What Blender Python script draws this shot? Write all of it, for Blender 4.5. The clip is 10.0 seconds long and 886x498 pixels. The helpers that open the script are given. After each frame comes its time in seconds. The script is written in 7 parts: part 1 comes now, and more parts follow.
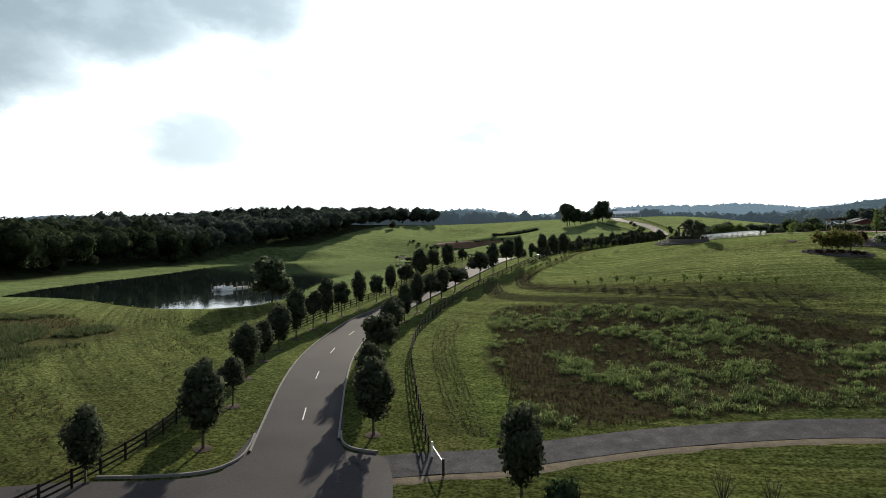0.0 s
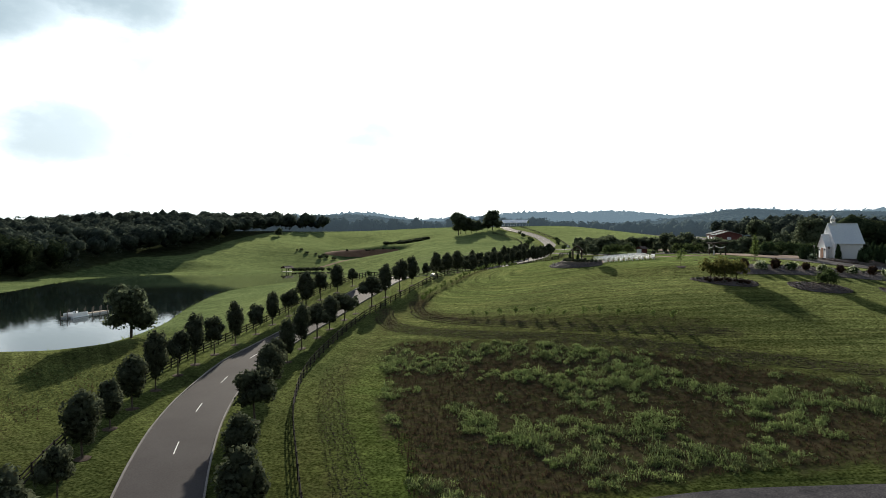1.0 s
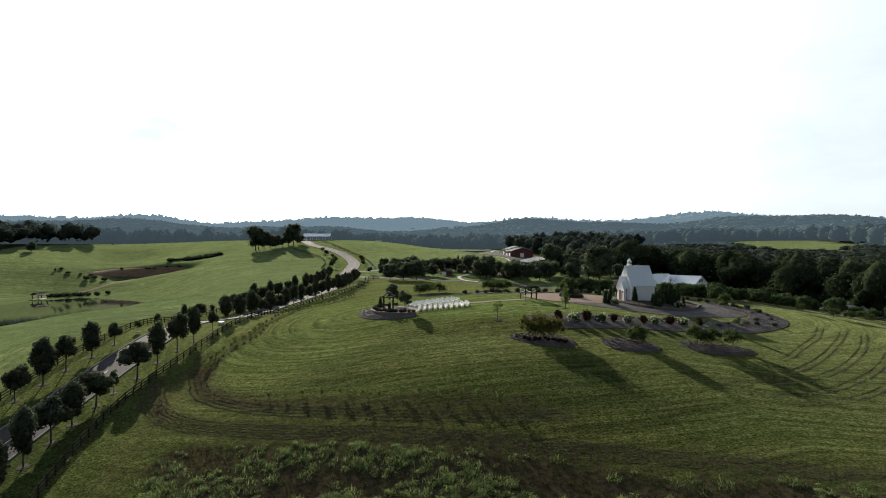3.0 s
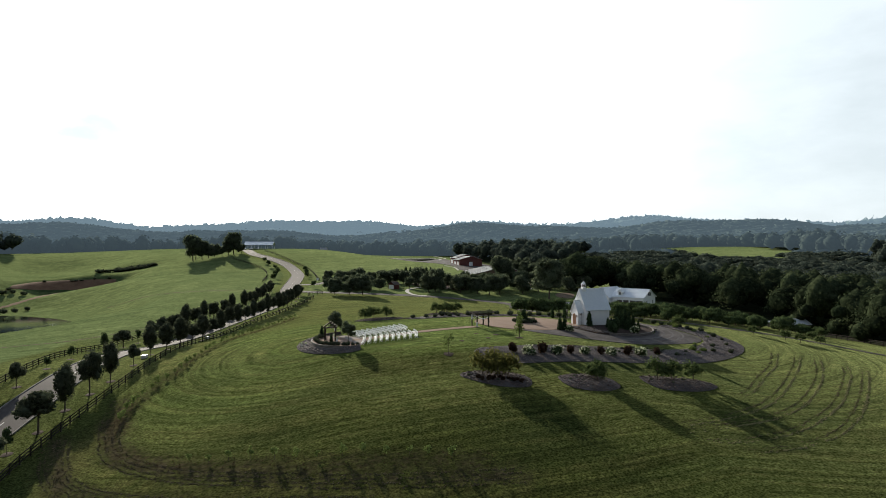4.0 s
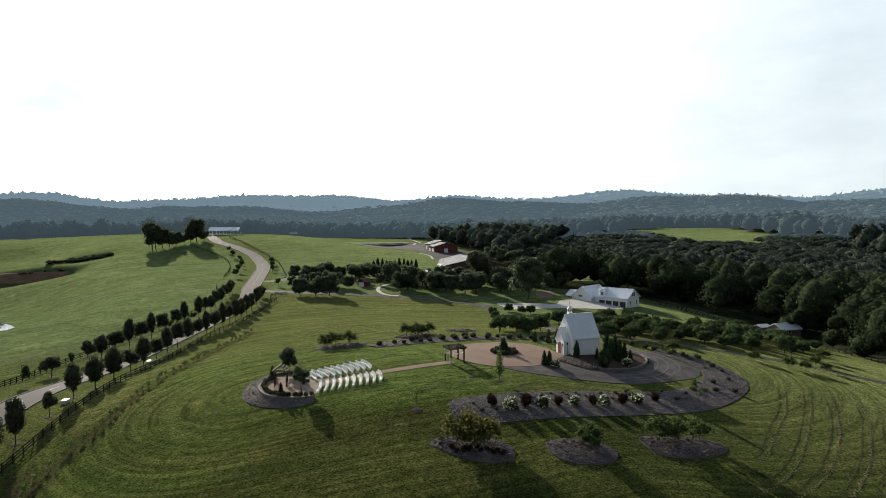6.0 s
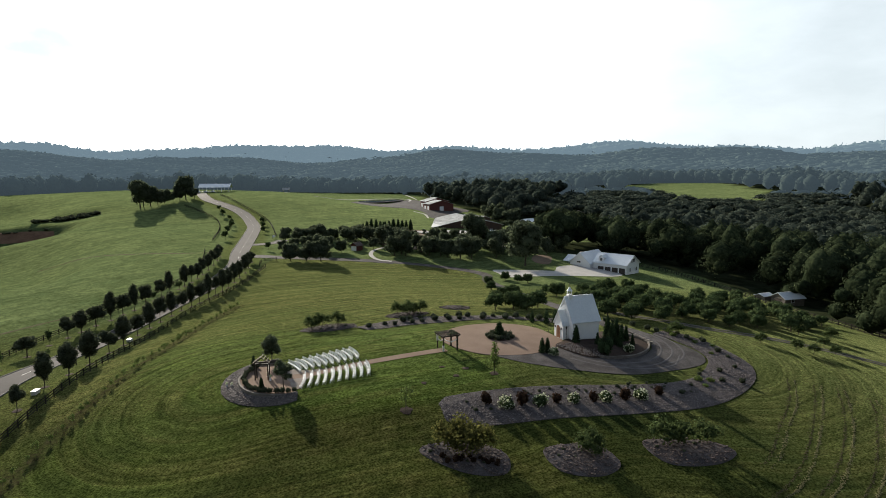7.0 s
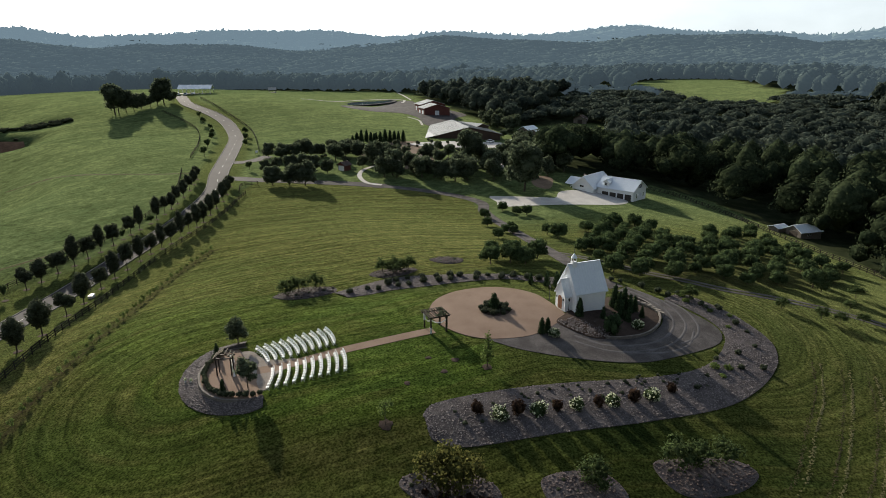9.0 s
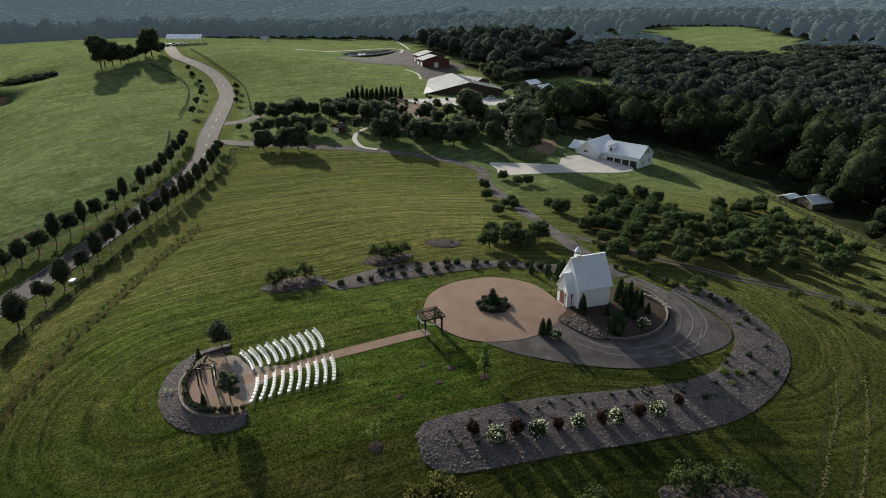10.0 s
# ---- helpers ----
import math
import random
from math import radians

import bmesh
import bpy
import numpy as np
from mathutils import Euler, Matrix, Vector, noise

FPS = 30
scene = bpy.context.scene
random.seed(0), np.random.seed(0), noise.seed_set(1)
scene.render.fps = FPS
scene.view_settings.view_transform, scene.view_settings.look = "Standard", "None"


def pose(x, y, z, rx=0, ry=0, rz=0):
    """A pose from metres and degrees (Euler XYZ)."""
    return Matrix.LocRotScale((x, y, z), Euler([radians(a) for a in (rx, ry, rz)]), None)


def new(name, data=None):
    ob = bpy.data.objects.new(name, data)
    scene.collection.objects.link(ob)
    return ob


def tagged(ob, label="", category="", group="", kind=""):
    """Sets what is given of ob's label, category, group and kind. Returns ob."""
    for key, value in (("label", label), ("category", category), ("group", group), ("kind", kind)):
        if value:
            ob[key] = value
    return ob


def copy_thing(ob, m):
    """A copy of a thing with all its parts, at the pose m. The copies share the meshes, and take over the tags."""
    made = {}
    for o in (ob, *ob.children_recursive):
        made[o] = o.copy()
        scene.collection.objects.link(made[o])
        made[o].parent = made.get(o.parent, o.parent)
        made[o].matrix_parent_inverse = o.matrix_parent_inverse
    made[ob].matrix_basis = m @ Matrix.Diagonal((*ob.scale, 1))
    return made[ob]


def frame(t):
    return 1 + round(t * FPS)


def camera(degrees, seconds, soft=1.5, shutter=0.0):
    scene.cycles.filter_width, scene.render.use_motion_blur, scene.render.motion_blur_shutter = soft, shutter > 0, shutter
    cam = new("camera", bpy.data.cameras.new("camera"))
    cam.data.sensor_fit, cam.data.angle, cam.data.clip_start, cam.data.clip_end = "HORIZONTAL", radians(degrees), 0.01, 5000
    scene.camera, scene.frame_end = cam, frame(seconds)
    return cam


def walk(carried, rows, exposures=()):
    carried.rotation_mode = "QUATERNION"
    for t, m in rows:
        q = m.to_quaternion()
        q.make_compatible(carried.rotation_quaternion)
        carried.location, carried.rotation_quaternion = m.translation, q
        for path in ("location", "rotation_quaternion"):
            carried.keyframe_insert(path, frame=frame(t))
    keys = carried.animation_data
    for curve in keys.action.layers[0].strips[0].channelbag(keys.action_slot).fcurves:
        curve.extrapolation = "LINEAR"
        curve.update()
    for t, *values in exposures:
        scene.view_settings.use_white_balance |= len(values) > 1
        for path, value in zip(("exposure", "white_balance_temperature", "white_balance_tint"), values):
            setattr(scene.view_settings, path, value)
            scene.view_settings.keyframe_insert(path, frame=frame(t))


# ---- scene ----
cam = camera(71.39, 10.0, 0.65)
# seconds, east, north, up, yaw, pitch, roll
ROWS = [
    (0.0, -0.00, -0.00, 16.00, 0.00, -0.83, 0.23),
    (0.5, 0.05, 4.09, 17.96, -4.90, -0.71, 0.02),
    (1.0, 0.24, 8.04, 20.01, -10.13, -0.56, -0.06),
    (1.5, 0.68, 11.88, 22.10, -15.49, -0.45, -0.16),
    (2.0, 1.51, 15.57, 24.17, -19.75, -0.36, -0.15),
    (2.5, 2.65, 19.09, 26.30, -24.05, -0.25, -0.09),
    (3.0, 4.10, 22.51, 28.46, -28.35, -0.16, -0.10),
    (4.5, 10.42, 32.64, 35.09, -34.21, 0.02, 0.09),
    (5.0, 12.84, 35.75, 37.42, -34.78, -0.34, 0.07),
    (6.5, 20.35, 44.85, 44.47, -35.64, -4.41, 0.10),
    (7.0, 22.92, 47.77, 46.85, -35.72, -7.03, 0.07),
    (7.5, 25.56, 50.74, 49.22, -35.79, -9.63, 0.05),
    (8.0, 28.22, 53.78, 51.58, -35.82, -12.18, -0.00),
    (8.5, 30.88, 56.84, 53.94, -35.88, -14.68, 0.00),
    (9.0, 33.56, 59.89, 56.34, -35.90, -17.19, -0.00),
    (9.5, 36.23, 62.95, 58.77, -35.91, -19.68, -0.00),
    (10.0, 38.86, 65.99, 61.26, -35.85, -22.17, -0.05),
]
walk(cam, [(t, pose(x, y, z, 90 + pitch, roll, yaw)) for t, x, y, z, yaw, pitch, roll in ROWS])

# ---- light ----
SUN_AZ, SUN_EL = 7.0, 20.5          # degrees east of north, above the horizon
sun = new("sun", bpy.data.lights.new("sun", "SUN"))
sun.data.energy, sun.data.angle, sun.data.color = 5.0, radians(0.8), (1.0, 0.91, 0.76)
sun.rotation_euler = (radians(90 - SUN_EL), 0, radians(180 - SUN_AZ))

world = bpy.data.worlds.new("sky")
scene.world = world
world.use_nodes = True
wn, wl = world.node_tree.nodes, world.node_tree.links
wn.clear()
sky = wn.new("ShaderNodeTexSky")
sky.sky_type, sky.sun_disc = "NISHITA", False
sky.sun_elevation, sky.sun_rotation = radians(SUN_EL), radians(SUN_AZ)
sky.dust_density, sky.air_density, sky.ozone_density, sky.altitude = 1.6, 1.0, 1.0, 250
coord = wn.new("ShaderNodeTexCoord")
direction = coord.outputs["Generated"]


def sky_range(source, a, b, c, d, smooth=True):
    k = wn.new("ShaderNodeMapRange")
    k.interpolation_type = "SMOOTHSTEP" if smooth else "LINEAR"
    for key, value in (("From Min", a), ("From Max", b), ("To Min", c), ("To Max", d)):
        k.inputs[key].default_value = value
    wl.new(source, k.inputs["Value"])
    return k.outputs["Result"]


def sky_math(operation, a, b):
    k = wn.new("ShaderNodeMath")
    k.operation = operation
    for socket, v in zip(k.inputs, (a, b)):
        if isinstance(v, float):
            socket.default_value = v
        else:
            wl.new(v, socket)
    return k.outputs[0]


def way_to(az, el):
    return (math.sin(radians(az)) * math.cos(radians(el)), math.cos(radians(az)) * math.cos(radians(el)), math.sin(radians(el)))


def sky_noise(size, detail, flat):
    stretch = wn.new("ShaderNodeMapping")
    stretch.inputs["Scale"].default_value = (1.0, 1.0, flat)
    t = wn.new("ShaderNodeTexNoise")
    t.inputs["Scale"].default_value, t.inputs["Detail"].default_value, t.inputs["Roughness"].default_value = size, detail, 0.58
    wl.new(direction, stretch.inputs["Vector"])
    wl.new(stretch.outputs["Vector"], t.inputs["Vector"])
    return t


# cloud banks: degrees east of north, degrees up, half width, half height, depth
BANKS = [(-31, 18.5, 13, 5.5, 1.0), (-19, 20.5, 9, 4.5, 1.0), (-37, 14, 8, 4.5, 0.85), (-22, 25, 14, 4, 0.9), (-16.5, 15.5, 3.5, 2.2, 0.42), (-11.5, 12.2, 4.5, 2.5, 0.36), (-21.5, 8.5, 5.5, 3.2, 0.5), (-16, 8, 4.5, 2.8, 0.4),
         (4, 9.6, 3.6, 3, 0.85), (0.5, 6.6, 6, 1.6, 0.6), (-60, 18, 16, 8, 0.8), (-80, 30, 20, 10, 0.8)]
fluff = sky_noise(9.0, 7.0, 1.8)
warp = wn.new("ShaderNodeVectorMath")
warp.operation = "MULTIPLY_ADD"
warp.inputs[1].default_value = (0.13, 0.13, 0.09)
centred = wn.new("ShaderNodeVectorMath")
centred.operation = "SUBTRACT"
centred.inputs[1].default_value = (0.5, 0.5, 0.5)
wl.new(fluff.outputs["Color"], centred.inputs[0])
wl.new(centred.outputs["Vector"], warp.inputs[0])
wl.new(direction, warp.inputs[2])
bank = None
for az, el, wide_, high_, deep in BANKS:
    turn_ = wn.new("ShaderNodeMapping")                # the bank's own axes: across, out, up
    turn_.vector_type = "TEXTURE"
    turn_.inputs["Rotation"].default_value = (radians(el), 0, radians(-az))
    turn_.inputs["Scale"].default_value = (math.sin(radians(wide_)), 1.0, math.sin(radians(high_)))
    wl.new(warp.outputs["Vector"], turn_.inputs["Vector"])
    xyz = wn.new("ShaderNodeSeparateXYZ")
    wl.new(turn_.outputs["Vector"], xyz.inputs[0])
    far_ = sky_math("ADD", sky_math("MULTIPLY", xyz.outputs["X"], xyz.outputs["X"]), sky_math("MULTIPLY", xyz.outputs["Z"], xyz.outputs["Z"]))
    soft_ = sky_math("MULTIPLY", sky_range(far_, 0.05, 1.0, deep, 0.0), sky_range(xyz.outputs["Y"], 0.0, 0.2, 0.0, 1.0))
    bank = soft_ if bank is None else sky_math("MAXIMUM", bank, soft_)
puff = sky_noise(4.2, 7.0, 2.6)
cover = sky_range(puff.outputs["Fac"], 0.36, 0.62, 0.80, 1.0, False)
toward = wn.new("ShaderNodeVectorMath")               # thin cloud is brightest round the sun
toward.operation = "DOT_PRODUCT"
toward.inputs[1].default_value = way_to(SUN_AZ, SUN_EL)
wl.new(direction, toward.inputs[0])
whole = sky_math("MAXIMUM", cover, sky_range(toward.outputs["Value"], 0.60, 0.9, 0.0, 1.0, False))
gap = sky_math("POWER", sky_math("MULTIPLY", bank, sky_range(fluff.outputs["Fac"], 0.34, 0.56, 0.72, 1.0)), 0.42)
whole = sky_math("MULTIPLY", whole, sky_math("SUBTRACT", 1.0, gap))
cloud = wn.new("ShaderNodeMix")
cloud.data_type = "RGBA"
cloud.inputs[6].default_value = (3.0, 3.9, 4.4, 1)      # grey-blue underside of the thin cloud
cloud.inputs[7].default_value = (11.2, 12.4, 13.0, 1)    # sunlit thin cloud
wl.new(whole, cloud.inputs[0])
glare = wn.new("ShaderNodeVectorMath")
glare.operation = "SCALE"
wl.new(cloud.outputs[2], glare.inputs[0])
wl.new(sky_math("MULTIPLY", sky_range(toward.outputs["Value"], 0.56, 1.0, 0.56, 1.15), sky_range(toward.outputs["Value"], -0.35, 0.42, 0.30, 1.0)), glare.inputs["Scale"])
height = wn.new("ShaderNodeSeparateXYZ")                # the haze and thin cloud lie low; the sky above is clear
wl.new(direction, height.inputs[0])
veil = wn.new("ShaderNodeMix")
veil.data_type = "RGBA"
wl.new(sky_range(height.outputs["Z"], 0.42, 0.75, 0.93, 0.08), veil.inputs[0])
wl.new(glare.outputs["Vector"], veil.inputs[7])
wl.new(sky.outputs["Color"], veil.inputs[6])
back = wn.new("ShaderNodeBackground")
back.inputs["Strength"].default_value = 0.10
wout = wn.new("ShaderNodeOutputWorld")
wl.new(veil.outputs[2], back.inputs["Color"])
wl.new(back.outputs["Background"], wout.inputs["Surface"])
scene.view_settings.exposure = 0.56


# ---- materials ----
def material(name, colours, size=1.0, rough=0.8, metal=0.0, bump=0.0, fine=None, space="Object", spread=0.0, leaf=0.0, spec=0.3, island=False):
    """colours: two or three linear colours, mixed by a noise of that size in metres, over a finer one; spread: change from piece to piece."""
    m = bpy.data.materials.new(name)
    m.use_nodes = True
    n, l = m.node_tree.nodes, m.node_tree.links
    b = n["Principled BSDF"]
    b.inputs["Roughness"].default_value, b.inputs["Metallic"].default_value = rough, metal
    b.inputs["Specular IOR Level"].default_value = 0.0 if leaf else (0.06 if space == "World" else spec)
    if space == "Object":
        place = n.new("ShaderNodeTexCoord").outputs["Object"]
    else:
        place = n.new("ShaderNodeNewGeometry").outputs["Position"]
    big, small = n.new("ShaderNodeTexNoise"), n.new("ShaderNodeTexNoise")
    for t, s in ((big, size), (small, fine or size / 9)):
        t.inputs["Scale"].default_value, t.inputs["Detail"].default_value = 1.0 / s, 4.0
        l.new(place, t.inputs["Vector"])
    add = n.new("ShaderNodeMath")
    add.operation = "MULTIPLY_ADD"
    add.inputs[1].default_value = 0.5
    l.new(small.outputs["Fac"], add.inputs[0])
    half = n.new("ShaderNodeMath")
    half.operation = "MULTIPLY"
    half.inputs[1].default_value = 0.5
    l.new(big.outputs["Fac"], half.inputs[0])
    l.new(half.outputs[0], add.inputs[2])
    ramp = n.new("ShaderNodeValToRGB")
    e = ramp.color_ramp.elements
    e[0].position, e[1].position = 0.36, 0.64
    e[0].color, e[1].color = (*colours[0], 1), (*colours[-1], 1)
    if len(colours) == 3:
        k = e.new(0.5)
        k.color = (*colours[1], 1)
    l.new(add.outputs[0], ramp.inputs["Fac"])
    colour = ramp.outputs["Color"]
    if spread:
        if leaf or island:
            seed = n.new("ShaderNodeNewGeometry").outputs["Random Per Island"]
        else:
            seed = n.new("ShaderNodeObjectInfo").outputs["Random"]
        shift = n.new("ShaderNodeMapRange")
        shift.inputs["To Min"].default_value, shift.inputs["To Max"].default_value = 1 - spread, 1 + spread
        l.new(seed, shift.inputs["Value"])
        hsv = n.new("ShaderNodeHueSaturation")
        l.new(shift.outputs["Result"], hsv.inputs["Value"])
        l.new(colour, hsv.inputs["Color"])
        colour = hsv.outputs["Color"]
    l.new(colour, b.inputs["Base Color"])
    if bump:
        bm_node = n.new("ShaderNodeBump")
        bm_node.inputs["Strength"].default_value, bm_node.inputs["Distance"].default_value = min(1.0, bump * 10), bump
        l.new(small.outputs["Fac"], bm_node.inputs["Height"])
        l.new(bm_node.outputs["Normal"], b.inputs["Normal"])
    if leaf:
        thin, mix = n.new("ShaderNodeBsdfTranslucent"), n.new("ShaderNodeMixShader")
        l.new(colour, thin.inputs["Color"])
        mix.inputs["Fac"].default_value = leaf
        l.new(b.outputs["BSDF"], mix.inputs[1])
        l.new(thin.outputs["BSDF"], mix.inputs[2])
        l.new(mix.outputs["Shader"], n["Material Output"].inputs["Surface"])
    return m


def grass_material():
    m = bpy.data.materials.new("mown_grass")
    m.use_nodes = True
    n, l = m.node_tree.nodes, m.node_tree.links
    b = n["Principled BSDF"]
    b.inputs["Roughness"].default_value, b.inputs["Specular IOR Level"].default_value = 1.0, 0.0
    b.inputs["Sheen Weight"].default_value, b.inputs["Sheen Roughness"].default_value = 0.13, 0.34
    place = n.new("ShaderNodeNewGeometry").outputs["Position"]

    def noise_of(metres, detail=5.0, vector=None, rough=0.5):
        t = n.new("ShaderNodeTexNoise")
        t.inputs["Scale"].default_value, t.inputs["Detail"].default_value, t.inputs["Roughness"].default_value = 1.0 / metres, detail, rough
        l.new(vector or place, t.inputs["Vector"])
        return t.outputs["Fac"]

    def ramp_of(fac, a, b2, c0, c1):
        r = n.new("ShaderNodeValToRGB")
        r.color_ramp.elements[0].position, r.color_ramp.elements[1].position = a, b2
        r.color_ramp.elements[0].color, r.color_ramp.elements[1].color = (*c0, 1), (*c1, 1)
        l.new(fac, r.inputs["Fac"])
        return r.outputs["Color"]

    def mixed(fac, x, y, blend="MIX", amount=None):
        k = n.new("ShaderNodeMix")
        k.data_type, k.blend_type = "RGBA", blend
        if amount is None:
            l.new(fac, k.inputs[0])
        else:
            k.inputs[0].default_value = amount
        l.new(x, k.inputs[6])
        l.new(y, k.inputs[7])
        return k.outputs[2]

    def times(a, b2):
        k = n.new("ShaderNodeMath")
        k.operation = "MULTIPLY"
        l.new(a, k.inputs[0])
        if isinstance(b2, float):
            k.inputs[1].default_value = b2
        else:
            l.new(b2, k.inputs[1])
        return k.outputs[0]

    def attribute(name):
        a = n.new("ShaderNodeAttribute")
        a.attribute_name = name
        return a.outputs["Fac"]

    def joined(x, y, z):
        k = n.new("ShaderNodeCombineXYZ")
        for i, v in enumerate((x, y, z)):
            l.new(v, k.inputs[i])
        return k.outputs[0]

    green = ramp_of(noise_of(13.0, 6.0), 0.36, 0.64, (0.0138, 0.0220, 0.0066), (0.0345, 0.0432, 0.0112))
    green = mixed(attribute("lawn"), green, ramp_of(noise_of(5.0, 6.0), 0.36, 0.64, (0.023, 0.0415, 0.0088), (0.044, 0.068, 0.0135)))
    straw = ramp_of(noise_of(2.3, 6.0), 0.38, 0.66, (0.043, 0.047, 0.0140), (0.076, 0.070, 0.026))
    patch = mixed(attribute("dry"), green, straw)
    colour = mixed(times(ramp_of(noise_of(1.6, 6.0, None, 0.6), 0.30, 0.42, (1, 1, 1), (0, 0, 0)), 0.4), patch, ramp_of(noise_of(0.5), 0.4, 0.6, (0.017, 0.027, 0.009), (0.026, 0.036, 0.012)))
    # the mower's passes run round the hill: long streaks, some of cut straw
    round_hill = joined(times(attribute("ring"), 1.25), times(attribute("east"), 3.4), times(attribute("north"), 3.4))
    pass_ = noise_of(1.0, 6.0, round_hill, 0.62)
    stripe = ramp_of(pass_, 0.34, 0.66, (0.46, 0.47, 0.47), (1.46, 1.42, 1.33))
    stripes = mixed(attribute("mown"), colour, mixed(None, colour, stripe, "MULTIPLY", 1.0))
    wide_pass = ramp_of(noise_of(4.2, 3.0, round_hill), 0.52, 0.60, (0, 0, 0), (1, 1, 1))
    stripes = mixed(times(times(wide_pass, attribute("mown")), 0.55), stripes, mixed(None, straw, stripe, "MULTIPLY", 1.0))
    tuft = ramp_of(noise_of(0.9, 10.0, None, 0.62), 0.34, 0.66, (0.70, 0.72, 0.67), (1.28, 1.27, 1.22))
    colour = mixed(None, stripes, tuft, "MULTIPLY", 1.0)
    blade = ramp_of(noise_of(0.26, 4.0), 0.36, 0.64, (0.45, 0.47, 0.42), (1.55, 1.52, 1.45))
    colour = mixed(None, colour, blade, "MULTIPLY", 1.0)
    litter = ramp_of(noise_of(4.0), 0.4, 0.6, (0.022, 0.028, 0.014), (0.036, 0.042, 0.022))
    soil = ramp_of(noise_of(0.7, 7.0), 0.4, 0.6, (0.026, 0.021, 0.013), (0.058, 0.046, 0.027))
    swath = n.new("ShaderNodeMapping")
    swath.inputs["Rotation"].default_value, swath.inputs["Scale"].default_value = (0, 0, 0.5), (0.06, 1.0, 1.0)
    l.new(place, swath.inputs["Vector"])
    hay = ramp_of(noise_of(12.0, 7.0), 0.34, 0.66, (0.037, 0.058, 0.028), (0.076, 0.098, 0.048))
    hay = mixed(None, hay, ramp_of(noise_of(3.0, 6.0, swath.outputs["Vector"]), 0.36, 0.62, (0.72, 0.76, 0.72), (1.14, 1.12, 1.08)), "MULTIPLY", 1.0)
    colour = mixed(attribute("hay"), colour, mixed(None, mixed(None, hay, tuft, "MULTIPLY", 1.0), ramp_of(noise_of(2.6, 8.0, None, 0.65), 0.36, 0.62, (0.52, 0.57, 0.52), (1.26, 1.24, 1.18)), "MULTIPLY", 1.0))
    ragged = n.new("ShaderNodeMapRange")              # bare earth shows in ragged patches
    l.new(noise_of(0.8, 8.0, None, 0.65), ragged.inputs["Value"])
    ragged.inputs["From Min"].default_value, ragged.inputs["From Max"].default_value = 0.36, 0.60
    bare = n.new("ShaderNodeMath")
    bare.operation, bare.use_clamp = "MULTIPLY_ADD", True
    l.new(attribute("bare"), bare.inputs[0])
    l.new(ragged.outputs["Result"], bare.inputs[1])
    l.new(times(times(attribute("bare"), attribute("bare")), 0.5), bare.inputs[2])
    colour = mixed(bare.outputs[0], colour, soil)
    colour = mixed(attribute("litter"), colour, litter)
    l.new(colour, b.inputs["Base Color"])
    fuzz = n.new("ShaderNodeMix")                     # light through the blade tips
    fuzz.data_type, fuzz.blend_type, fuzz.inputs[0].default_value = "RGBA", "MULTIPLY", 1.0
    fuzz.inputs[6].default_value = (0.78, 0.95, 0.47, 1)
    l.new(mixed(None, mixed(None, tuft, blade, "MULTIPLY", 1.0), stripe, "MULTIPLY", 0.7), fuzz.inputs[7])
    l.new(fuzz.outputs[2], b.inputs["Sheen Tint"])
    open_land = n.new("ShaderNodeMapRange")            # no blade tips on bare earth and the leaf litter of the woods
    covered = n.new("ShaderNodeMath")
    covered.operation, covered.use_clamp = "MULTIPLY_ADD", True
    l.new(attribute("bare"), covered.inputs[0])
    covered.inputs[1].default_value = 0.9
    l.new(attribute("litter"), covered.inputs[2])
    l.new(covered.outputs[0], open_land.inputs["Value"])
    open_land.inputs["To Min"].default_value, open_land.inputs["To Max"].default_value = 0.15, 0.0
    l.new(open_land.outputs["Result"], b.inputs["Sheen Weight"])
    bump_node = n.new("ShaderNodeBump")
    bump_node.inputs["Strength"].default_value, bump_node.inputs["Distance"].default_value = 0.5, 0.13
    swaths = n.new("ShaderNodeMath")                  # mown swaths stand up beside the mower's tracks
    swaths.operation = "MULTIPLY_ADD"
    l.new(times(pass_, attribute("mown")), swaths.inputs[0])
    swaths.inputs[1].default_value = 1.1
    l.new(noise_of(0.55, 9.0, None, 0.6), swaths.inputs[2])
    l.new(swaths.outputs[0], bump_node.inputs["Height"])
    l.new(bump_node.outputs["Normal"], b.inputs["Normal"])
    return m


GRASS = grass_material()
ASPHALT = material("asphalt", [(0.038, 0.034, 0.035), (0.062, 0.056, 0.056)], 6.0, 0.85, bump=0.004, fine=0.12, space="World")
GRAVEL = material("grey_gravel", [(0.046, 0.041, 0.040), (0.072, 0.065, 0.063), (0.118, 0.107, 0.102)], 2.5, 0.95, bump=0.02, fine=0.14, space="World")
LANE_GRAVEL = material("dark_lane_gravel", [(0.022, 0.022, 0.025), (0.044, 0.042, 0.046), (0.080, 0.075, 0.077)], 1.4, 0.95, bump=0.02, fine=0.13, space="World")
STONES = material("bed_stones", [(0.050, 0.042, 0.041), (0.080, 0.069, 0.067), (0.115, 0.10, 0.097)], 1.6, 0.95, bump=0.05, fine=0.16, space="World")
RUBBLE = material("bed_rubble", [(0.105, 0.089, 0.085), (0.175, 0.150, 0.144)], 0.5, 0.9, bump=0.01, fine=0.05, spread=0.3, island=True)
MULCH = material("mulch", [(0.035, 0.025, 0.02), (0.07, 0.05, 0.04)], 1.0, 0.95, bump=0.03, fine=0.12, space="World")
PEA = material("tan_gravel", [(0.17, 0.118, 0.088), (0.225, 0.162, 0.124)], 3.0, 0.95, bump=0.012, fine=0.14, space="World")
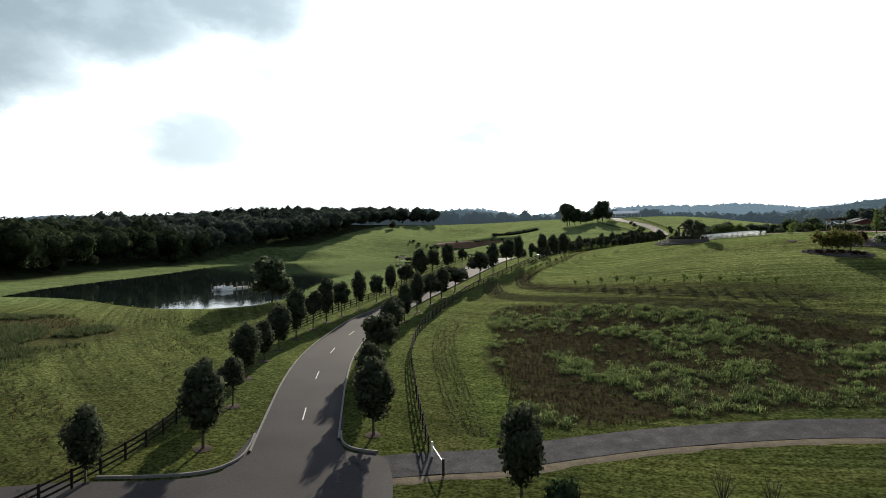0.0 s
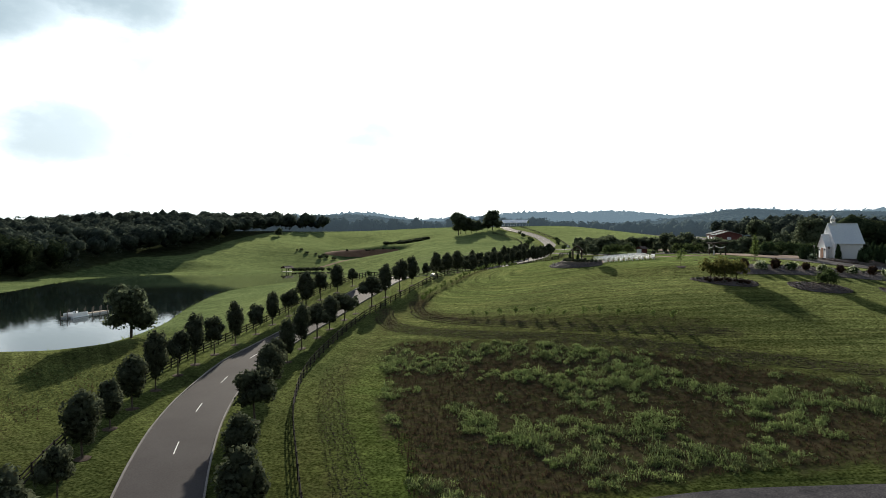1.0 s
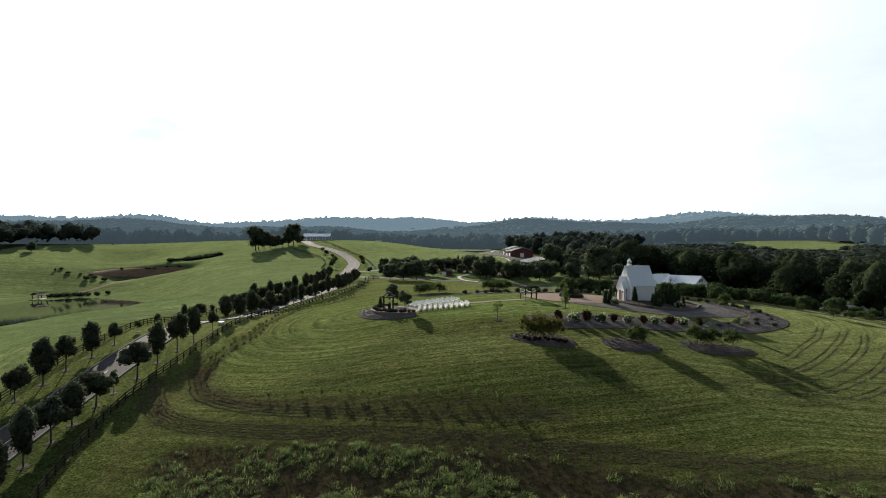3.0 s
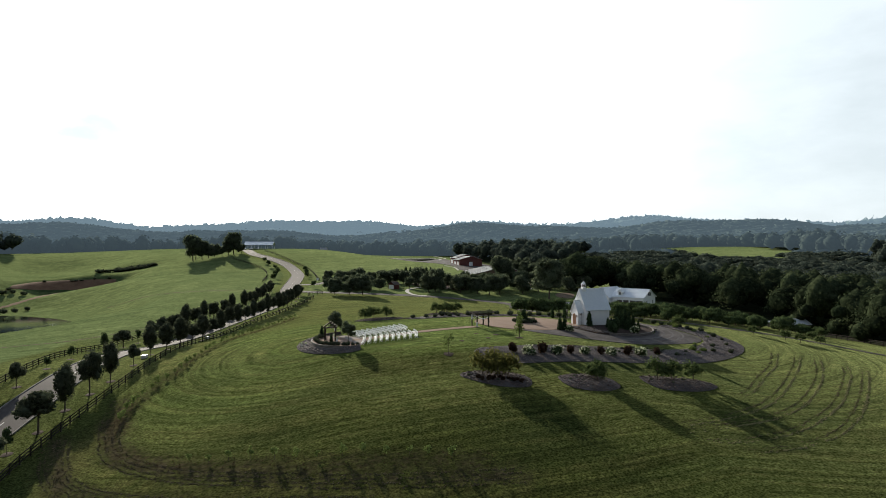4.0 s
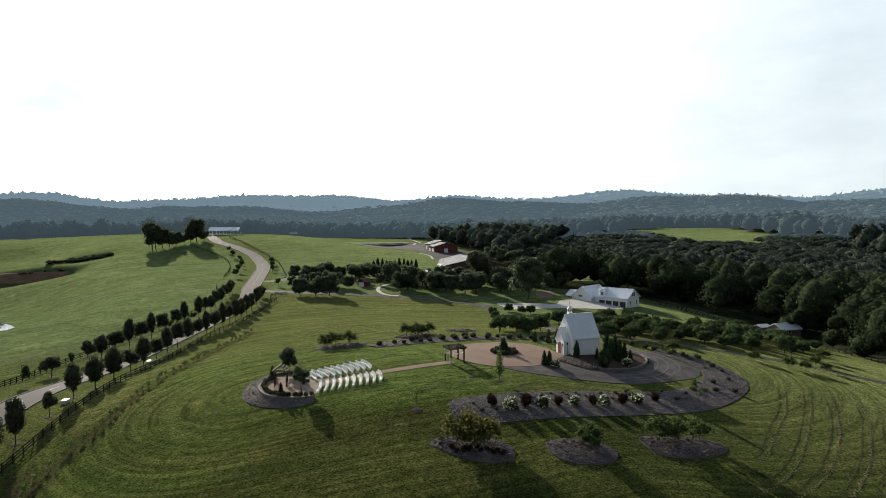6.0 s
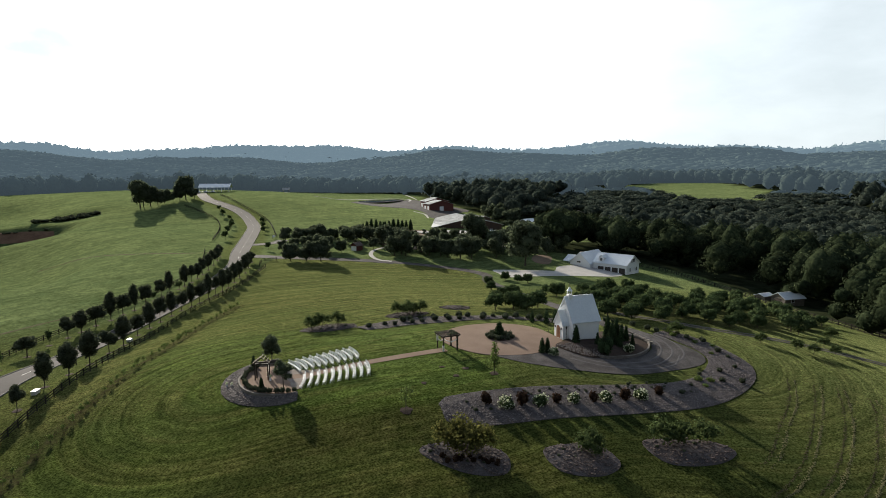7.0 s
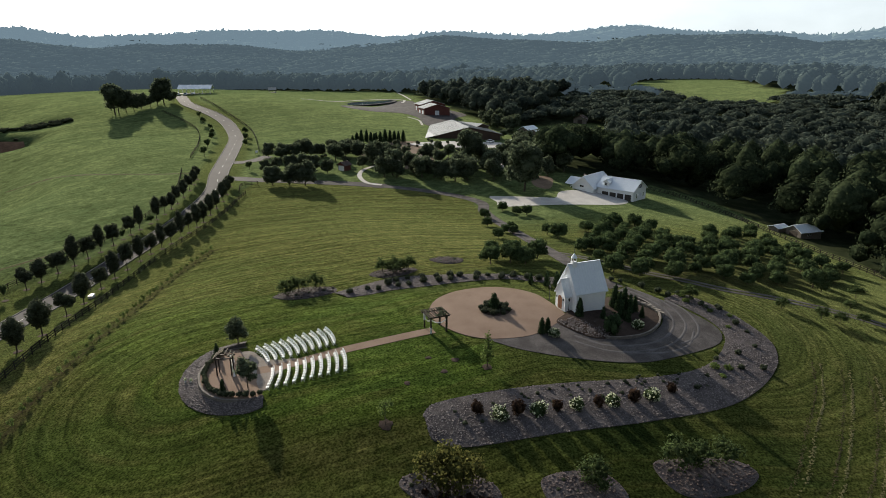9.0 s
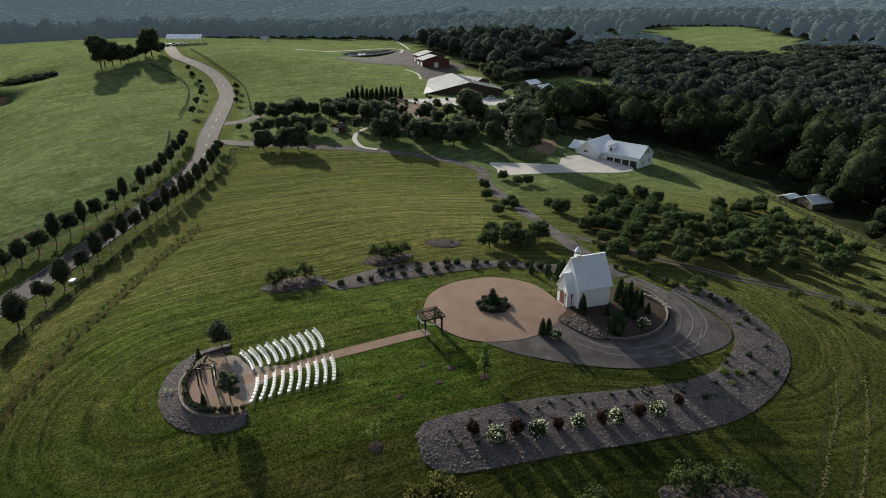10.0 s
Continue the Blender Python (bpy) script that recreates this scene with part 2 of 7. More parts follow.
STONE_DUST = material("pale_stone_dust", [(0.17, 0.145, 0.125), (0.25, 0.22, 0.195)], 1.6, 0.95, bump=0.012, fine=0.12, space="World")
CONCRETE = material("concrete", [(0.36, 0.34, 0.32), (0.48, 0.46, 0.43)], 4.0, 0.85, bump=0.004, fine=0.3, space="World")
KERB = material("kerb_concrete", [(0.17, 0.16, 0.15), (0.25, 0.235, 0.22)], 2.0, 0.9, bump=0.004, fine=0.2, space="World")
PAINT = material("road_paint", [(0.55, 0.55, 0.52), (0.75, 0.75, 0.72)], 0.6, 0.7, space="World")
TANMULCH = material("tan_mulch", [(0.11, 0.078, 0.055), (0.17, 0.125, 0.09)], 3.0, 0.95, bump=0.02, fine=0.3, space="World")
SOIL = material("red_soil", [(0.12, 0.07, 0.045), (0.20, 0.12, 0.075)], 4.0, 0.95, bump=0.1, fine=0.7, space="World")
FENCE = material("dark_fence_board", [(0.012, 0.011, 0.010), (0.035, 0.03, 0.027)], 0.5, 0.95, bump=0.004, spread=0.3, spec=0.05)
BARK = material("bark", [(0.05, 0.04, 0.03), (0.11, 0.09, 0.07)], 0.3, 0.95, bump=0.02)
LEAF_DARK = material("dark_leaves", [(0.054, 0.066, 0.044), (0.090, 0.102, 0.064)], 0.8, 0.7, spread=0.4, leaf=0.42)
LEAF_MID = material("orchard_leaves", [(0.044, 0.068, 0.030), (0.078, 0.106, 0.046)], 1.2, 0.55, spread=0.4, leaf=0.38)
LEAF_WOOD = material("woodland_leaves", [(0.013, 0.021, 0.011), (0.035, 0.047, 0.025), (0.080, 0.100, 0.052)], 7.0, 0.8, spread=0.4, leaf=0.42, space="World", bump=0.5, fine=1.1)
# paler, bluer copy of the woodland leaves: distance haze put into the colour
LEAF_HAZED = material("hazed_woodland_leaves", [(0.029, 0.040, 0.034), (0.064, 0.081, 0.064), (0.110, 0.128, 0.098)], 8.0, 0.8, spread=0.35, leaf=0.5, space="World", bump=0.6, fine=1.6)
LEAF_SOFT = material("soft_green_leaves", [(0.045, 0.068, 0.026), (0.082, 0.108, 0.045)], 0.9, 0.7, spread=0.35, leaf=0.5)
LEAF_GARDEN = material("garden_leaves", [(0.068, 0.090, 0.056), (0.122, 0.142, 0.088)], 1.6, 0.7, spread=0.4, leaf=0.55)
LEAF_PINE = material("evergreen_leaves", [(0.024, 0.041, 0.020), (0.045, 0.068, 0.032)], 0.8, 0.6, spread=0.4, leaf=0.15)
LEAF_YOUNG = material("young_leaves", [(0.09, 0.13, 0.04), (0.14, 0.18, 0.06)], 0.8, 0.6, spread=0.35, leaf=0.4)
BLOSSOM = material("white_blossom", [(0.42, 0.47, 0.27), (0.68, 0.69, 0.54)], 0.3, 0.7, spread=0.15, leaf=0.3)
WEED = material("tall_weeds", [(0.128, 0.182, 0.062), (0.198, 0.245, 0.094)], 3.0, 0.8, spread=0.3, leaf=0.6, space="World")
MEADOW_WEED = material("dark_weeds", [(0.055, 0.074, 0.034), (0.11, 0.13, 0.06)], 4.0, 0.7, spread=0.4, leaf=0.35, space="World")
DEADWEED = material("brown_weeds", [(0.040, 0.027, 0.018), (0.075, 0.052, 0.034)], 3.0, 0.8, spread=0.4, leaf=0.3, space="World")
WHITE = material("white_paint", [(0.74, 0.75, 0.76), (0.82, 0.82, 0.82)], 1.5, 0.5, bump=0.001)
METAL_ROOF = material("white_metal_roof", [(0.62, 0.66, 0.70), (0.72, 0.75, 0.78)], 3.0, 0.38, bump=0.001, spec=0.5)
GREY_ROOF = material("weathered_metal_roof", [(0.30, 0.30, 0.29), (0.42, 0.41, 0.39)], 5.0, 0.5)
RED_WALL = material("dark_red_siding", [(0.10, 0.032, 0.027), (0.145, 0.047, 0.039)], 2.0, 0.7)
BROWN_WALL = material("brown_siding", [(0.055, 0.035, 0.028), (0.085, 0.055, 0.042)], 2.0, 0.75)
OLD_WOOD = material("grey_barn_wood", [(0.10, 0.085, 0.07), (0.19, 0.165, 0.14)], 1.0, 0.9, bump=0.01)
DOOR_WOOD = material("stained_door", [(0.16, 0.07, 0.035), (0.26, 0.12, 0.06)], 0.5, 0.5, bump=0.003)
DARK_WOOD = material("dark_stained_timber", [(0.022, 0.015, 0.011), (0.05, 0.036, 0.026)], 0.6, 0.7, bump=0.004)
PALE_WOOD = material("weathered_timber", [(0.26, 0.22, 0.17), (0.38, 0.33, 0.27)], 0.6, 0.8, bump=0.004)
PALE_STONE = material("pale_stone", [(0.17, 0.145, 0.12), (0.26, 0.225, 0.19)], 0.5, 0.9, bump=0.01, spread=0.15)
BLOCK = material("tan_wall_block", [(0.105, 0.092, 0.08), (0.19, 0.165, 0.145)], 0.7, 0.9, bump=0.01, spread=0.2)
DARK_GLASS = material("window_glass", [(0.012, 0.014, 0.016), (0.02, 0.022, 0.025)], 3.0, 0.08, spec=0.8)
GARAGE_DOOR = material("brown_garage_door", [(0.035, 0.028, 0.025), (0.055, 0.045, 0.04)], 1.0, 0.5)
BLACK = material("black_metal", [(0.012, 0.012, 0.012), (0.025, 0.025, 0.025)], 0.4, 0.45, spec=0.5)
CAR_WHITE = material("white_car_paint", [(0.72, 0.73, 0.74), (0.78, 0.78, 0.78)], 2.0, 0.25, spec=0.6)
CLOTH = material("white_cloth", [(0.72, 0.72, 0.72), (0.82, 0.82, 0.82)], 0.3, 0.8, leaf=0.3, bump=0.01)


def water_material():
    m = bpy.data.materials.new("pond_water")
    m.use_nodes = True
    n, l = m.node_tree.nodes, m.node_tree.links
    b = n["Principled BSDF"]
    b.inputs["Base Color"].default_value = (0.010, 0.016, 0.014, 1)
    b.inputs["Roughness"].default_value, b.inputs["IOR"].default_value = 0.03, 1.333
    t = n.new("ShaderNodeTexNoise")
    t.inputs["Scale"].default_value, t.inputs["Detail"].default_value = 0.8, 3.0
    l.new(n.new("ShaderNodeNewGeometry").outputs["Position"], t.inputs["Vector"])
    k = n.new("ShaderNodeBump")
    k.inputs["Strength"].default_value, k.inputs["Distance"].default_value = 0.35, 0.025
    l.new(t.outputs["Fac"], k.inputs["Height"])
    l.new(k.outputs["Normal"], b.inputs["Normal"])
    return m


WATER = water_material()


def haze_glow_material(name, glow):
    """Far woods and ridges with summer haze put in as a bluish emission."""
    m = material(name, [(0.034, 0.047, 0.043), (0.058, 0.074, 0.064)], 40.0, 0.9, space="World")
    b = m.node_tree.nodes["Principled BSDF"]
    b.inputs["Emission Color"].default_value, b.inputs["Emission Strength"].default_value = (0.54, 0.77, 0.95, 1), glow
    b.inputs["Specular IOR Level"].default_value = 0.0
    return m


# the painted haze thickens with distance by a stronger emission
HILL_GLOW = haze_glow_material("hill_woods_haze_glow", 0.048)
RIDGE_GLOW = haze_glow_material("far_ridge_haze_glow", 0.088)
FAR_RIDGE_GLOW = haze_glow_material("farthest_ridge_haze_glow", 0.200)


# ---- shape helpers ----
def mesh_of(name, verts, faces, mat, smooth=False):
    me = bpy.data.meshes.new(name)
    me.from_pydata([tuple(map(float, v)) for v in verts], [], [tuple(map(int, f)) for f in faces])
    me.materials.append(mat)
    if smooth:
        me.shade_smooth()
    return me


def thing(name, m, label, category, group="", kind=""):
    ob = new(name)
    ob.empty_display_size = 0.3
    ob.matrix_basis = m
    return tagged(ob, label, category, group, kind)


def child(name, me, parent, label="", m=None):
    ob = new(name, me)
    ob.parent = parent
    if m is not None:
        ob.matrix_basis = m
    return tagged(ob, label)


def part(name, bm, mat, parent, label=""):
    me = bpy.data.meshes.new(name)
    bm.to_mesh(me)
    bm.free()
    me.materials.append(mat)
    return child(name, me, parent, label)


def box_into(bm, x0, x1, y0, y1, z0, z1, m=None):
    c = [bm.verts.new(Vector(p) if m is None else m @ Vector(p)) for p in
         ((x0, y0, z0), (x1, y0, z0), (x1, y1, z0), (x0, y1, z0), (x0, y0, z1), (x1, y0, z1), (x1, y1, z1), (x0, y1, z1))]
    for f in ((3, 2, 1, 0), (4, 5, 6, 7), (0, 1, 5, 4), (1, 2, 6, 5), (2, 3, 7, 6), (3, 0, 4, 7)):
        bm.faces.new([c[i] for i in f])
    return c


def box(x0, x1, y0, y1, z0, z1, bevel=0.0, m=None):
    bm = bmesh.new()
    box_into(bm, x0, x1, y0, y1, z0, z1, m)
    if bevel:
        bmesh.ops.bevel(bm, geom=bm.edges[:], offset=bevel, segments=1, affect="EDGES")
    return bm


def bar(p, q, w, d=None):
    """A squared timber from p to q."""
    p, q = Vector(p), Vector(q)
    axis = q - p
    m = Matrix.Translation(p) @ axis.to_track_quat("Z", "X").to_matrix().to_4x4()
    d = d or w
    return box(-w / 2, w / 2, -d / 2, d / 2, 0, axis.length, 0.0, m)


def tube(p, q, r0, r1, sides=8):
    p, q = Vector(p), Vector(q)
    m = Matrix.Translation(p) @ (q - p).to_track_quat("Z", "X").to_matrix().to_4x4()
    bm = bmesh.new()
    bmesh.ops.create_cone(bm, cap_ends=True, segments=sides, radius1=r0, radius2=r1, depth=(q - p).length,
                          matrix=m @ Matrix.Translation((0, 0, (q - p).length / 2)))
    return bm


def prism(outline, z0, z1, m=None):
    """An upright solid on an outline of (x, y)."""
    bm = bmesh.new()
    lo = [bm.verts.new((x, y, z0)) for x, y in outline]
    hi = [bm.verts.new((x, y, z1)) for x, y in outline]
    k = len(outline)
    bm.faces.new(lo[::-1])
    bm.faces.new(hi)
    for i in range(k):
        bm.faces.new((lo[i], lo[(i + 1) % k], hi[(i + 1) % k], hi[i]))
    if m is not None:
        bmesh.ops.transform(bm, matrix=m, verts=bm.verts[:])
    bmesh.ops.recalc_face_normals(bm, faces=bm.faces[:])
    return bm


def spline(points, step, closed=False):
    """A smooth line through the points, as an array of (x, y) about that far apart."""
    p = np.array(points, float)
    k = len(p)
    out = []
    for i in range(k if closed else k - 1):
        if closed:
            a, b, c, d = p[(i - 1) % k], p[i], p[(i + 1) % k], p[(i + 2) % k]
        else:
            a, b, c, d = p[max(i - 1, 0)], p[i], p[i + 1], p[min(i + 2, k - 1)]
        n = max(2, int(np.linalg.norm(c - b) / 0.5))
        for t in np.arange(n) / n:
            out.append(0.5 * (2 * b + (c - a) * t + (2 * a - 5 * b + 4 * c - d) * t * t + (3 * b - a - 3 * c + d) * t ** 3))
    out.append(p[0] if closed else p[-1])
    out = np.array(out)
    s = np.r_[0, np.cumsum(np.linalg.norm(np.diff(out, axis=0), axis=1))]
    n = max(2, int(round(s[-1] / step)))
    want = np.linspace(0, s[-1], n + 1)
    out = np.stack([np.interp(want, s, out[:, 0]), np.interp(want, s, out[:, 1])], 1)
    return out[:-1] if closed else out


def normals(line):
    t = np.gradient(line, axis=0)
    t /= np.linalg.norm(t, axis=1)[:, None] + 1e-9
    return np.stack([t[:, 1], -t[:, 0]], 1)          # to the right of the way


def inside(x, y, poly):
    x, y = np.asarray(x, float), np.asarray(y, float)
    r = np.zeros(x.shape, bool)
    k = len(poly)
    for i in range(k):
        (ax, ay), (bx, by) = poly[i], poly[(i + 1) % k]
        if ay == by:
            continue
        r ^= ((ay > y) != (by > y)) & (x < (bx - ax) * (y - ay) / (by - ay) + ax)
    return r


def off_line(x, y, line, closed=False):
    """The distance from a line of points."""
    x, y = np.asarray(x, float), np.asarray(y, float)
    best = np.full(x.shape, 1e9)
    k = len(line)
    for i in range(k if closed else k - 1):
        (ax, ay), (bx, by) = line[i], line[(i + 1) % k]
        dx, dy = bx - ax, by - ay
        t = np.clip(((x - ax) * dx + (y - ay) * dy) / (dx * dx + dy * dy + 1e-9), 0, 1)
        best = np.minimum(best, np.hypot(x - ax - t * dx, y - ay - t * dy))
    return best


def ease(a, b, v):
    t = np.clip((v - a) / (b - a), 0, 1)
    return t * t * (3 - 2 * t)


# ---- the lie of the land ----
WATER_Z = 3.3
LAKE = [(-99, 139), (-77, 131), (-55, 114), (-44, 110), (-37, 115), (-34, 140), (-36, 170), (-37, 215), (-33, 245), (-22, 268), (-9, 292), (8, 312),
        (20, 322), (10, 350), (-10, 372), (-42, 345), (-65, 348), (-97, 345), (-112, 303), (-108, 237), (-108, 180), (-105, 152)]
LAKE_LINE = spline(LAKE, 6.0, closed=True)
KNOLLS = [(88, 122, 4.0), (52, 158, 4.2), (-20, 104, -4.0), (142, 122, 3.4), (88, 50, -2.3), (52, 104, 2.7), (16, 140, -2.3), (34, 68, -1.8), (142, 212, -2.1),
          (34, 194, -2.6), (88, 194, 2.1), (-2, 176, 3.1), (142, 68, 0.9), (106, 158, 2.3), (178, 122, 0.9), (4, 492, -4.4), (30, 492, -4.4), (4, 528, -3.0), (30, 528, -3.0), (238, 462, -3.0), (82, 352, 2.6), (58, 384, 2.6), (42, 410, 2.2)]
STEPS = [(52, 133, 0.5), (58, 138, -0.22), (58, 120, 0.38), (66, 117, 0.28), (54, 113, -0.5), (62, 108.5, -0.52), (71, 104, -0.34)]
HOLLOWS = [(37, 437, -4.6), (24, 441, -5.0), (10, 438, -4.4), (47, 434, -2.6), (52, 465, -1.8), (64, 462, -1.4)]
MOUNDS = [(0, 30, -9.0), (0, 390, -11.6), (150, 180, 1.3), (90, 300, 2.9), (-90, 210, -5.1), (210, 390, 2.0), (300, 300, -1.9), (210, 240, 2.9), (150, 0, -5.8),
          (240, 120, -3.6), (300, 240, -2.9), (-90, 120, -1.9), (185, 455, 6.0)]
HILLS = [(-60, 300, -7.9), (300, 120, -7.3), (-120, 600, 9.0), (-180, 60, -8.1), (60, -120, -10.1), (120, 540, 9.7), (-180, 480, 7.5), (420, 240, -4.5),
         (-60, -120, -7.5), (-20, 570, 4.0)]
RANGES = [(640, 425, 8.0), (200, 640, 13.0), (680, 400, 7.4), (680, 520, 8.6), (680, 280, 4.4)]


def ground(x, y):
    x, y = np.asarray(x, float), np.asarray(y, float)
    z = np.full(x.shape, 12.0)
    for wide, group in ((6, STEPS), (9, HOLLOWS), (24, KNOLLS), (45, MOUNDS), (90, HILLS), (190, RANGES)):
        for cx, cy, a in group:
            z = z + a * np.exp(-((x - cx) ** 2 + (y - cy) ** 2) / (2 * wide * wide))
    r = np.hypot(x - 60, y - 100)
    az = np.arctan2(x, y)
    z = z + ease(700, 2000, r) * (72 + 5 * np.sin(az * 8 + 1) + 5 * np.sin(az * 19 + 2) + 3 * np.sin(az * 43)) * (0.55 + 0.45 * ease(-0.62, 0.05, az)) * (1 - 0.22 * np.exp(-((az - 0.12) / 0.2) ** 2))
    z = z + ease(2300, 3200, r) * (74 + 11 * np.sin(az * 13 + 2.6) + 6 * np.sin(az * 31)) * (0.4 + 0.6 * ease(-0.5, 0.2, az))
    z = z + ease(500, 1200, r) * (13 * np.sin(x / 170 + 1) * np.sin(y / 210) + 8 * np.sin(x / 90 + y / 130))
    near = (x > -190) & (x < 90) & (y > 40) & (y < 450)
    d = np.full(x.shape, 500.0)
    if near.any():
        dd = off_line(x[near], y[near], LAKE_LINE, closed=True)
        d[near] = np.where(inside(x[near], y[near], LAKE_LINE), -dd, dd)
    bank = WATER_Z + 0.25 + 0.9 * np.exp(-((d - 6) / 4.5) ** 2) * ease(150, 125, y)
    s = ease(4, 34, d)
    return np.where(d > 0, bank * (1 - s) + z * s - 0.35 * ease(2, 0, d), WATER_Z - 0.1 - np.minimum(2.0, -d * 0.3))


def ground_at(x, y):
    return float(ground(np.array([x]), np.array([y]))[0])


SPINE = [(50, 139), (75, 131), (96, 128), (122, 112)]     # the hill's back
ROAD = spline([(-9.8, 30), (-11.0, 42), (-12.7, 56), (-13.8, 66), (-14.4, 76), (-14.2, 88), (-12.4, 101), (-9, 111), (-4.2, 122), (5, 142), (14, 161), (25, 182),
               (36.4, 198.8), (47.5, 212), (63, 228.5), (78, 247.5), (90, 267), (98.5, 290), (108, 312), (120, 340), (130, 366), (136.5, 397), (137, 420), (134, 442),
               (132, 458), (134, 476), (137, 496)], 2.0)
LANE = spline([(-10, 44.5), (-5.7, 45.3), (-1, 46.2), (4, 46.6), (9, 48), (17, 49.3), (26, 49.2), (34, 47.6), (50, 42), (75, 30)], 1.5)
FENCE_E = spline([(-1.2, 48), (-2.8, 62), (-4, 79), (-2.4, 96), (3.8, 116.5), (9.4, 128.5), (19.4, 145.8), (31.3, 166), (43, 186), (58, 208), (78, 230), (97, 257)], 2.44)
FENCE_W = spline([(-26, 36), (-23, 50), (-24, 70), (-23.2, 92), (-17.5, 115), (-10, 134), (-4, 146.5), (3.3, 160), (11, 178.5), (19, 198), (28, 213.5), (37.3, 223), (44.5, 229.2), (57.7, 241.4), (69, 256), (80, 276), (89, 304)], 2.44)
FENCE_FAR = spline([(223, 195.5), (227, 187), (226, 176), (223.5, 163), (218, 149), (211, 136), (204, 124.3), (196, 112), (184, 95), (170, 75)], 2.44)
MEADOW = [(6.9, 93.9), (6.6, 84.3), (5.6, 76.4), (5.9, 67.7), (6.4, 60.7), (6.1, 55.6), (7.9, 52.9), (12.5, 52), (20, 53), (29.7, 53), (36.6, 52), (50, 48), (67, 43.6), (75, 47), (67.6, 56.2), (63.2, 59.8),
          (56.2, 64), (49.7, 69.2), (45.8, 73.7), (41.1, 78), (35.9, 81.8), (30.4, 85.8), (24.8, 90.2), (18, 94.2), (13.2, 97.8), (9.3, 99.6)]
DITCH = [(52, 81), (45.4, 84.3), (38.7, 88.3), (32.8, 92.6), (26.9, 97.9), (21.3, 103.6), (16.9, 111.8), (15.7, 118.3), (16.8, 129.6), (19.3, 139)]          # churned strips and the mown way between them
CHURNED = [(10.2, 127.4), (9.5, 117.5), (10.8, 109.4), (15.1, 102.3), (22.3, 95), (31.1, 88.5), (39.3, 82.2), (44.3, 78), (49, 73.9), (56.1, 68.5), (62.8, 63.5), (69.8, 58.6), (82, 51)]
MOWN_WAY = [(12.9, 124), (12.7, 117), (13.2, 110.9), (16.9, 104.6), (24.3, 97.1), (32.8, 90.7), (40.9, 85), (46.2, 80.7), (51, 76.3), (55.9, 72.4), (60.7, 68.8), (65.8, 65.7), (73.4, 60.7), (86, 53)]


ORCHARD_LAND = [(137, 150), (157, 167), (180, 170), (176, 157), (169, 143), (190, 150), (210, 148), (195, 133), (197, 126), (191, 116), (182, 111), (160, 108.5), (150, 113), (141, 119.5), (135.5, 127), (127, 131), (131, 141)]
CLEAR = [(150, 20), (172, 75), (198, 106), (208, 120), (220, 140), (231, 160), (237, 178), (233, 199), (222, 214), (206, 230), (224, 250), (243, 258), (272, 266), (302, 286), (320, 296), (340, 312), (340, 334), (300, 341), (277, 341),
         (285, 366), (287, 384), (298, 404), (313, 470), (345, 540), (330, 590), (240, 610), (160, 600), (100, 650), (62, 636), (22, 604), (-24, 572), (-50, 534), (-62, 492), (-72, 462), (-80, 432), (-86, 404), (-98, 388), (-110, 378), (-121, 352), (-126, 318), (-128, 284), (-134, 246),
         (-133, 190), (-128, 150), (-150, 100), (-190, 20), (-120, -200), (120, -200)]


FIELD = (548, 376)          # a hay field on a slope among the woods
FIELD_EDGE = [(520, 446), (588, 458), (640, 442), (640, 412), (588, 352), (552, 302), (520, 292), (452, 310), (468, 350), (494, 400)]


def wooded(x, y):
    far_field = inside(x, y, FIELD_EDGE)
    glade = (((x - 210) / 45) ** 2 + ((y - 1150) / 90) ** 2 < 1) | (((x - 1900) / 160) ** 2 + ((y - 900) / 90) ** 2 < 1)
    return ~inside(x, y, CLEAR) & ~far_field & ~glade


def soft_inside(x, y, outline, soft):
    """1 within an outline, falling to 0 over soft metres past it."""
    return np.where(inside(x, y, outline), 1.0, ease(soft, 0, off_line(x, y, outline, closed=True)))


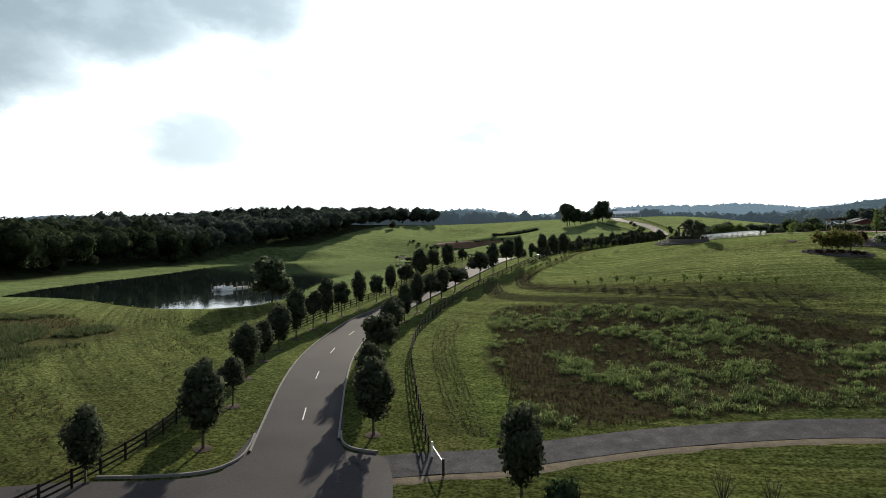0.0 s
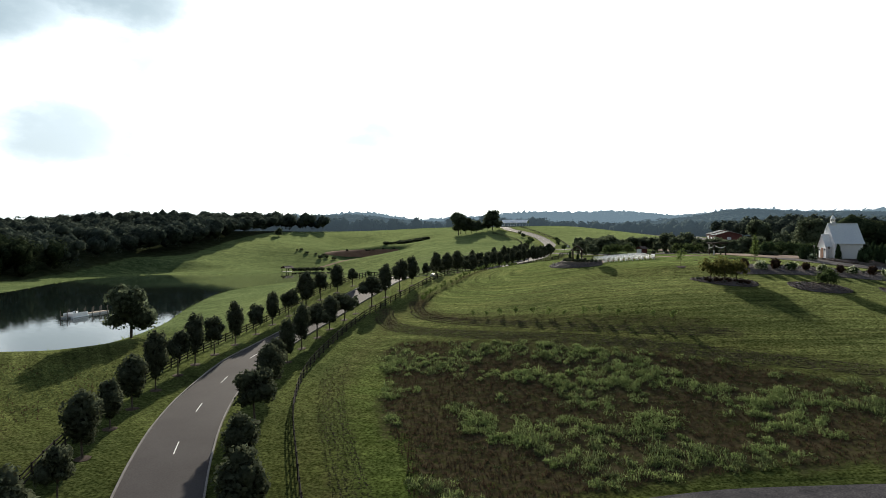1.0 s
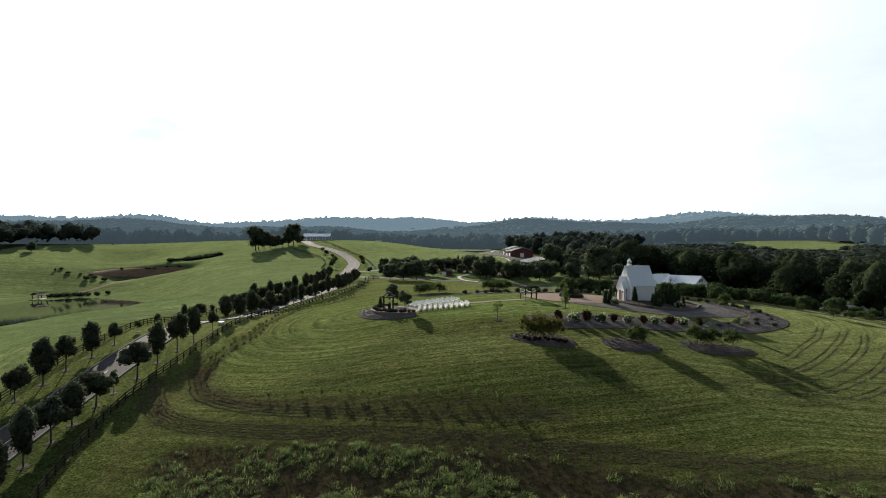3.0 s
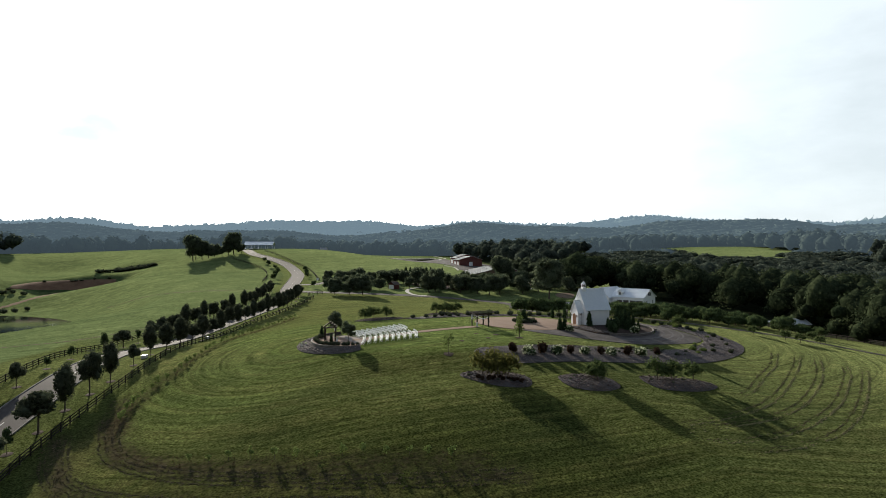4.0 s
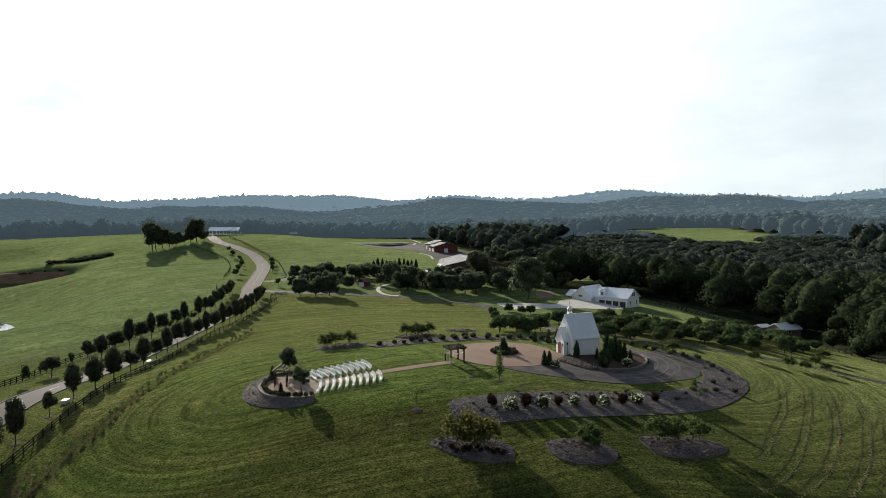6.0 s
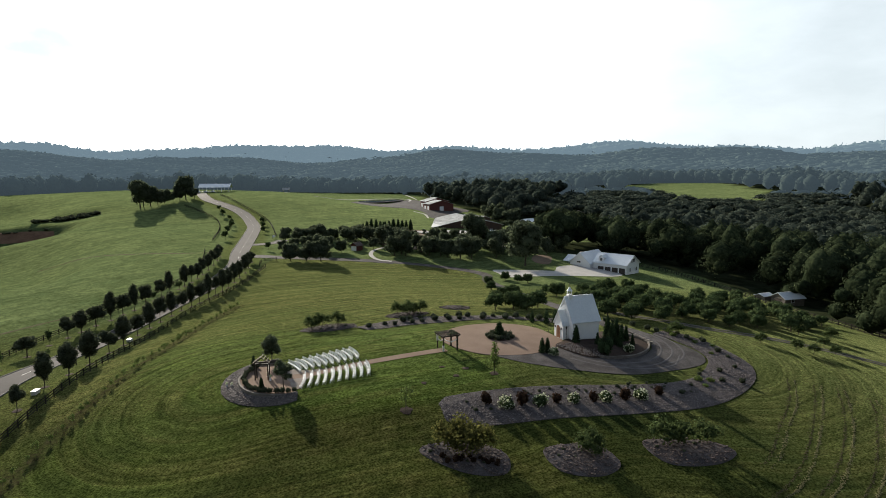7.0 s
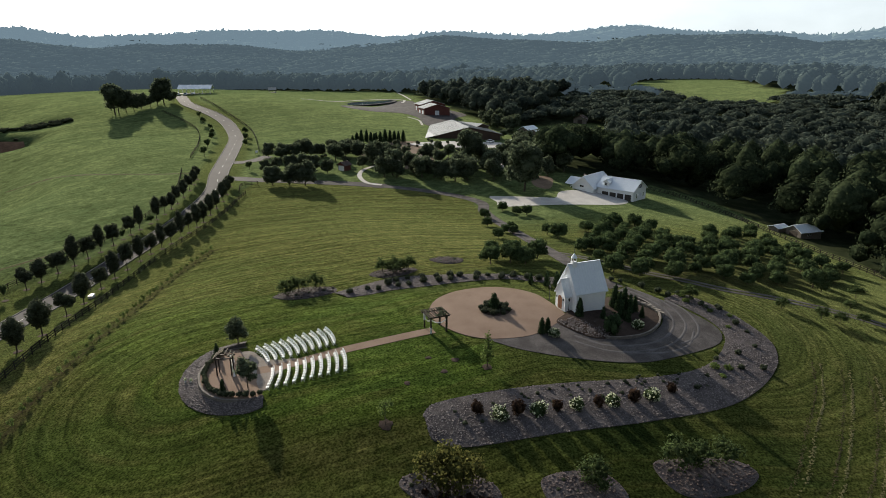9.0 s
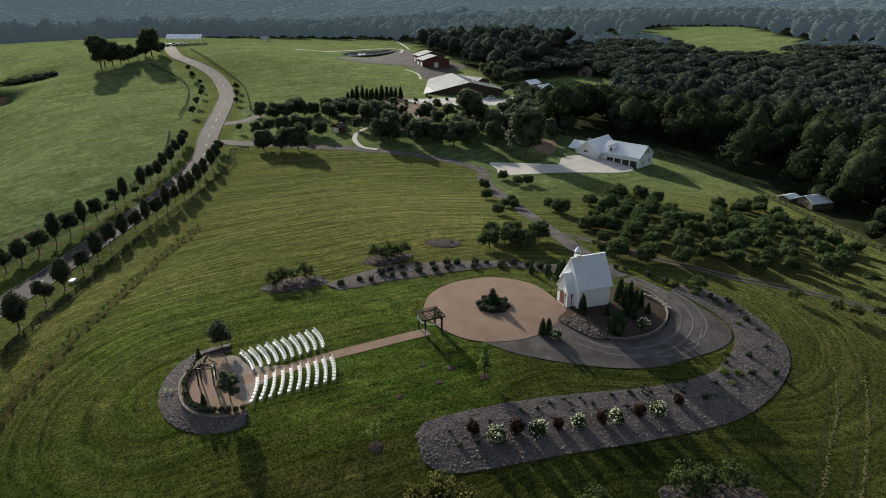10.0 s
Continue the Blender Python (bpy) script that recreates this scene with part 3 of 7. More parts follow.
def ground_sheet():
    xs = np.r_[-np.geomspace(130, 4600, 60)[::-1], np.arange(-128, 262, 2.0), np.geomspace(262, 4600, 80)]
    ys = np.r_[-np.geomspace(20, 2500, 18)[::-1], np.arange(-18, 332, 2.0), np.arange(332, 540, 3.4), np.geomspace(543, 4700, 90)]
    gx, gy = np.meshgrid(xs, ys)
    gz = ground(gx, gy)
    gz = gz - 9 * ease(850, 1000, np.hypot(gx - 15, gy - 20))     # the woods' floor lies under their crowns
    w, h = len(xs), len(ys)
    verts = np.stack([gx.ravel(), gy.ravel(), gz.ravel()], 1)
    i = (np.arange(h - 1)[:, None] * w + np.arange(w - 1)[None]).ravel()
    faces = np.stack([i, i + 1, i + w + 1, i + w], 1)
    me = mesh_of("ground", verts, faces, GRASS, smooth=True)
    x, y = verts[:, 0], verts[:, 1]
    ring = off_line(x, y, SPINE)
    east, north = (x - 82) / (np.hypot(x - 82, y - 130) + 1e-6), (y - 130) / (np.hypot(x - 82, y - 130) + 1e-6)
    wob = np.sin(x / 17 + 2) * np.sin(y / 23) * 0.5 + np.sin(x / 7.1 + y / 9.3) * 0.25
    mown = (0.72 + 0.28 * (y > 150)) * ease(-1, 4, ring) * ease(150, 125, ring) * ease(-2, 12, off_line(x, y, [(p[0], p[1]) for p in ROAD[::6]]) - 12)
    rows_ = np.minimum(off_line(x, y, [(50, 85.5), (43, 90), (38, 93), (30, 98.8), (22, 106), (17.5, 113), (16, 121), (18.5, 130.5), (25, 142), (34, 155), (46, 171), (58, 190.5), (71, 204.5)]), 50)
    strip = np.exp(-(off_line(x, y, [(1.2, 50), (0.6, 62), (0.6, 82), (4, 97), (9.5, 113), (16, 128)]) / 2.2) ** 2) * 0.5
    way_ = np.exp(-(off_line(x, y, MOWN_WAY) / 1.1) ** 2)
    churn = np.clip(np.exp(-(off_line(x, y, CHURNED) / 1.5) ** 2) + np.exp(-(off_line(x, y, DITCH) / 1.5) ** 2), 0, 1) * (1 - 0.9 * way_)
    dry = np.clip(0.14 + 0.75 * way_ + 0.35 * wob + 0.35 * ease(84, 30, ring) * (y > 146) + 0.25 * ease(20, 40, ring) * (x > 105) * (y < 110) + strip  + 0.12 * ((x < -24) & (y < 120)), 0, 1)
    mown = mown * (1 - inside(x, y, MEADOW))
    bare = np.clip(0.18 * (0.6 + wob) * ((x < -24) & (y < 112)) + 0.85 * inside(x, y, MEADOW) + 0.75 * churn + 0.55 * strip + 0.7 * np.exp(-(rows_ / 1.3) ** 2) + 0.5 * ease(15, 9, np.abs(y - 83 - 4 * np.sin(x / 6))) * ease(-42, -50, x + 3 * np.sin(y / 5)), 0, 1)
    litter = wooded(x, y).astype(float)
    past = off_line(x, y, [(p[0], p[1]) for p in ROAD[::5]])
    north_field = inside(x, y, [(22, 150), (36, 176), (62, 214), (98, 262), (106, 272), (132, 250), (150, 230), (156, 214), (150, 199), (138, 176), (124, 150), (100, 150), (70, 148), (40, 140)])
    dry = np.where(north_field, np.clip(dry + 0.55, 0, 1), dry)
    bare = np.clip(bare + 0.42 * inside(x, y, ORCHARD_LAND), 0, 1)
    hay = np.clip(ease(1.0, 0.9, np.hypot((x - FIELD[0]) / 105, (y - FIELD[1]) / 105)) + ease(6, 10, past) * ease(215, 250, y + 0.35 * x) + ease(0, 8, past - 11) * (x < -8 + 0.28 * y - 40) * ease(110, 135, y), 0, 1) * (1 - litter) * (1 - north_field)
    # last, weaker patch: lawn colour also stands in for sun on the northwest slope
    lawn = soft_inside(x, y, [(40, 164), (47, 168), (62, 162), (78, 146), (90, 140), (100, 131), (84, 121), (78, 112), (60, 121), (49, 134)], 5) + 0.8 * soft_inside(x, y, [(3.5, 50), (9, 51), (7.5, 62), (6, 76), (10, 90), (5, 90), (0.5, 76), (0.5, 62)], 2) + 0.5 * soft_inside(x, y, [(22, 132), (34, 150), (50, 172), (66, 190), (80, 176), (90, 150), (60, 135), (46, 125), (30, 120)], 9)
    dry = dry * (1 - 0.7 * np.clip(lawn, 0, 1))
    for name, values in (("lawn", lawn), ("ring", ring), ("east", east), ("north", north), ("mown", mown), ("dry", dry), ("bare", bare), ("litter", litter), ("hay", hay)):
        a = me.attributes.new(name, "FLOAT", "POINT")
        a.data.foreach_set("value", values.astype(np.float32))
    return tagged(new("ground", me), "green mown grass land over rolling hills", "ground", kind="structure")


ground_sheet()


def ribbon(name, line, profile, mat, smooth=False, flat=None):
    """A strip along a line: profile lists (metres to the right, metres above the ground)."""
    nrm = normals(line)
    verts, k = [], len(profile)
    cols = [line + nrm * o for o, _ in profile]
    for j, (o, up) in enumerate(profile):
        z = ground(cols[j][:, 0], cols[j][:, 1]) + up if flat is None else np.full(len(line), flat + up)
        cols[j] = np.c_[cols[j], z]
    verts = np.stack(cols, 1).reshape(-1, 3)
    i = (np.arange(len(line) - 1)[:, None] * k + np.arange(k - 1)[None]).ravel()
    return mesh_of(name, verts, np.stack([i, i + 1, i + k + 1, i + k], 1)[:, ::-1], mat, smooth)


def blob(name, outline, mat, up=0.05, rings=7, heap=0.0, thick=0.12):
    """A patch on the ground within a smooth outline, heaped towards its middle, with an edge that goes into the ground."""
    o = np.array(outline)
    c = o.mean(0)
    verts, faces, k = [], [], len(o)
    for j in range(rings):
        f = 1 - j / rings
        p = c + (o - c) * f
        verts.append(np.c_[p, ground(p[:, 0], p[:, 1]) + up + heap * (1 - f * f)])
    verts.append(np.array([[c[0], c[1], ground_at(*c) + up + heap]]))
    verts.append(np.c_[o, ground(o[:, 0], o[:, 1]) + up - thick])
    verts = np.concatenate(verts)
    for j in range(rings - 1):
        for i in range(k):
            n = (i + 1) % k
            faces.append((j * k + i, j * k + n, (j + 1) * k + n, (j + 1) * k + i))
    tip = rings * k
    for i in range(k):
        n = (i + 1) % k
        faces.append(((rings - 1) * k + i, (rings - 1) * k + n, tip))
        faces.append((tip + 1 + i, tip + 1 + n, n, i))
    return mesh_of(name, verts, faces, mat, smooth=False)


# ---- roads and water ----
def wide(h, n, up):
    return [(-h, -0.2)] + [(-h + 2 * h * i / n, up) for i in range(n + 1)] + [(h, -0.2)]


road = tagged(new("road", ribbon("road", ROAD, wide(3.3, 6, 0.06), ASPHALT)), "grey asphalt two-lane drive curving between tree rows", "road", kind="structure")
for side in (-1, 1):
    k0, k1 = (9, len(ROAD) - 4) if side < 0 else (10, len(ROAD) - 4)
    prof = [(side * 3.27, 0.0), (side * 3.27, 0.2), (side * 3.42, 0.2), (side * 3.42, -0.1)]
    child("kerb", ribbon("kerb", ROAD[k0:k1], prof if side < 0 else prof[::-1], KERB, False), road, "grey concrete kerb")
for line, turn_ in (([(-15.6, 51), (-15.3, 48.6), (-15.4, 46.2), (-16.8, 44.1), (-19.5, 43.0), (-24, 42.2)], -1), ([(-8.75, 52), (-8.3, 49.8), (-7.2, 48.5), (-5.2, 47.9)], 1)):
    prof = [(0.0, 0.0), (0.0, 0.2), (0.15, 0.2), (0.15, -0.1)]
    child("kerb", ribbon("kerb", spline(line, 0.6), [(turn_ * -o, u) for o, u in prof], KERB), road, "grey concrete kerb")
step, dash = 12.2, 3.05
arc = np.r_[0, np.cumsum(np.linalg.norm(np.diff(ROAD, axis=0), axis=1))]
for s in np.arange(24.6, arc[-1] - 8, step):
    q = np.linspace(s, s + dash, 4)
    line = np.stack([np.interp(q, arc, ROAD[:, 0]), np.interp(q, arc, ROAD[:, 1])], 1)
    child("lane_dash", ribbon("lane_dash", line, [(-0.055, 0.07), (0.055, 0.07)], PAINT), road, "white painted centre dash")
tagged(new("road", blob("road", spline([(-15.2, 50), (-15.0, 46.6), (-16.4, 43.8), (-20, 42.4), (-27, 41.0), (-34, 37), (-33, 28), (-20, 22), (-4, 24), (-3.4, 40), (-4.6, 47.3), (-7.4, 48.0), (-8.6, 50.5), (-9.4, 56), (-15.4, 56)], 1.2, True), ASPHALT, 0.05)),
               "asphalt mouth of the drive at a junction", "road", kind="structure")
PUBLIC = spline([(-6, 24), (-14, 31), (-30, 33), (-60, 29), (-110, 24), (-180, 22), (-300, 24)], 3.0)
tagged(new("road", ribbon("road", PUBLIC, wide(3.4, 4, 0.045), ASPHALT)), "asphalt country road past the drive's mouth", "road", kind="structure")
tagged(new("path", ribbon("path", LANE, wide(1.9, 4, 0.05), LANE_GRAVEL)), "grey gravel lane across the grass", "path", kind="structure")

lake_o = np.array(LAKE_LINE)
lake_me = mesh_of("water", np.c_[lake_o, np.full(len(lake_o), WATER_Z)], [range(len(lake_o))], WATER)
tagged(new("water", lake_me), "dark still pond reflecting trees and sky", "pond", kind="structure")
CROSS = spline([(95, 284), (101, 280), (108.4, 272), (124.7, 258), (136.4, 248), (148, 234), (155, 220), (156, 208), (149.5, 198.6), (141, 178.5), (133, 160), (128.5, 149.5),
                (125, 141), (122.5, 133), (121.5, 127)], 2.0)
tagged(new("road", ribbon("road", CROSS[:32], wide(2.7, 4, 0.055), ASPHALT)), "grey asphalt side road to the buildings", "road", kind="structure")
tagged(new("path", ribbon("path", CROSS[30:], wide(1.7, 4, 0.05), GRAVEL)), "worn gravel lane past the orchard", "path", kind="structure")
SPUR = spline([(107, 308), (114, 306), (121, 309), (126, 314)], 2.0)
tagged(new("road", ribbon("road", SPUR, wide(2.6, 4, 0.05), ASPHALT)), "short asphalt spur to a farm gate", "road", kind="structure")
WALKWAY = spline([(155, 273), (149, 270), (144.4, 266), (140, 259), (138, 250), (141, 245)], 1.5)
tagged(new("path", ribbon("path", WALKWAY, wide(0.8, 2, 0.06), CONCRETE)), "pale concrete garden walk", "path", kind="structure")
tagged(new("pavement", blob("pavement", spline([(163.4, 212.6), (160.6, 206), (158.4, 200.3), (173.3, 192), (189.6, 184), (198.9, 184.5), (201.1, 191.2), (202.3, 199.4), (187.5, 203.4), (178.6, 198.4), (169.3, 202.7)], 1.5, True), CONCRETE, 0.06)),
       "pale concrete drive before the garages", "drive", kind="structure")

# ---- the hilltop ----
PAD = spline([(85, 134.8), (88.5, 138.3), (93, 139.9), (97.5, 139.6), (101.4, 138.1), (104.2, 135.2), (105.5, 131.8), (105.2, 128.6), (104.5, 125.6), (103.6, 123.0), (99.6, 121.2), (93.4, 120.2), (87.8, 122.1), (85, 125), (83.9, 129), (84, 132)], 1.0, True)
tagged(new("pavement", blob("pavement", PAD, PEA, 0.09)), "round tan gravel court on the hilltop", "court", kind="structure")
AISLE = spline([(82, 129.2), (74, 130.9), (67.9, 132.4), (60.4, 134), (57, 135.2)], 1.0)
tagged(new("path", ribbon("path", AISLE, wide(0.95, 2, 0.04), PEA)), "tan gravel aisle between chair rows", "path", kind="structure")
funnel = spline([(55.5, 141.6), (57.6, 141.9), (58.6, 140.6), (58.9, 138.4), (60.2, 136.2), (62.4, 134.7), (62.2, 132.9), (59.6, 133.0), (57.8, 131.6), (56.4, 129.8), (54.4, 131.5), (53.6, 136.5)], 0.5, True)
tagged(new("pavement", blob("pavement", funnel, STONE_DUST, 0.035, 6, 0.0)), "pale grey stone dust where the aisle meets the terrace", "court", kind="structure")
LOWER = spline([(129, 151), (130.7, 147.4), (132.5, 139), (133.6, 131), (136.4, 124.3), (140, 116.7), (146.2, 109.4), (151.4, 102.2), (154, 96.6), (158, 86), (165, 74)], 2.0)
for o in (-0.75, 0.75):
    tagged(new("path", ribbon("path", LOWER + normals(LOWER) * o, wide(0.42, 2, 0.04), GRAVEL)), "grey gravel wheel way below the orchard", "path", "wheel ways below the orchard", kind="structure")
for label, o in (("tan mulched garden ground under trees", [(174, 318), (190, 322), (204, 315), (206, 297), (190, 285), (176, 262), (160, 262), (158, 285), (165, 305)]),
                 ("tan mulched garden ground beside the yard", [(203, 255), (216, 268), (230, 280), (238, 284), (234, 272), (222, 258), (208, 248)]),
                 ("tan mulched bed beside the white house", [(186, 208), (194, 214), (199, 220), (196, 224), (188, 219), (184, 212)])):
    tagged(new("flower_bed", blob("flower_bed", spline(o, 2.0, True), TANMULCH, 0.04, 6)), label, "flower bed")
for way in ([(176, 296), (172, 286), (168, 276), (166, 268)], [(193, 240), (203, 254), (213, 265.5), (224, 277), (232, 286)]):
    tagged(new("path", ribbon("path", spline(way, 1.5), wide(0.8, 2, 0.07), CONCRETE)), "pale concrete garden walk", "path", "garden walks", kind="structure")


# ---- plants ----
def round_normals(me, normals_):
    """Leaves shade with the round of the bough that they sit on."""
    me.shade_smooth()
    me.normals_split_custom_set_from_vertices(normals_.astype(np.float32))


def leaf_mesh(name, lobes, count, size, mat, seed, core=0.72, skin=0.35, flat=0.0):
    """A crown: many small bent leaf clusters on and in rounded lobes (x, y, z, rx, ry, rz), round a dark core."""
    rng = np.random.default_rng(seed)
    lobes = np.array(lobes, float)
    share = lobes[:, 3] * lobes[:, 4] + lobes[:, 4] * lobes[:, 5]
    pick = rng.choice(len(lobes), count, p=share / share.sum())
    d = rng.normal(size=(count, 3))
    d /= np.linalg.norm(d, axis=1)[:, None]
    rad = 1 - skin * rng.random(count) ** 1.6 + 0.10 * rng.normal(size=count) * 0.7
    c = lobes[pick, :3] + d * lobes[pick, 3:] * rad[:, None]
    nrm = d + rng.normal(size=(count, 3)) * 0.75
    nrm[:, 2] += flat
    nrm /= np.linalg.norm(nrm, axis=1)[:, None]
    a = np.cross(nrm, rng.normal(size=(count, 3)))
    a /= np.linalg.norm(a, axis=1)[:, None] + 1e-9
    b = np.cross(nrm, a)
    s = size * (0.6 + 0.8 * rng.random(count))[:, None]
    v = np.stack([c - a * s * 0.6, c - b * s * 0.36 + nrm * s * 0.12, c + a * s * 0.6, c + b * s * 0.36 - nrm * s * 0.08], 1).reshape(-1, 3)
    f = [(4 * i, 4 * i + 1, 4 * i + 2, 4 * i + 3) for i in range(count)]
    if core:
        bm = bmesh.new()
        for lb in lobes:
            bmesh.ops.create_icosphere(bm, subdivisions=1, radius=core, matrix=Matrix.Translation(lb[:3]) @ Matrix.Diagonal((*lb[3:], 1)))
        bm.verts.ensure_lookup_table()
        base = len(v)
        bm.verts.index_update()
        v = np.concatenate([v, np.array([p.co[:] for p in bm.verts])])
        f += [tuple(base + p.index for p in q.verts) for q in bm.faces]
        bm.free()
    me = mesh_of(name, v, f, mat)
    if core:
        soft_n = d * 0.75 + nrm * 0.45
        soft_n /= np.linalg.norm(soft_n, axis=1)[:, None]
        rest = v[4 * count:] - np.repeat(lobes[:, :3], (len(v) - 4 * count) // len(lobes), 0)
        rest /= np.linalg.norm(rest, axis=1)[:, None] + 1e-9
        round_normals(me, np.concatenate([np.repeat(soft_n, 4, 0), rest]))
    return me


def trunk_mesh(name, height, r, limbs, seed, spread=0.35, reach=0.5):
    """A tapered, slightly bent trunk with forking limbs."""
    rng = random.Random(seed)
    bm = bmesh.new()

    def limb(p, q, r0, r1, sides):
        m = Matrix.Translation(p) @ (q - p).to_track_quat("Z", "X").to_matrix().to_4x4()
        lo = [bm.verts.new(m @ Vector((r0 * math.cos(t), r0 * math.sin(t), 0))) for t in np.arange(sides) * 2 * math.pi / sides]
        hi = [bm.verts.new(m @ Vector((r1 * math.cos(t), r1 * math.sin(t), (q - p).length))) for t in np.arange(sides) * 2 * math.pi / sides]
        for i in range(sides):
            bm.faces.new((lo[i], lo[(i + 1) % sides], hi[(i + 1) % sides], hi[i]))
        bm.faces.new(hi)

    knots = [Vector((0, 0, -0.25)), Vector((rng.uniform(-1, 1) * 0.02 * height, rng.uniform(-1, 1) * 0.02 * height, height * 0.45)),
             Vector((rng.uniform(-1, 1) * 0.04 * height, rng.uniform(-1, 1) * 0.04 * height, height))]
    limb(knots[0], knots[1], r, r * 0.75, 7)
    limb(knots[1], knots[2], r * 0.75, r * 0.25, 7)
    for i in range(limbs):
        t = rng.uniform(0.35, 0.9)
        p = knots[1].lerp(knots[2], (t - 0.45) / 0.55) if t > 0.45 else knots[0].lerp(knots[1], t / 0.45)
        az = 2.4 * i + rng.uniform(-0.4, 0.4)
        out = height * reach * rng.uniform(0.6, 1.0)
        q = p + Vector((math.cos(az) * out * spread, math.sin(az) * out * spread, out * 0.7))
        limb(p, q, r * 0.4, r * 0.12, 5)
    me = bpy.data.meshes.new(name)
    bm.to_mesh(me)
    bm.free()
    me.materials.append(BARK)
    return me


def kind_of_tree(lobes, count, size, leaf, trunk, seed, core=0.72, skin=0.35):
    return trunk_mesh("trunk", *trunk, seed), leaf_mesh("crown", lobes, count, size, leaf, seed, core, skin)


def plant(name, meshes, x, y, turn, grow, label, category, group="", sink=0.0, tall=None):
    ob = thing(name, pose(x, y, ground_at(x, y) - sink, 0, 0, turn), label, category, group)
    ob.scale = (grow, grow, tall or grow)
    for n, me in zip(("trunk", "crown", "bloom"), meshes):
        if me:
            child(n, me, ob)
    return ob


def upright_lobes(seed, h, w, base):
    """An egg-shaped crown of several lobes."""
    rng = random.Random(seed)
    out = [(0, 0, base + (h - base) * 0.45, w * 0.42, w * 0.42, (h - base) * 0.46)]
    for i in range(8):
        t = (i + 0.5) / 8
        a = 2.4 * i + rng.uniform(-0.5, 0.5)
        rr = w * 0.21 * math.sin(math.pi * (0.12 + 0.8 * t)) + 0.05
        k = w * rng.uniform(0.21, 0.27) * (0.75 + 0.5 * math.sin(math.pi * t))
        out.append((rr * math.cos(a), rr * math.sin(a), base + (h - base) * (0.08 + 0.8 * t), k, k, k * 1.35))
    return out


def round_lobes(seed, h, w, base, n=9):
    rng = random.Random(seed)
    out = [(0, 0, (h + base) / 2, w * 0.34, w * 0.34, (h - base) * 0.38)]
    for i in range(n):
        a = 2.4 * i + rng.uniform(-0.4, 0.4)
        t = rng.uniform(0.2, 0.85)
        rr = w * 0.32 * math.sin(math.pi * (0.2 + 0.7 * t)) * rng.uniform(0.75, 1.1)
        k = w * rng.uniform(0.16, 0.26)
        out.append((rr * math.cos(a), rr * math.sin(a), base + (h - base) * t, k, k, k * rng.uniform(0.7, 0.95)))
    return out


AVENUE = [kind_of_tree(upright_lobes(s, 6.4, 3.2, 1.5), 2000, 0.30, LEAF_DARK, (4.6, 0.11, 7), s) for s in (11, 12, 13, 14)]
AVENUE += [kind_of_tree(round_lobes(s, 5.9, 4.3, 1.75, 12), 2100, 0.32, LEAF_DARK, (4.2, 0.12, 8), s) for s in (15, 16)]
SAPLING = [kind_of_tree(round_lobes(s, 2.9, 2.3, 0.8, 5), 300, 0.3, LEAF_MID, (2.2, 0.05, 5), s, 0.55) for s in (21, 22)]
TWIG = [kind_of_tree(round_lobes(s, 1.25, 0.9, 0.2, 5), 90, 0.18, LEAF_YOUNG, (1.0, 0.02, 3), s, 0, 0.7) for s in (23, 24, 25)]
ORCHARD = [kind_of_tree(round_lobes(s, 3.5, 4.6, 0.7, 18), 1100, 0.32, LEAF_MID, (2.2, 0.13, 9), s) for s in (31, 32, 33)]
ORNAMENT = [kind_of_tree(round_lobes(s, 3.3, 4.6, 1.0, 15), 760, 0.26, LEAF_SOFT, (2.3, 0.09, 9), s, 0.4, 0.5) for s in (34, 35, 36)]
GARDEN = [kind_of_tree(round_lobes(s, 7.2, 7.0, 0.7, 16), 2200, 0.5, LEAF_GARDEN, (5.5, 0.2, 8), s) for s in (41, 42, 43)]
BIGTREE = [kind_of_tree(round_lobes(s, 17.0, 13.0, 2.5, 24), 4200, 0.8, LEAF_GARDEN, (11, 0.4, 9), s) for s in (51, 52, 53)]


def along(line, at):
    arc = np.r_[0, np.cumsum(np.linalg.norm(np.diff(line, axis=0), axis=1))]
    n = normals(line)
    f = lambda v: np.array([np.interp(at, arc, v[:, 0]), np.interp(at, arc, v[:, 1])])
    return f(line), f(n), arc[-1]


rng = random.Random(7)
AV_LABEL = "upright dark green street tree in a mown verge"
ROUND_LABEL = "rounded dark green street tree in a mown verge"
THIN_LABEL = "thin young street tree in a mown verge"
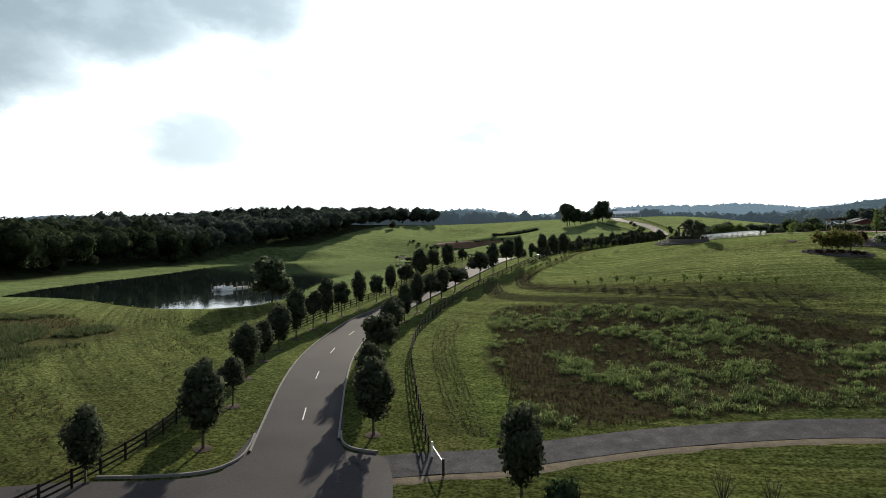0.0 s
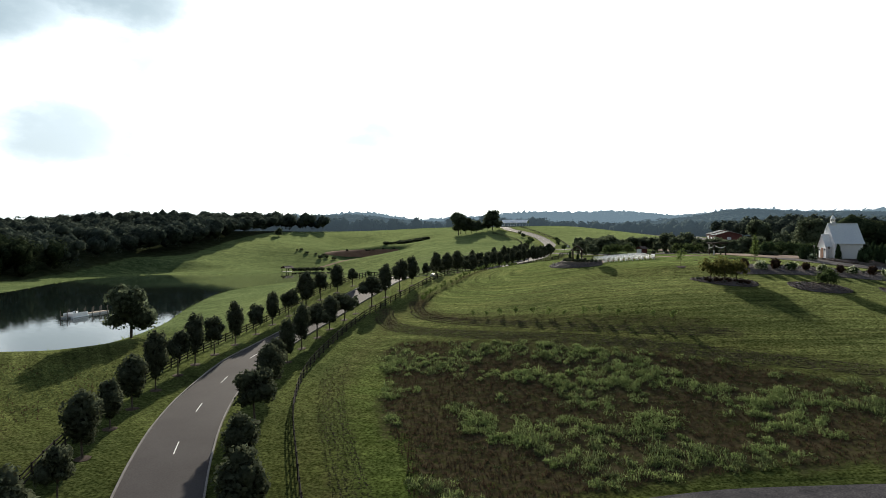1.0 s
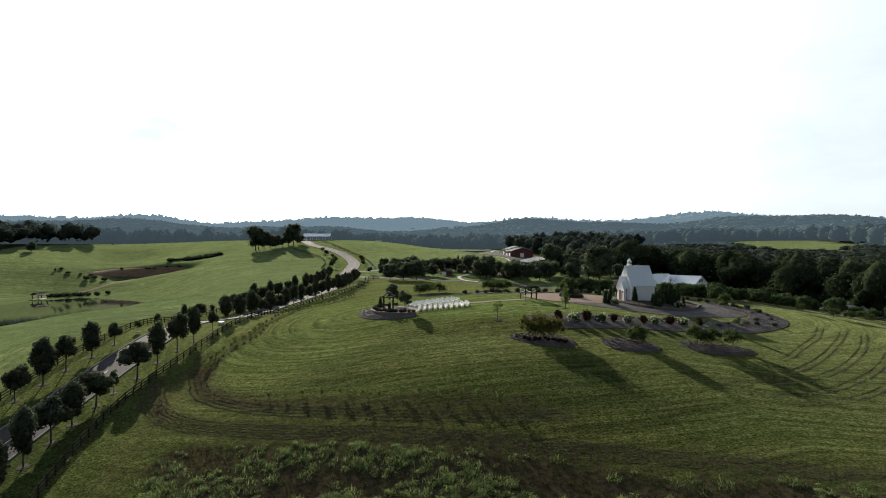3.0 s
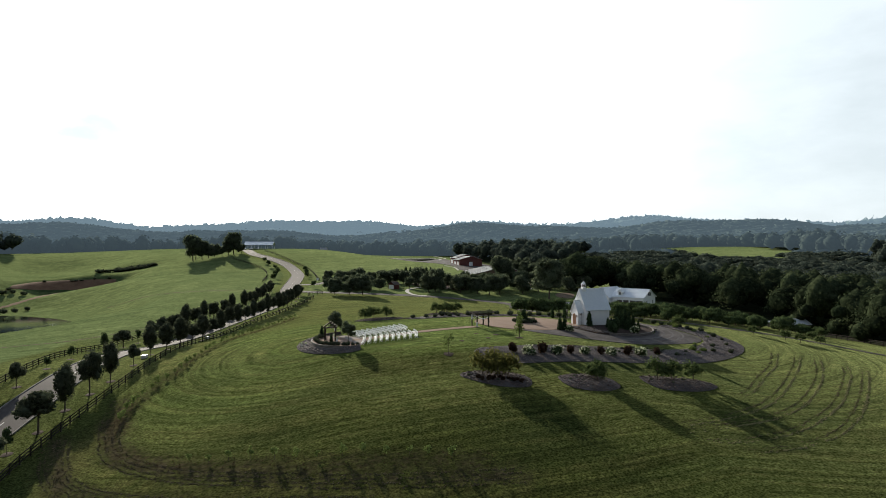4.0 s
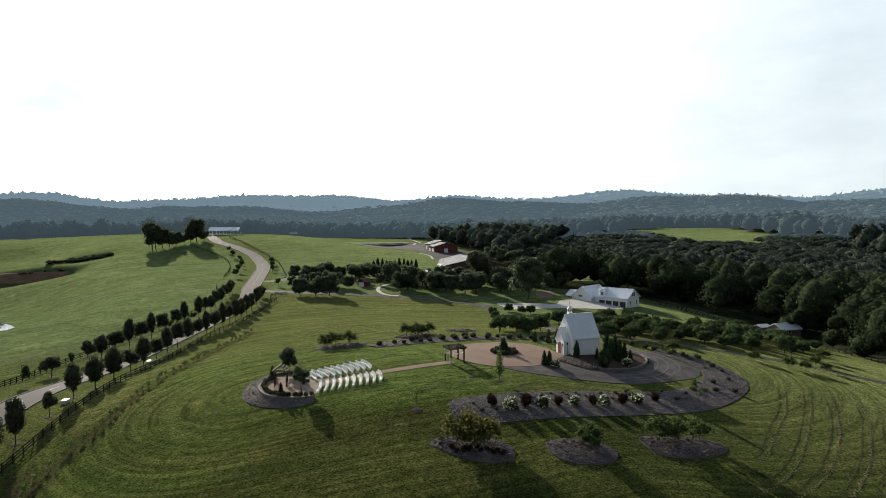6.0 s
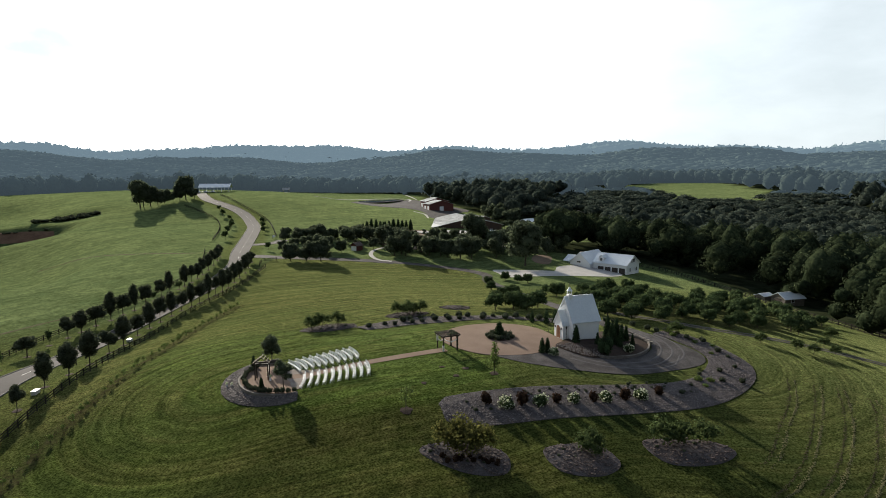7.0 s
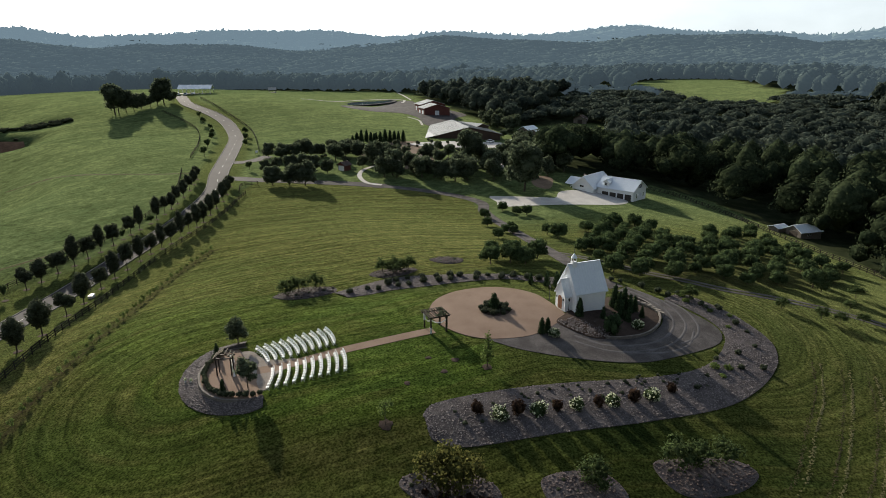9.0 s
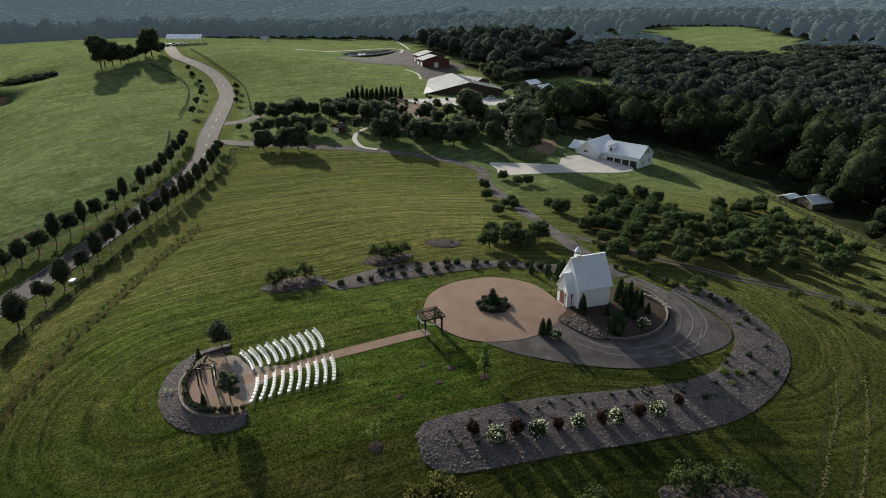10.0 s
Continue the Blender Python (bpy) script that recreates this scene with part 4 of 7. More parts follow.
# place, height, width of crown, habit: upright, round or thin
STREET = """-5.9 51.5 6.7 3.6 u|-7.4 61.5 5.4 3.2 u|-7.7 73.9 5.9 4.8 r|-7.2 84 6.2 3.5 u|-7 91 5.2 3 u|-6.2 98.7 6.4 2.7 u|-4.5 105.9 7.2 2.7 u|-2.3 111.8 5.8 4.7 r|-0.3 116.6 6 3.5 u|2.3 122.5 5 4.9 r|4.5 126.8 3.8 1.4 t
7.9 132.4 6.2 5.6 r|11.3 139.5 7.2 3.1 u|14.9 145 7.1 4.1 r|18.3 150 7 2.9 u|22.9 158.4 4.1 2.5 r|26.9 167 6.2 2.8 u|30.8 172.1 6 3.4 u|34.6 177.6 6.8 3.8 u|39 187 4.9 3.6 r|42.5 193 6.7 3.5 u|46.6 200.7 5 3.5 r|50 205.6 6.5 3 u
53.2 209.3 6.7 3.4 r|56.6 213 6.5 2.7 u|59.7 216.3 5.2 3.4 r|62.6 218 6.6 2.4 u|65.4 220.4 5.9 3.4 r|68.5 223.3 7.4 2.4 u|71.3 226.4 5.8 2.9 r|74.3 230 6.8 2.9 u|77 233.6 6.2 3.2 u|80.8 240 6.4 3.1 u|84.4 246.3 5.8 2.8 u|88.4 252.7 6.4 2.9 u
92 260 5.6 3 u|96 269 4.2 3.5 r|-18.8 47.9 7.1 3.7 u|-19.7 57.4 4.9 2.9 r|-21.3 66.4 6.2 3.4 u|-21.6 74.1 5.1 2.6 u|-21.6 81 6.2 3.3 u|-21.2 88.6 7.5 3.1 u|-20.2 95.4 6.2 3.3 r|-19.1 100.6 7.5 3 u|-17.5 106.3 6 3.4 r
-15.4 112.6 7.2 2.7 u|-13 119.6 5.3 3.2 r|-10.8 126.2 6.3 2.5 u|-8.2 132 5.4 3.5 r|-5.2 137.4 7.5 4 u|-2.4 142.6 6.2 4 r|1.2 148.4 6.5 3.5 u|4.8 155.5 4.3 2.9 r|9.2 165.9 2.4 1.3 t|13.4 174.8 3 1.5 t|20.5 189.5 5 1.8 t|25.4 200.6 4.7 4.8 r
29.8 209 3.9 1.5 t|33.8 213.4 5.2 3.7 r|36.8 216.4 5.5 3.5 u|40.4 220 5.4 4.6 r|44 222.4 7.6 3 u|47.3 225.6 5.8 4.4 r|50.4 228 7.4 2.6 u|53.8 231 6 4 r|56.6 234.4 2.9 1.6 t|59 237 5.5 3.8 r|61.8 240 7 2.5 u|65.4 243.6 2.6 2.4 t|67.6 246.6 7 2.8 u
70.6 250.2 5.9 2.9 r|73.6 255 5.2 3.3 u|76.4 259.6 5.8 3 r|80 266 5.8 3 u|83.6 273 5.6 3 r|87 280 5.4 3 u|90 287 5 3 r"""
for row_ in STREET.replace("\n", "|").split("|"):
    x, y, tall_, crown_, habit = row_.split()
    x, y, tall_, crown_ = float(x), float(y), float(tall_), float(crown_)
    if habit == "u":
        kind_, high_, broad_, label_ = AVENUE[rng.randrange(4)], 6.4, 3.1, AV_LABEL
    elif habit == "r":
        kind_, high_, broad_, label_ = AVENUE[4 + rng.randrange(2)], 5.9, 4.2, ROUND_LABEL
    else:
        kind_, high_, broad_, label_ = SAPLING[rng.randrange(2)], 2.9, 2.1, THIN_LABEL
    plant("street_tree", kind_, x, y, rng.uniform(0, 360), crown_ / broad_, label_, "tree", "trees along the drive", tall=tall_ / high_)
    ring_ = new("mulch_ring", blob("mulch_ring", [(x + 0.75 * math.cos(a) * rng.uniform(0.8, 1.1), y + 0.75 * math.sin(a)) for a in np.arange(9) * math.pi * 2 / 9], MULCH, 0.03, 2, 0.06))
    tagged(ring_, "mulched ring round a street tree", "mulch ring", "mulch rings under street trees")
for x, y in ((125.4, 404.3), (124.8, 389.8), (122.0, 376.8), (117.4, 362.0), (109.6, 342.1), (103.4, 325.3), (128, 420), (135.6, 368.7), (131.0, 354.7), (125.7, 339.9), (110.0, 290)):
    plant("street_tree", SAPLING[0], x, y, rng.uniform(0, 360), rng.uniform(1.2, 1.6), "young green street tree beside the far drive", "tree", "young trees along the far drive")

for x, y, g in ((91.8, 455.5, 1.02), (94.2, 458.5, 0.8), (98.2, 459.3, 0.78), (102.4, 459, 0.7), (107, 462, 0.66), (112.5, 465, 0.5), (117.0, 466.5, 0.72), (120.6, 466.0, 0.98), (126.5, 469, 0.5)):
    if g > 0.75:
        plant("tree", BIGTREE[rng.randrange(3)], x, y, rng.uniform(0, 360), g, "tall dark broadleaf tree in a field clump", "tree", "field clump", 0.6)
    else:
        plant("tree", GARDEN[rng.randrange(3)], x, y, rng.uniform(0, 360), 1.75 * g, "lower broadleaf tree, leafy to the ground, in a field clump", "tree", "field clump", 0.3, 2.0 * g)
for x, y, g in ((108.6, 263.4, 1.0), (113.5, 260.2, 1.05), (118.0, 257.4, 1.1), (113.9, 284.5, 0.6), (122.5, 280, 0.85), (125.7, 278.6, 0.95), (129.5, 276, 0.9), (132.5, 270, 0.8), (118, 283, 0.75), (125.6, 311, 0.9),
                (130.2, 305.5, 1.0), (133.8, 303, 0.9), (138.5, 306, 1.05), (141, 303.6, 1.0), (145, 303, 0.85), (127.5, 302, 0.8)):
    plant("tree", GARDEN[rng.randrange(3)], x, y, rng.uniform(0, 360), g * rng.uniform(0.92, 1.05), "rounded dark green tree in a grove", "tree", "grove by the junction")
for x, y, g in ((153, 308, 0.8), (145.8, 290, 1.0), (156.2, 301, 0.95), (159.1, 296, 0.9), (159.5, 286, 0.8), (158.3, 277, 1.1), (147.3, 253.5, 1.15), (151, 251, 1.0), (162.9, 273, 1.15), (174, 281, 0.7), (161.4, 259, 0.9),
                (160.2, 250.5, 1.0), (181.4, 272, 0.8), (162.9, 239.5, 1.0), (188.7, 270, 0.8), (165.4, 234.5, 1.2), (168.9, 232, 1.2), (187.6, 241.6, 1.15), (178.1, 228, 1.05), (172, 240, 1.2), (223, 254, 1.1),
                (216, 262, 1.0), (207, 236, 1.1), (199.7, 222.7, 1.0), (193, 232, 1.1), (202, 246, 1.1), (212, 246, 1.2), (176, 259, 0.8), (196, 258, 0.9), (228, 268, 1.1)):
    plant("tree", GARDEN[rng.randrange(3)], x, y, rng.uniform(0, 360), g * rng.uniform(0.95, 1.1), "large rounded garden tree in full leaf", "tree", "garden trees")
for x, y, g in ((153.2, 295.8, 0.9), (157.1, 290.8, 0.85), (153.8, 273.2, 1.25), (151.2, 254.3, 1.25), (158.7, 245.9, 1.05), (161.8, 242.6, 1.0), (182.4, 234.8, 1.2), (188.4, 229.8, 1.1), (211.2, 262.0, 0.8), (221.4, 242.7, 1.2), (222.4, 267.8, 0.8), (227.7, 262.0, 0.9), (183.0, 302.2, 0.6), (197.0, 288.8, 0.6), (218.9, 236.2, 1.1), (211.7, 225.6, 1.0), (147.6, 270.3, 0.7), (166.8, 287.1, 0.8), (178.1, 272.3, 0.8), (179.6, 248.1, 1.1), (188.9, 248.9, 1.0), (202.6, 241.6, 1.0), (258.5, 314.8, 0.6), (268.3, 320.4, 0.6), (260.2, 307.0, 0.6), (267.2, 310.3, 0.6), (254.9, 292.8, 1.0), (263.4, 297.7, 0.6), (275.5, 330.9, 1.2), (281.9, 332.4, 1.2), (244.3, 275.7, 1.0), (236.1, 276.5, 1.1), (274.8, 338.9, 1.2), (276.7, 348.1, 1.2), (278.9, 356.0, 1.2), (257.2, 285.2, 1.0), (268.0, 291.3, 0.6), (237.0, 271.9, 1.0), (275.0, 293.1, 0.6), (285.6, 347.4, 1.3), (296.7, 352.5, 1.3)):
    plant("tree", GARDEN[rng.randrange(3)], x, y, rng.uniform(0, 360), g * rng.uniform(0.95, 1.15), "full dark green tree between the yard and the road", "tree", "garden trees")
plant("tree", BIGTREE[0], 183.2, 247.9, 10, 0.86, "tall grey-green garden tree towering over the others", "tree")
plant("tree", BIGTREE[1], 176.4, 210.2, 40, 0.98, "broad spreading shade tree beside the concrete drive", "tree")
plant("tree", GARDEN[1], -32.5, 117, 40, 1.25, "broad round tree on the pond bank", "tree")
plant("tree", GARDEN[2], -41.2, 505, 10, 0.9, "lone round tree in the pasture", "tree")
plant("tree", AVENUE[1], 5.0, 39.5, 80, 1.05, "upright dark green tree beside the gravel lane", "tree")

for x, y in ((-24.2, 41.4), (-29.5, 37.6)):
    plant("tree", AVENUE[0], x, y, 30, 0.86, "upright dark green tree outside the fence", "tree")

cx, sx = math.cos(0.5), math.sin(0.5)
for i in range(-14, 15):
    for j in range(-14, 15):
        x, y = 162 + (i * 4.8) * cx - (j * 5.0) * sx, 140 + (i * 4.8) * sx + (j * 5.0) * cx
        x, y = x + rng.uniform(-1.2, 1.2), y + rng.uniform(-1.2, 1.2)
        if rng.random() > 0.12 and inside(np.array([x]), np.array([y]), ORCHARD_LAND)[0]:
            plant("fruit_tree", ORCHARD[rng.randrange(3)], x, y, rng.uniform(0, 360), rng.uniform(0.62, 1.12), "low spreading fruit tree in full leaf", "tree", "orchard trees")
for x, y, g in ((154.7, 196.5, 0.8), (153.9, 189.6, 0.75), (157, 188.5, 0.8), (143.3, 166.4, 0.8), (142.3, 161.7, 1.1), (135.8, 174.1, 0.6), (139.9, 176.3, 0.6), (129.2, 169.0, 0.7), (144.1, 192.2, 0.8),
             (137.7, 183.3, 0.7), (137.0, 172, 0.6), (110.5, 149.8, 1.05), (114.8, 148.6, 1.1), (116.6, 146.2, 1.0), (122.2, 148.4, 1.1), (118.5, 152.5, 1.0), (114, 153.5, 1.0), (128.2, 137.4, 0.5), (139.6, 147.9, 0.9), (155.7, 164.8, 0.8)):
    plant("fruit_tree", ORCHARD[rng.randrange(3)], x, y, rng.uniform(0, 360), g, "small fruit tree beside the gravel lane", "tree", "trees by the lane")
for line, gap in ((spline([(47.5, 87.5), (42.9, 91.2), (38.6, 93.9), (33, 97.8), (27, 102.4), (23, 106.5)], 2.6), 1), (spline([(17.5, 127.6), (22, 137.8), (28.9, 147.2), (38.7, 161.3), (48, 174), (58, 190), (71, 204.5)], 2.3), 1)):
    for x, y in line:
        plant("sapling", TWIG[rng.randrange(3)], x + rng.uniform(-0.3, 0.3), y + rng.uniform(-0.3, 0.3), rng.uniform(0, 360), rng.uniform(0.85, 1.4), "small thin sapling in a mulched row", "sapling", "saplings on the slope")


# ---- woods ----
def woods(name, r0, r1, spacing, grow, az0, az1, lobes, quads, seed, mat, label, tall=(11.0, 18.0)):
    """One mesh of many crowns, each of several rounded lobes under a skin of leaf clusters; spacing widens with the distance past r0 by grow."""
    rg = np.random.default_rng(seed)
    pts = []
    r = r0
    while r < r1:
        gap = spacing * (1 + grow * (r / r0 - 1))
        n = max(1, int(r * radians(az1 - az0) / gap))
        a = radians(az0) + (np.arange(n) + rg.random(n)) / n * radians(az1 - az0)
        rr = r + gap * (rg.random(n) - 0.5) * 1.4
        x, y = 15 + rr * np.sin(a), 20 + rr * np.cos(a)
        pts.append(np.stack([x, y, np.full(n, gap)], 1)[wooded(x, y)])
        r += gap * 0.8
    p = np.concatenate(pts)
    z = ground(p[:, 0], p[:, 1])
    n = len(p)
    high = tall[0] + (tall[1] - tall[0]) * rg.random(n) * (0.6 + 0.4 * np.sin(p[:, 0] / 31) * np.cos(p[:, 1] / 27))
    toward = (p[:, 0] - FIELD[0]) * 0.85 + (p[:, 1] - FIELD[1]) * 0.53
    aside = (p[:, 0] - FIELD[0]) * -0.53 + (p[:, 1] - FIELD[1]) * 0.85
    high = high * np.where((toward < -40) & (toward > -260) & (np.abs(aside) < 105), 0.55 - 0.2 * ease(-200, -90, toward), 1.0)   # lower growth below the field
    reach = p[:, 2] * (0.44 + 0.24 * rg.random(n))
    ico = bmesh.new()
    bmesh.ops.create_icosphere(ico, subdivisions=1, radius=1.0)
    ico.verts.index_update()
    iv = np.array([v.co[:] for v in ico.verts])
    jf = np.array([[v.index for v in f.verts] for f in ico.faces])
    ico.free()
    cs, axs = [], []
    for k in range(lobes):
        ang = 2.4 * k + rg.random(n) * 1.5
        off = reach * (0.0 if k == 0 else 0.66) * (0.6 + 0.6 * rg.random(n))
        lift = (0.58 if lobes > 3 else 0.46) if k == 0 else 0.12 + 0.72 * ((k * 0.382) % 1.0 * 0.7 + 0.3 * rg.random(n))      # boughs from near the ground to the top
        cs.append(np.stack([p[:, 0] + off * np.cos(ang), p[:, 1] + off * np.sin(ang), z + high * lift], 1))
        wide_ = reach * ((1.95 if lobes == 1 else 0.78) if k == 0 else 0.38 + 0.2 * rg.random(n))
        axs.append(np.stack([wide_, wide_, high * (0.36 if lobes > 3 else 0.5) if k == 0 else np.minimum(wide_ * 0.9, high * 0.26)], 1))
    c, ax = np.concatenate(cs), np.concatenate(axs)
    m = len(c)
    grain = 0.84 + 0.14 * rg.random((m, len(iv), 1))
    solid = n * max(1, lobes // 2)                      # the inner boughs have a closed heart
    v1 = (c[:solid, None] + iv[None] * ax[:solid, None] * grain[:solid]).reshape(-1, 3)
    f1 = (jf[None] + (np.arange(solid) * len(iv))[:, None, None]).reshape(-1, 3)
    d = rg.normal(size=(m, quads, 3))
    d[..., 2] = np.abs(d[..., 2]) * 1.1 - 0.35
    d /= np.linalg.norm(d, axis=2)[..., None]
    q = c[:, None] + d * ax[:, None] * (0.84 + 0.16 * rg.random((m, quads, 1)))
    nr = d + rg.normal(size=d.shape) * 0.22
    nr /= np.linalg.norm(nr, axis=2)[..., None]
    a1 = np.cross(nr, rg.normal(size=d.shape))
    a1 /= np.linalg.norm(a1, axis=2)[..., None]
    b1 = np.cross(nr, a1)
    s = (ax[:, :1, None] * ((1.75 if lobes > 1 else 0.8) / math.sqrt(quads))) * (0.5 + 0.7 * rg.random((m, quads, 1)))
    v2 = np.stack([q - a1 * s * 0.6, q - b1 * s * 0.4, q + a1 * s * 0.6, q + b1 * s * 0.4 + nr * s * 0.15], 2).reshape(-1, 3)
    f2 = np.arange(len(v2)).reshape(-1, 4) + len(v1)
    me = mesh_of(name, np.concatenate([v1, v2]), [*f1.tolist(), *f2.tolist()], mat)
    # the light on a leaf follows the whole crown as much as its bough
    heart = np.tile(np.stack([p[:, 0], p[:, 1], z + high * 0.5], 1), (lobes, 1))
    girth = np.tile(np.stack([reach, reach, high * 0.5], 1), (lobes, 1))
    whole_ = (q - heart[:, None]) / girth[:, None]
    whole_ /= np.linalg.norm(whole_, axis=2)[..., None] + 1e-6
    leafy = d * 0.42 + whole_ * 0.5 + rg.normal(size=d.shape) * 0.2
    leafy /= np.linalg.norm(leafy, axis=2)[..., None]
    round_normals(me, np.concatenate([np.broadcast_to(iv, (solid, len(iv), 3)).reshape(-1, 3), np.repeat(leafy.reshape(-1, 3), 4, 0)]))
    return tagged(new(name, me), label, "woods", kind="stuff")


woods("woodland", 120, 330, 12.4, 0, -58, 86, 10, 80, 1, LEAF_WOOD, "dense dark green broadleaf woodland edge", (16.0, 25.0))
woods("woodland", 330, 580, 11.6, 0.2, -46, 84, 6, 32, 2, LEAF_HAZED, "dense green broadleaf woodland on rolling hills", (14.0, 22.0))
# these crowns glow bluish to stand for the haze in front of them
for ridges in (woods("backdrop", 580, 1000, 15.5, 0.5, -46, 82, 3, 18, 3, HILL_GLOW, "wooded hills beyond the farm, thin haze painted on as a bluish glow", (14.0, 22.0)),
               woods("backdrop", 990, 2100, 18.0, 0.5, -44, 82, 1, 6, 4, RIDGE_GLOW, "distant wooded ridges with summer haze painted on as a bluish glow", (12.0, 17.0)),
               woods("backdrop", 2080, 3700, 34.0, 0.6, -44, 82, 1, 2, 5, FAR_RIDGE_GLOW, "farthest wooded ridges with summer haze painted on as a strong bluish glow", (12.0, 18.0))):
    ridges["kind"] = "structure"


# ---- fences ----
def fence(line, label, rails=3, tall=1.35):
    x0, y0 = line[0]
    ob = thing("fence", pose(x0, y0, ground_at(x0, y0)), label, "fence")
    z = ground(line[:, 0], line[:, 1])
    o = Vector((x0, y0, ground_at(x0, y0)))
    post = bpy.data.meshes.new("post")
    bm = box(-0.07, 0.07, -0.07, 0.07, -0.3, tall, 0.01)
    bm.to_mesh(post)
    bm.free()
    post.materials.append(FENCE)
    board = bpy.data.meshes.new("rail")
    bm = box(0, 1, -0.022, 0.022, -0.075, 0.075)
    bm.to_mesh(board)
    bm.free()
    board.materials.append(FENCE)
    for i in range(len(line)):
        p = Vector((*line[i], z[i])) - o
        if i + 1 < len(line):
            way = Vector((*line[i + 1], z[i + 1])) - o - p
            turn = math.degrees(math.atan2(way.y, way.x))
            rise = math.degrees(math.atan2(way.z, way.xy.length))
            for k in range(rails):
                up = tall * (0.88 - k * 0.62 / (rails - 1))
                child("rail", board, ob, "", pose(p.x, p.y, p.z + up, 0, -rise, turn) @ Matrix.Diagonal((way.length, 1, 1, 1)))
        child("post", post, ob, "", pose(p.x, p.y, p.z, 0, 0, turn))
    return ob


half = len(FENCE_E) // 2
fence(FENCE_E[:half + 1], "dark wooden three-board fence along the drive")
fence(FENCE_E[half:], "dark wooden three-board fence along the drive")
half = len(FENCE_W) // 2
fence(FENCE_W[:half + 1], "dark wooden three-board fence beside the tree row")
fence(FENCE_W[half:], "dark wooden three-board fence beside the tree row")
fence(FENCE_FAR, "dark wooden three-board fence before the woods")
fence(spline([(143.4, 471), (143.6, 428.8), (143.2, 390.7), (139.5, 366.8), (126.5, 324.6)], 2.6), "brown wooden pasture fence beside the far drive")
fence(spline([(114.8, 445.2), (118.2, 422.8), (119.7, 399.4), (116, 377.9), (107, 348.3), (98, 325.7)], 2.6), "brown wooden pasture fence beside the far drive")
fence(spline([(95.5, 259), (99.5, 267.5), (104.5, 266.2)], 2.2), "short dark wooden fence return by the road")

# ---- scattered trees and shrubs below the orchard ----
for x, y, g in ((142.0, 107.0, 0.6), (144.8, 101.4, 0.65), (146.4, 99, 0.6), (151.3, 97.2, 0.55), (155.4, 101, 0.6), (128.9, 139.6, 0.45), (129.0, 117.0, 0.75), (160, 108, 0.7), (166, 104, 0.75)):
    plant("fruit_tree", ORNAMENT[rng.randrange(3)], x, y, rng.uniform(0, 360), g, "small windblown tree below the orchard", "tree", "scattered trees below the orchard")


# ---- buildings ----
def gable_wall(ob, x0, x1, half, z0, eave, ridge, mat, m=None, name="wall", label=""):
    bm = bmesh.new()
    ring = [(-half, z0), (half, z0), (half, eave), (0, ridge), (-half, eave)]
    lo, hi = [[bm.verts.new((x, y, z)) for y, z in ring] for x in (x0, x1)]
    bm.faces.new(lo[::-1])
    bm.faces.new(hi)
    for i in range(5):
        bm.faces.new((lo[i], lo[(i + 1) % 5], hi[(i + 1) % 5], hi[i]))
    bmesh.ops.recalc_face_normals(bm, faces=bm.faces[:])
    if m is not None:
        bmesh.ops.transform(bm, matrix=m, verts=bm.verts[:])
    return part(name, bm, mat, ob, label)


def gable_roof(ob, x0, x1, half, eave, ridge, over, mat, m=None, seam=0.5, thick=0.12):
    """Two roof slabs with raised seams and a ridge cap."""
    slope = (ridge - eave) / half
    n = Vector((0, slope, 1)).normalized()
    for side in (-1, 1):
        bm = bmesh.new()
        y1, z1 = half + over, eave - over * slope
        a = [(x0 - over, 0, ridge), (x1 + over, 0, ridge), (x1 + over, side * y1, z1), (x0 - over, side * y1, z1)]
        lo = [bm.verts.new((x, y, z + 0.01)) for x, y, z in a]
        hi = [bm.verts.new((x, y, z + thick)) for x, y, z in a]
        bm.faces.new(lo)
        bm.faces.new(hi[::-1])
        for i in range(4):
            bm.faces.new((lo[i], hi[i], hi[(i + 1) % 4], lo[(i + 1) % 4]))
        bmesh.ops.recalc_face_normals(bm, faces=bm.faces[:])
        if m is not None:
            bmesh.ops.transform(bm, matrix=m, verts=bm.verts[:])
        slab = part("roof", bm, mat, ob)
        if seam:
            k = int((x1 - x0 + 2 * over) / seam)
            strip = bar((0, 0, ridge + thick + 0.02), (0, side * y1, z1 + thick + 0.02), 0.04, 0.05)
            if m is not None:
                bmesh.ops.transform(strip, matrix=m, verts=strip.verts[:])
            line = part("seam", strip, mat, slab)
            way = (m.to_3x3() if m is not None else Matrix.Identity(3)) @ Vector((1, 0, 0))
            for i in range(k + 1):
                at = x0 - over + 0.03 + (x1 - x0 + 2 * over - 0.06) * i / k
                (line if i == 0 else child("seam", line.data, slab)).location = way * at
    cap = box(x0 - over, x1 + over, -0.14, 0.14, ridge + thick - 0.03, ridge + thick + 0.05, 0.0, m)
    part("ridge_cap", cap, mat, ob)


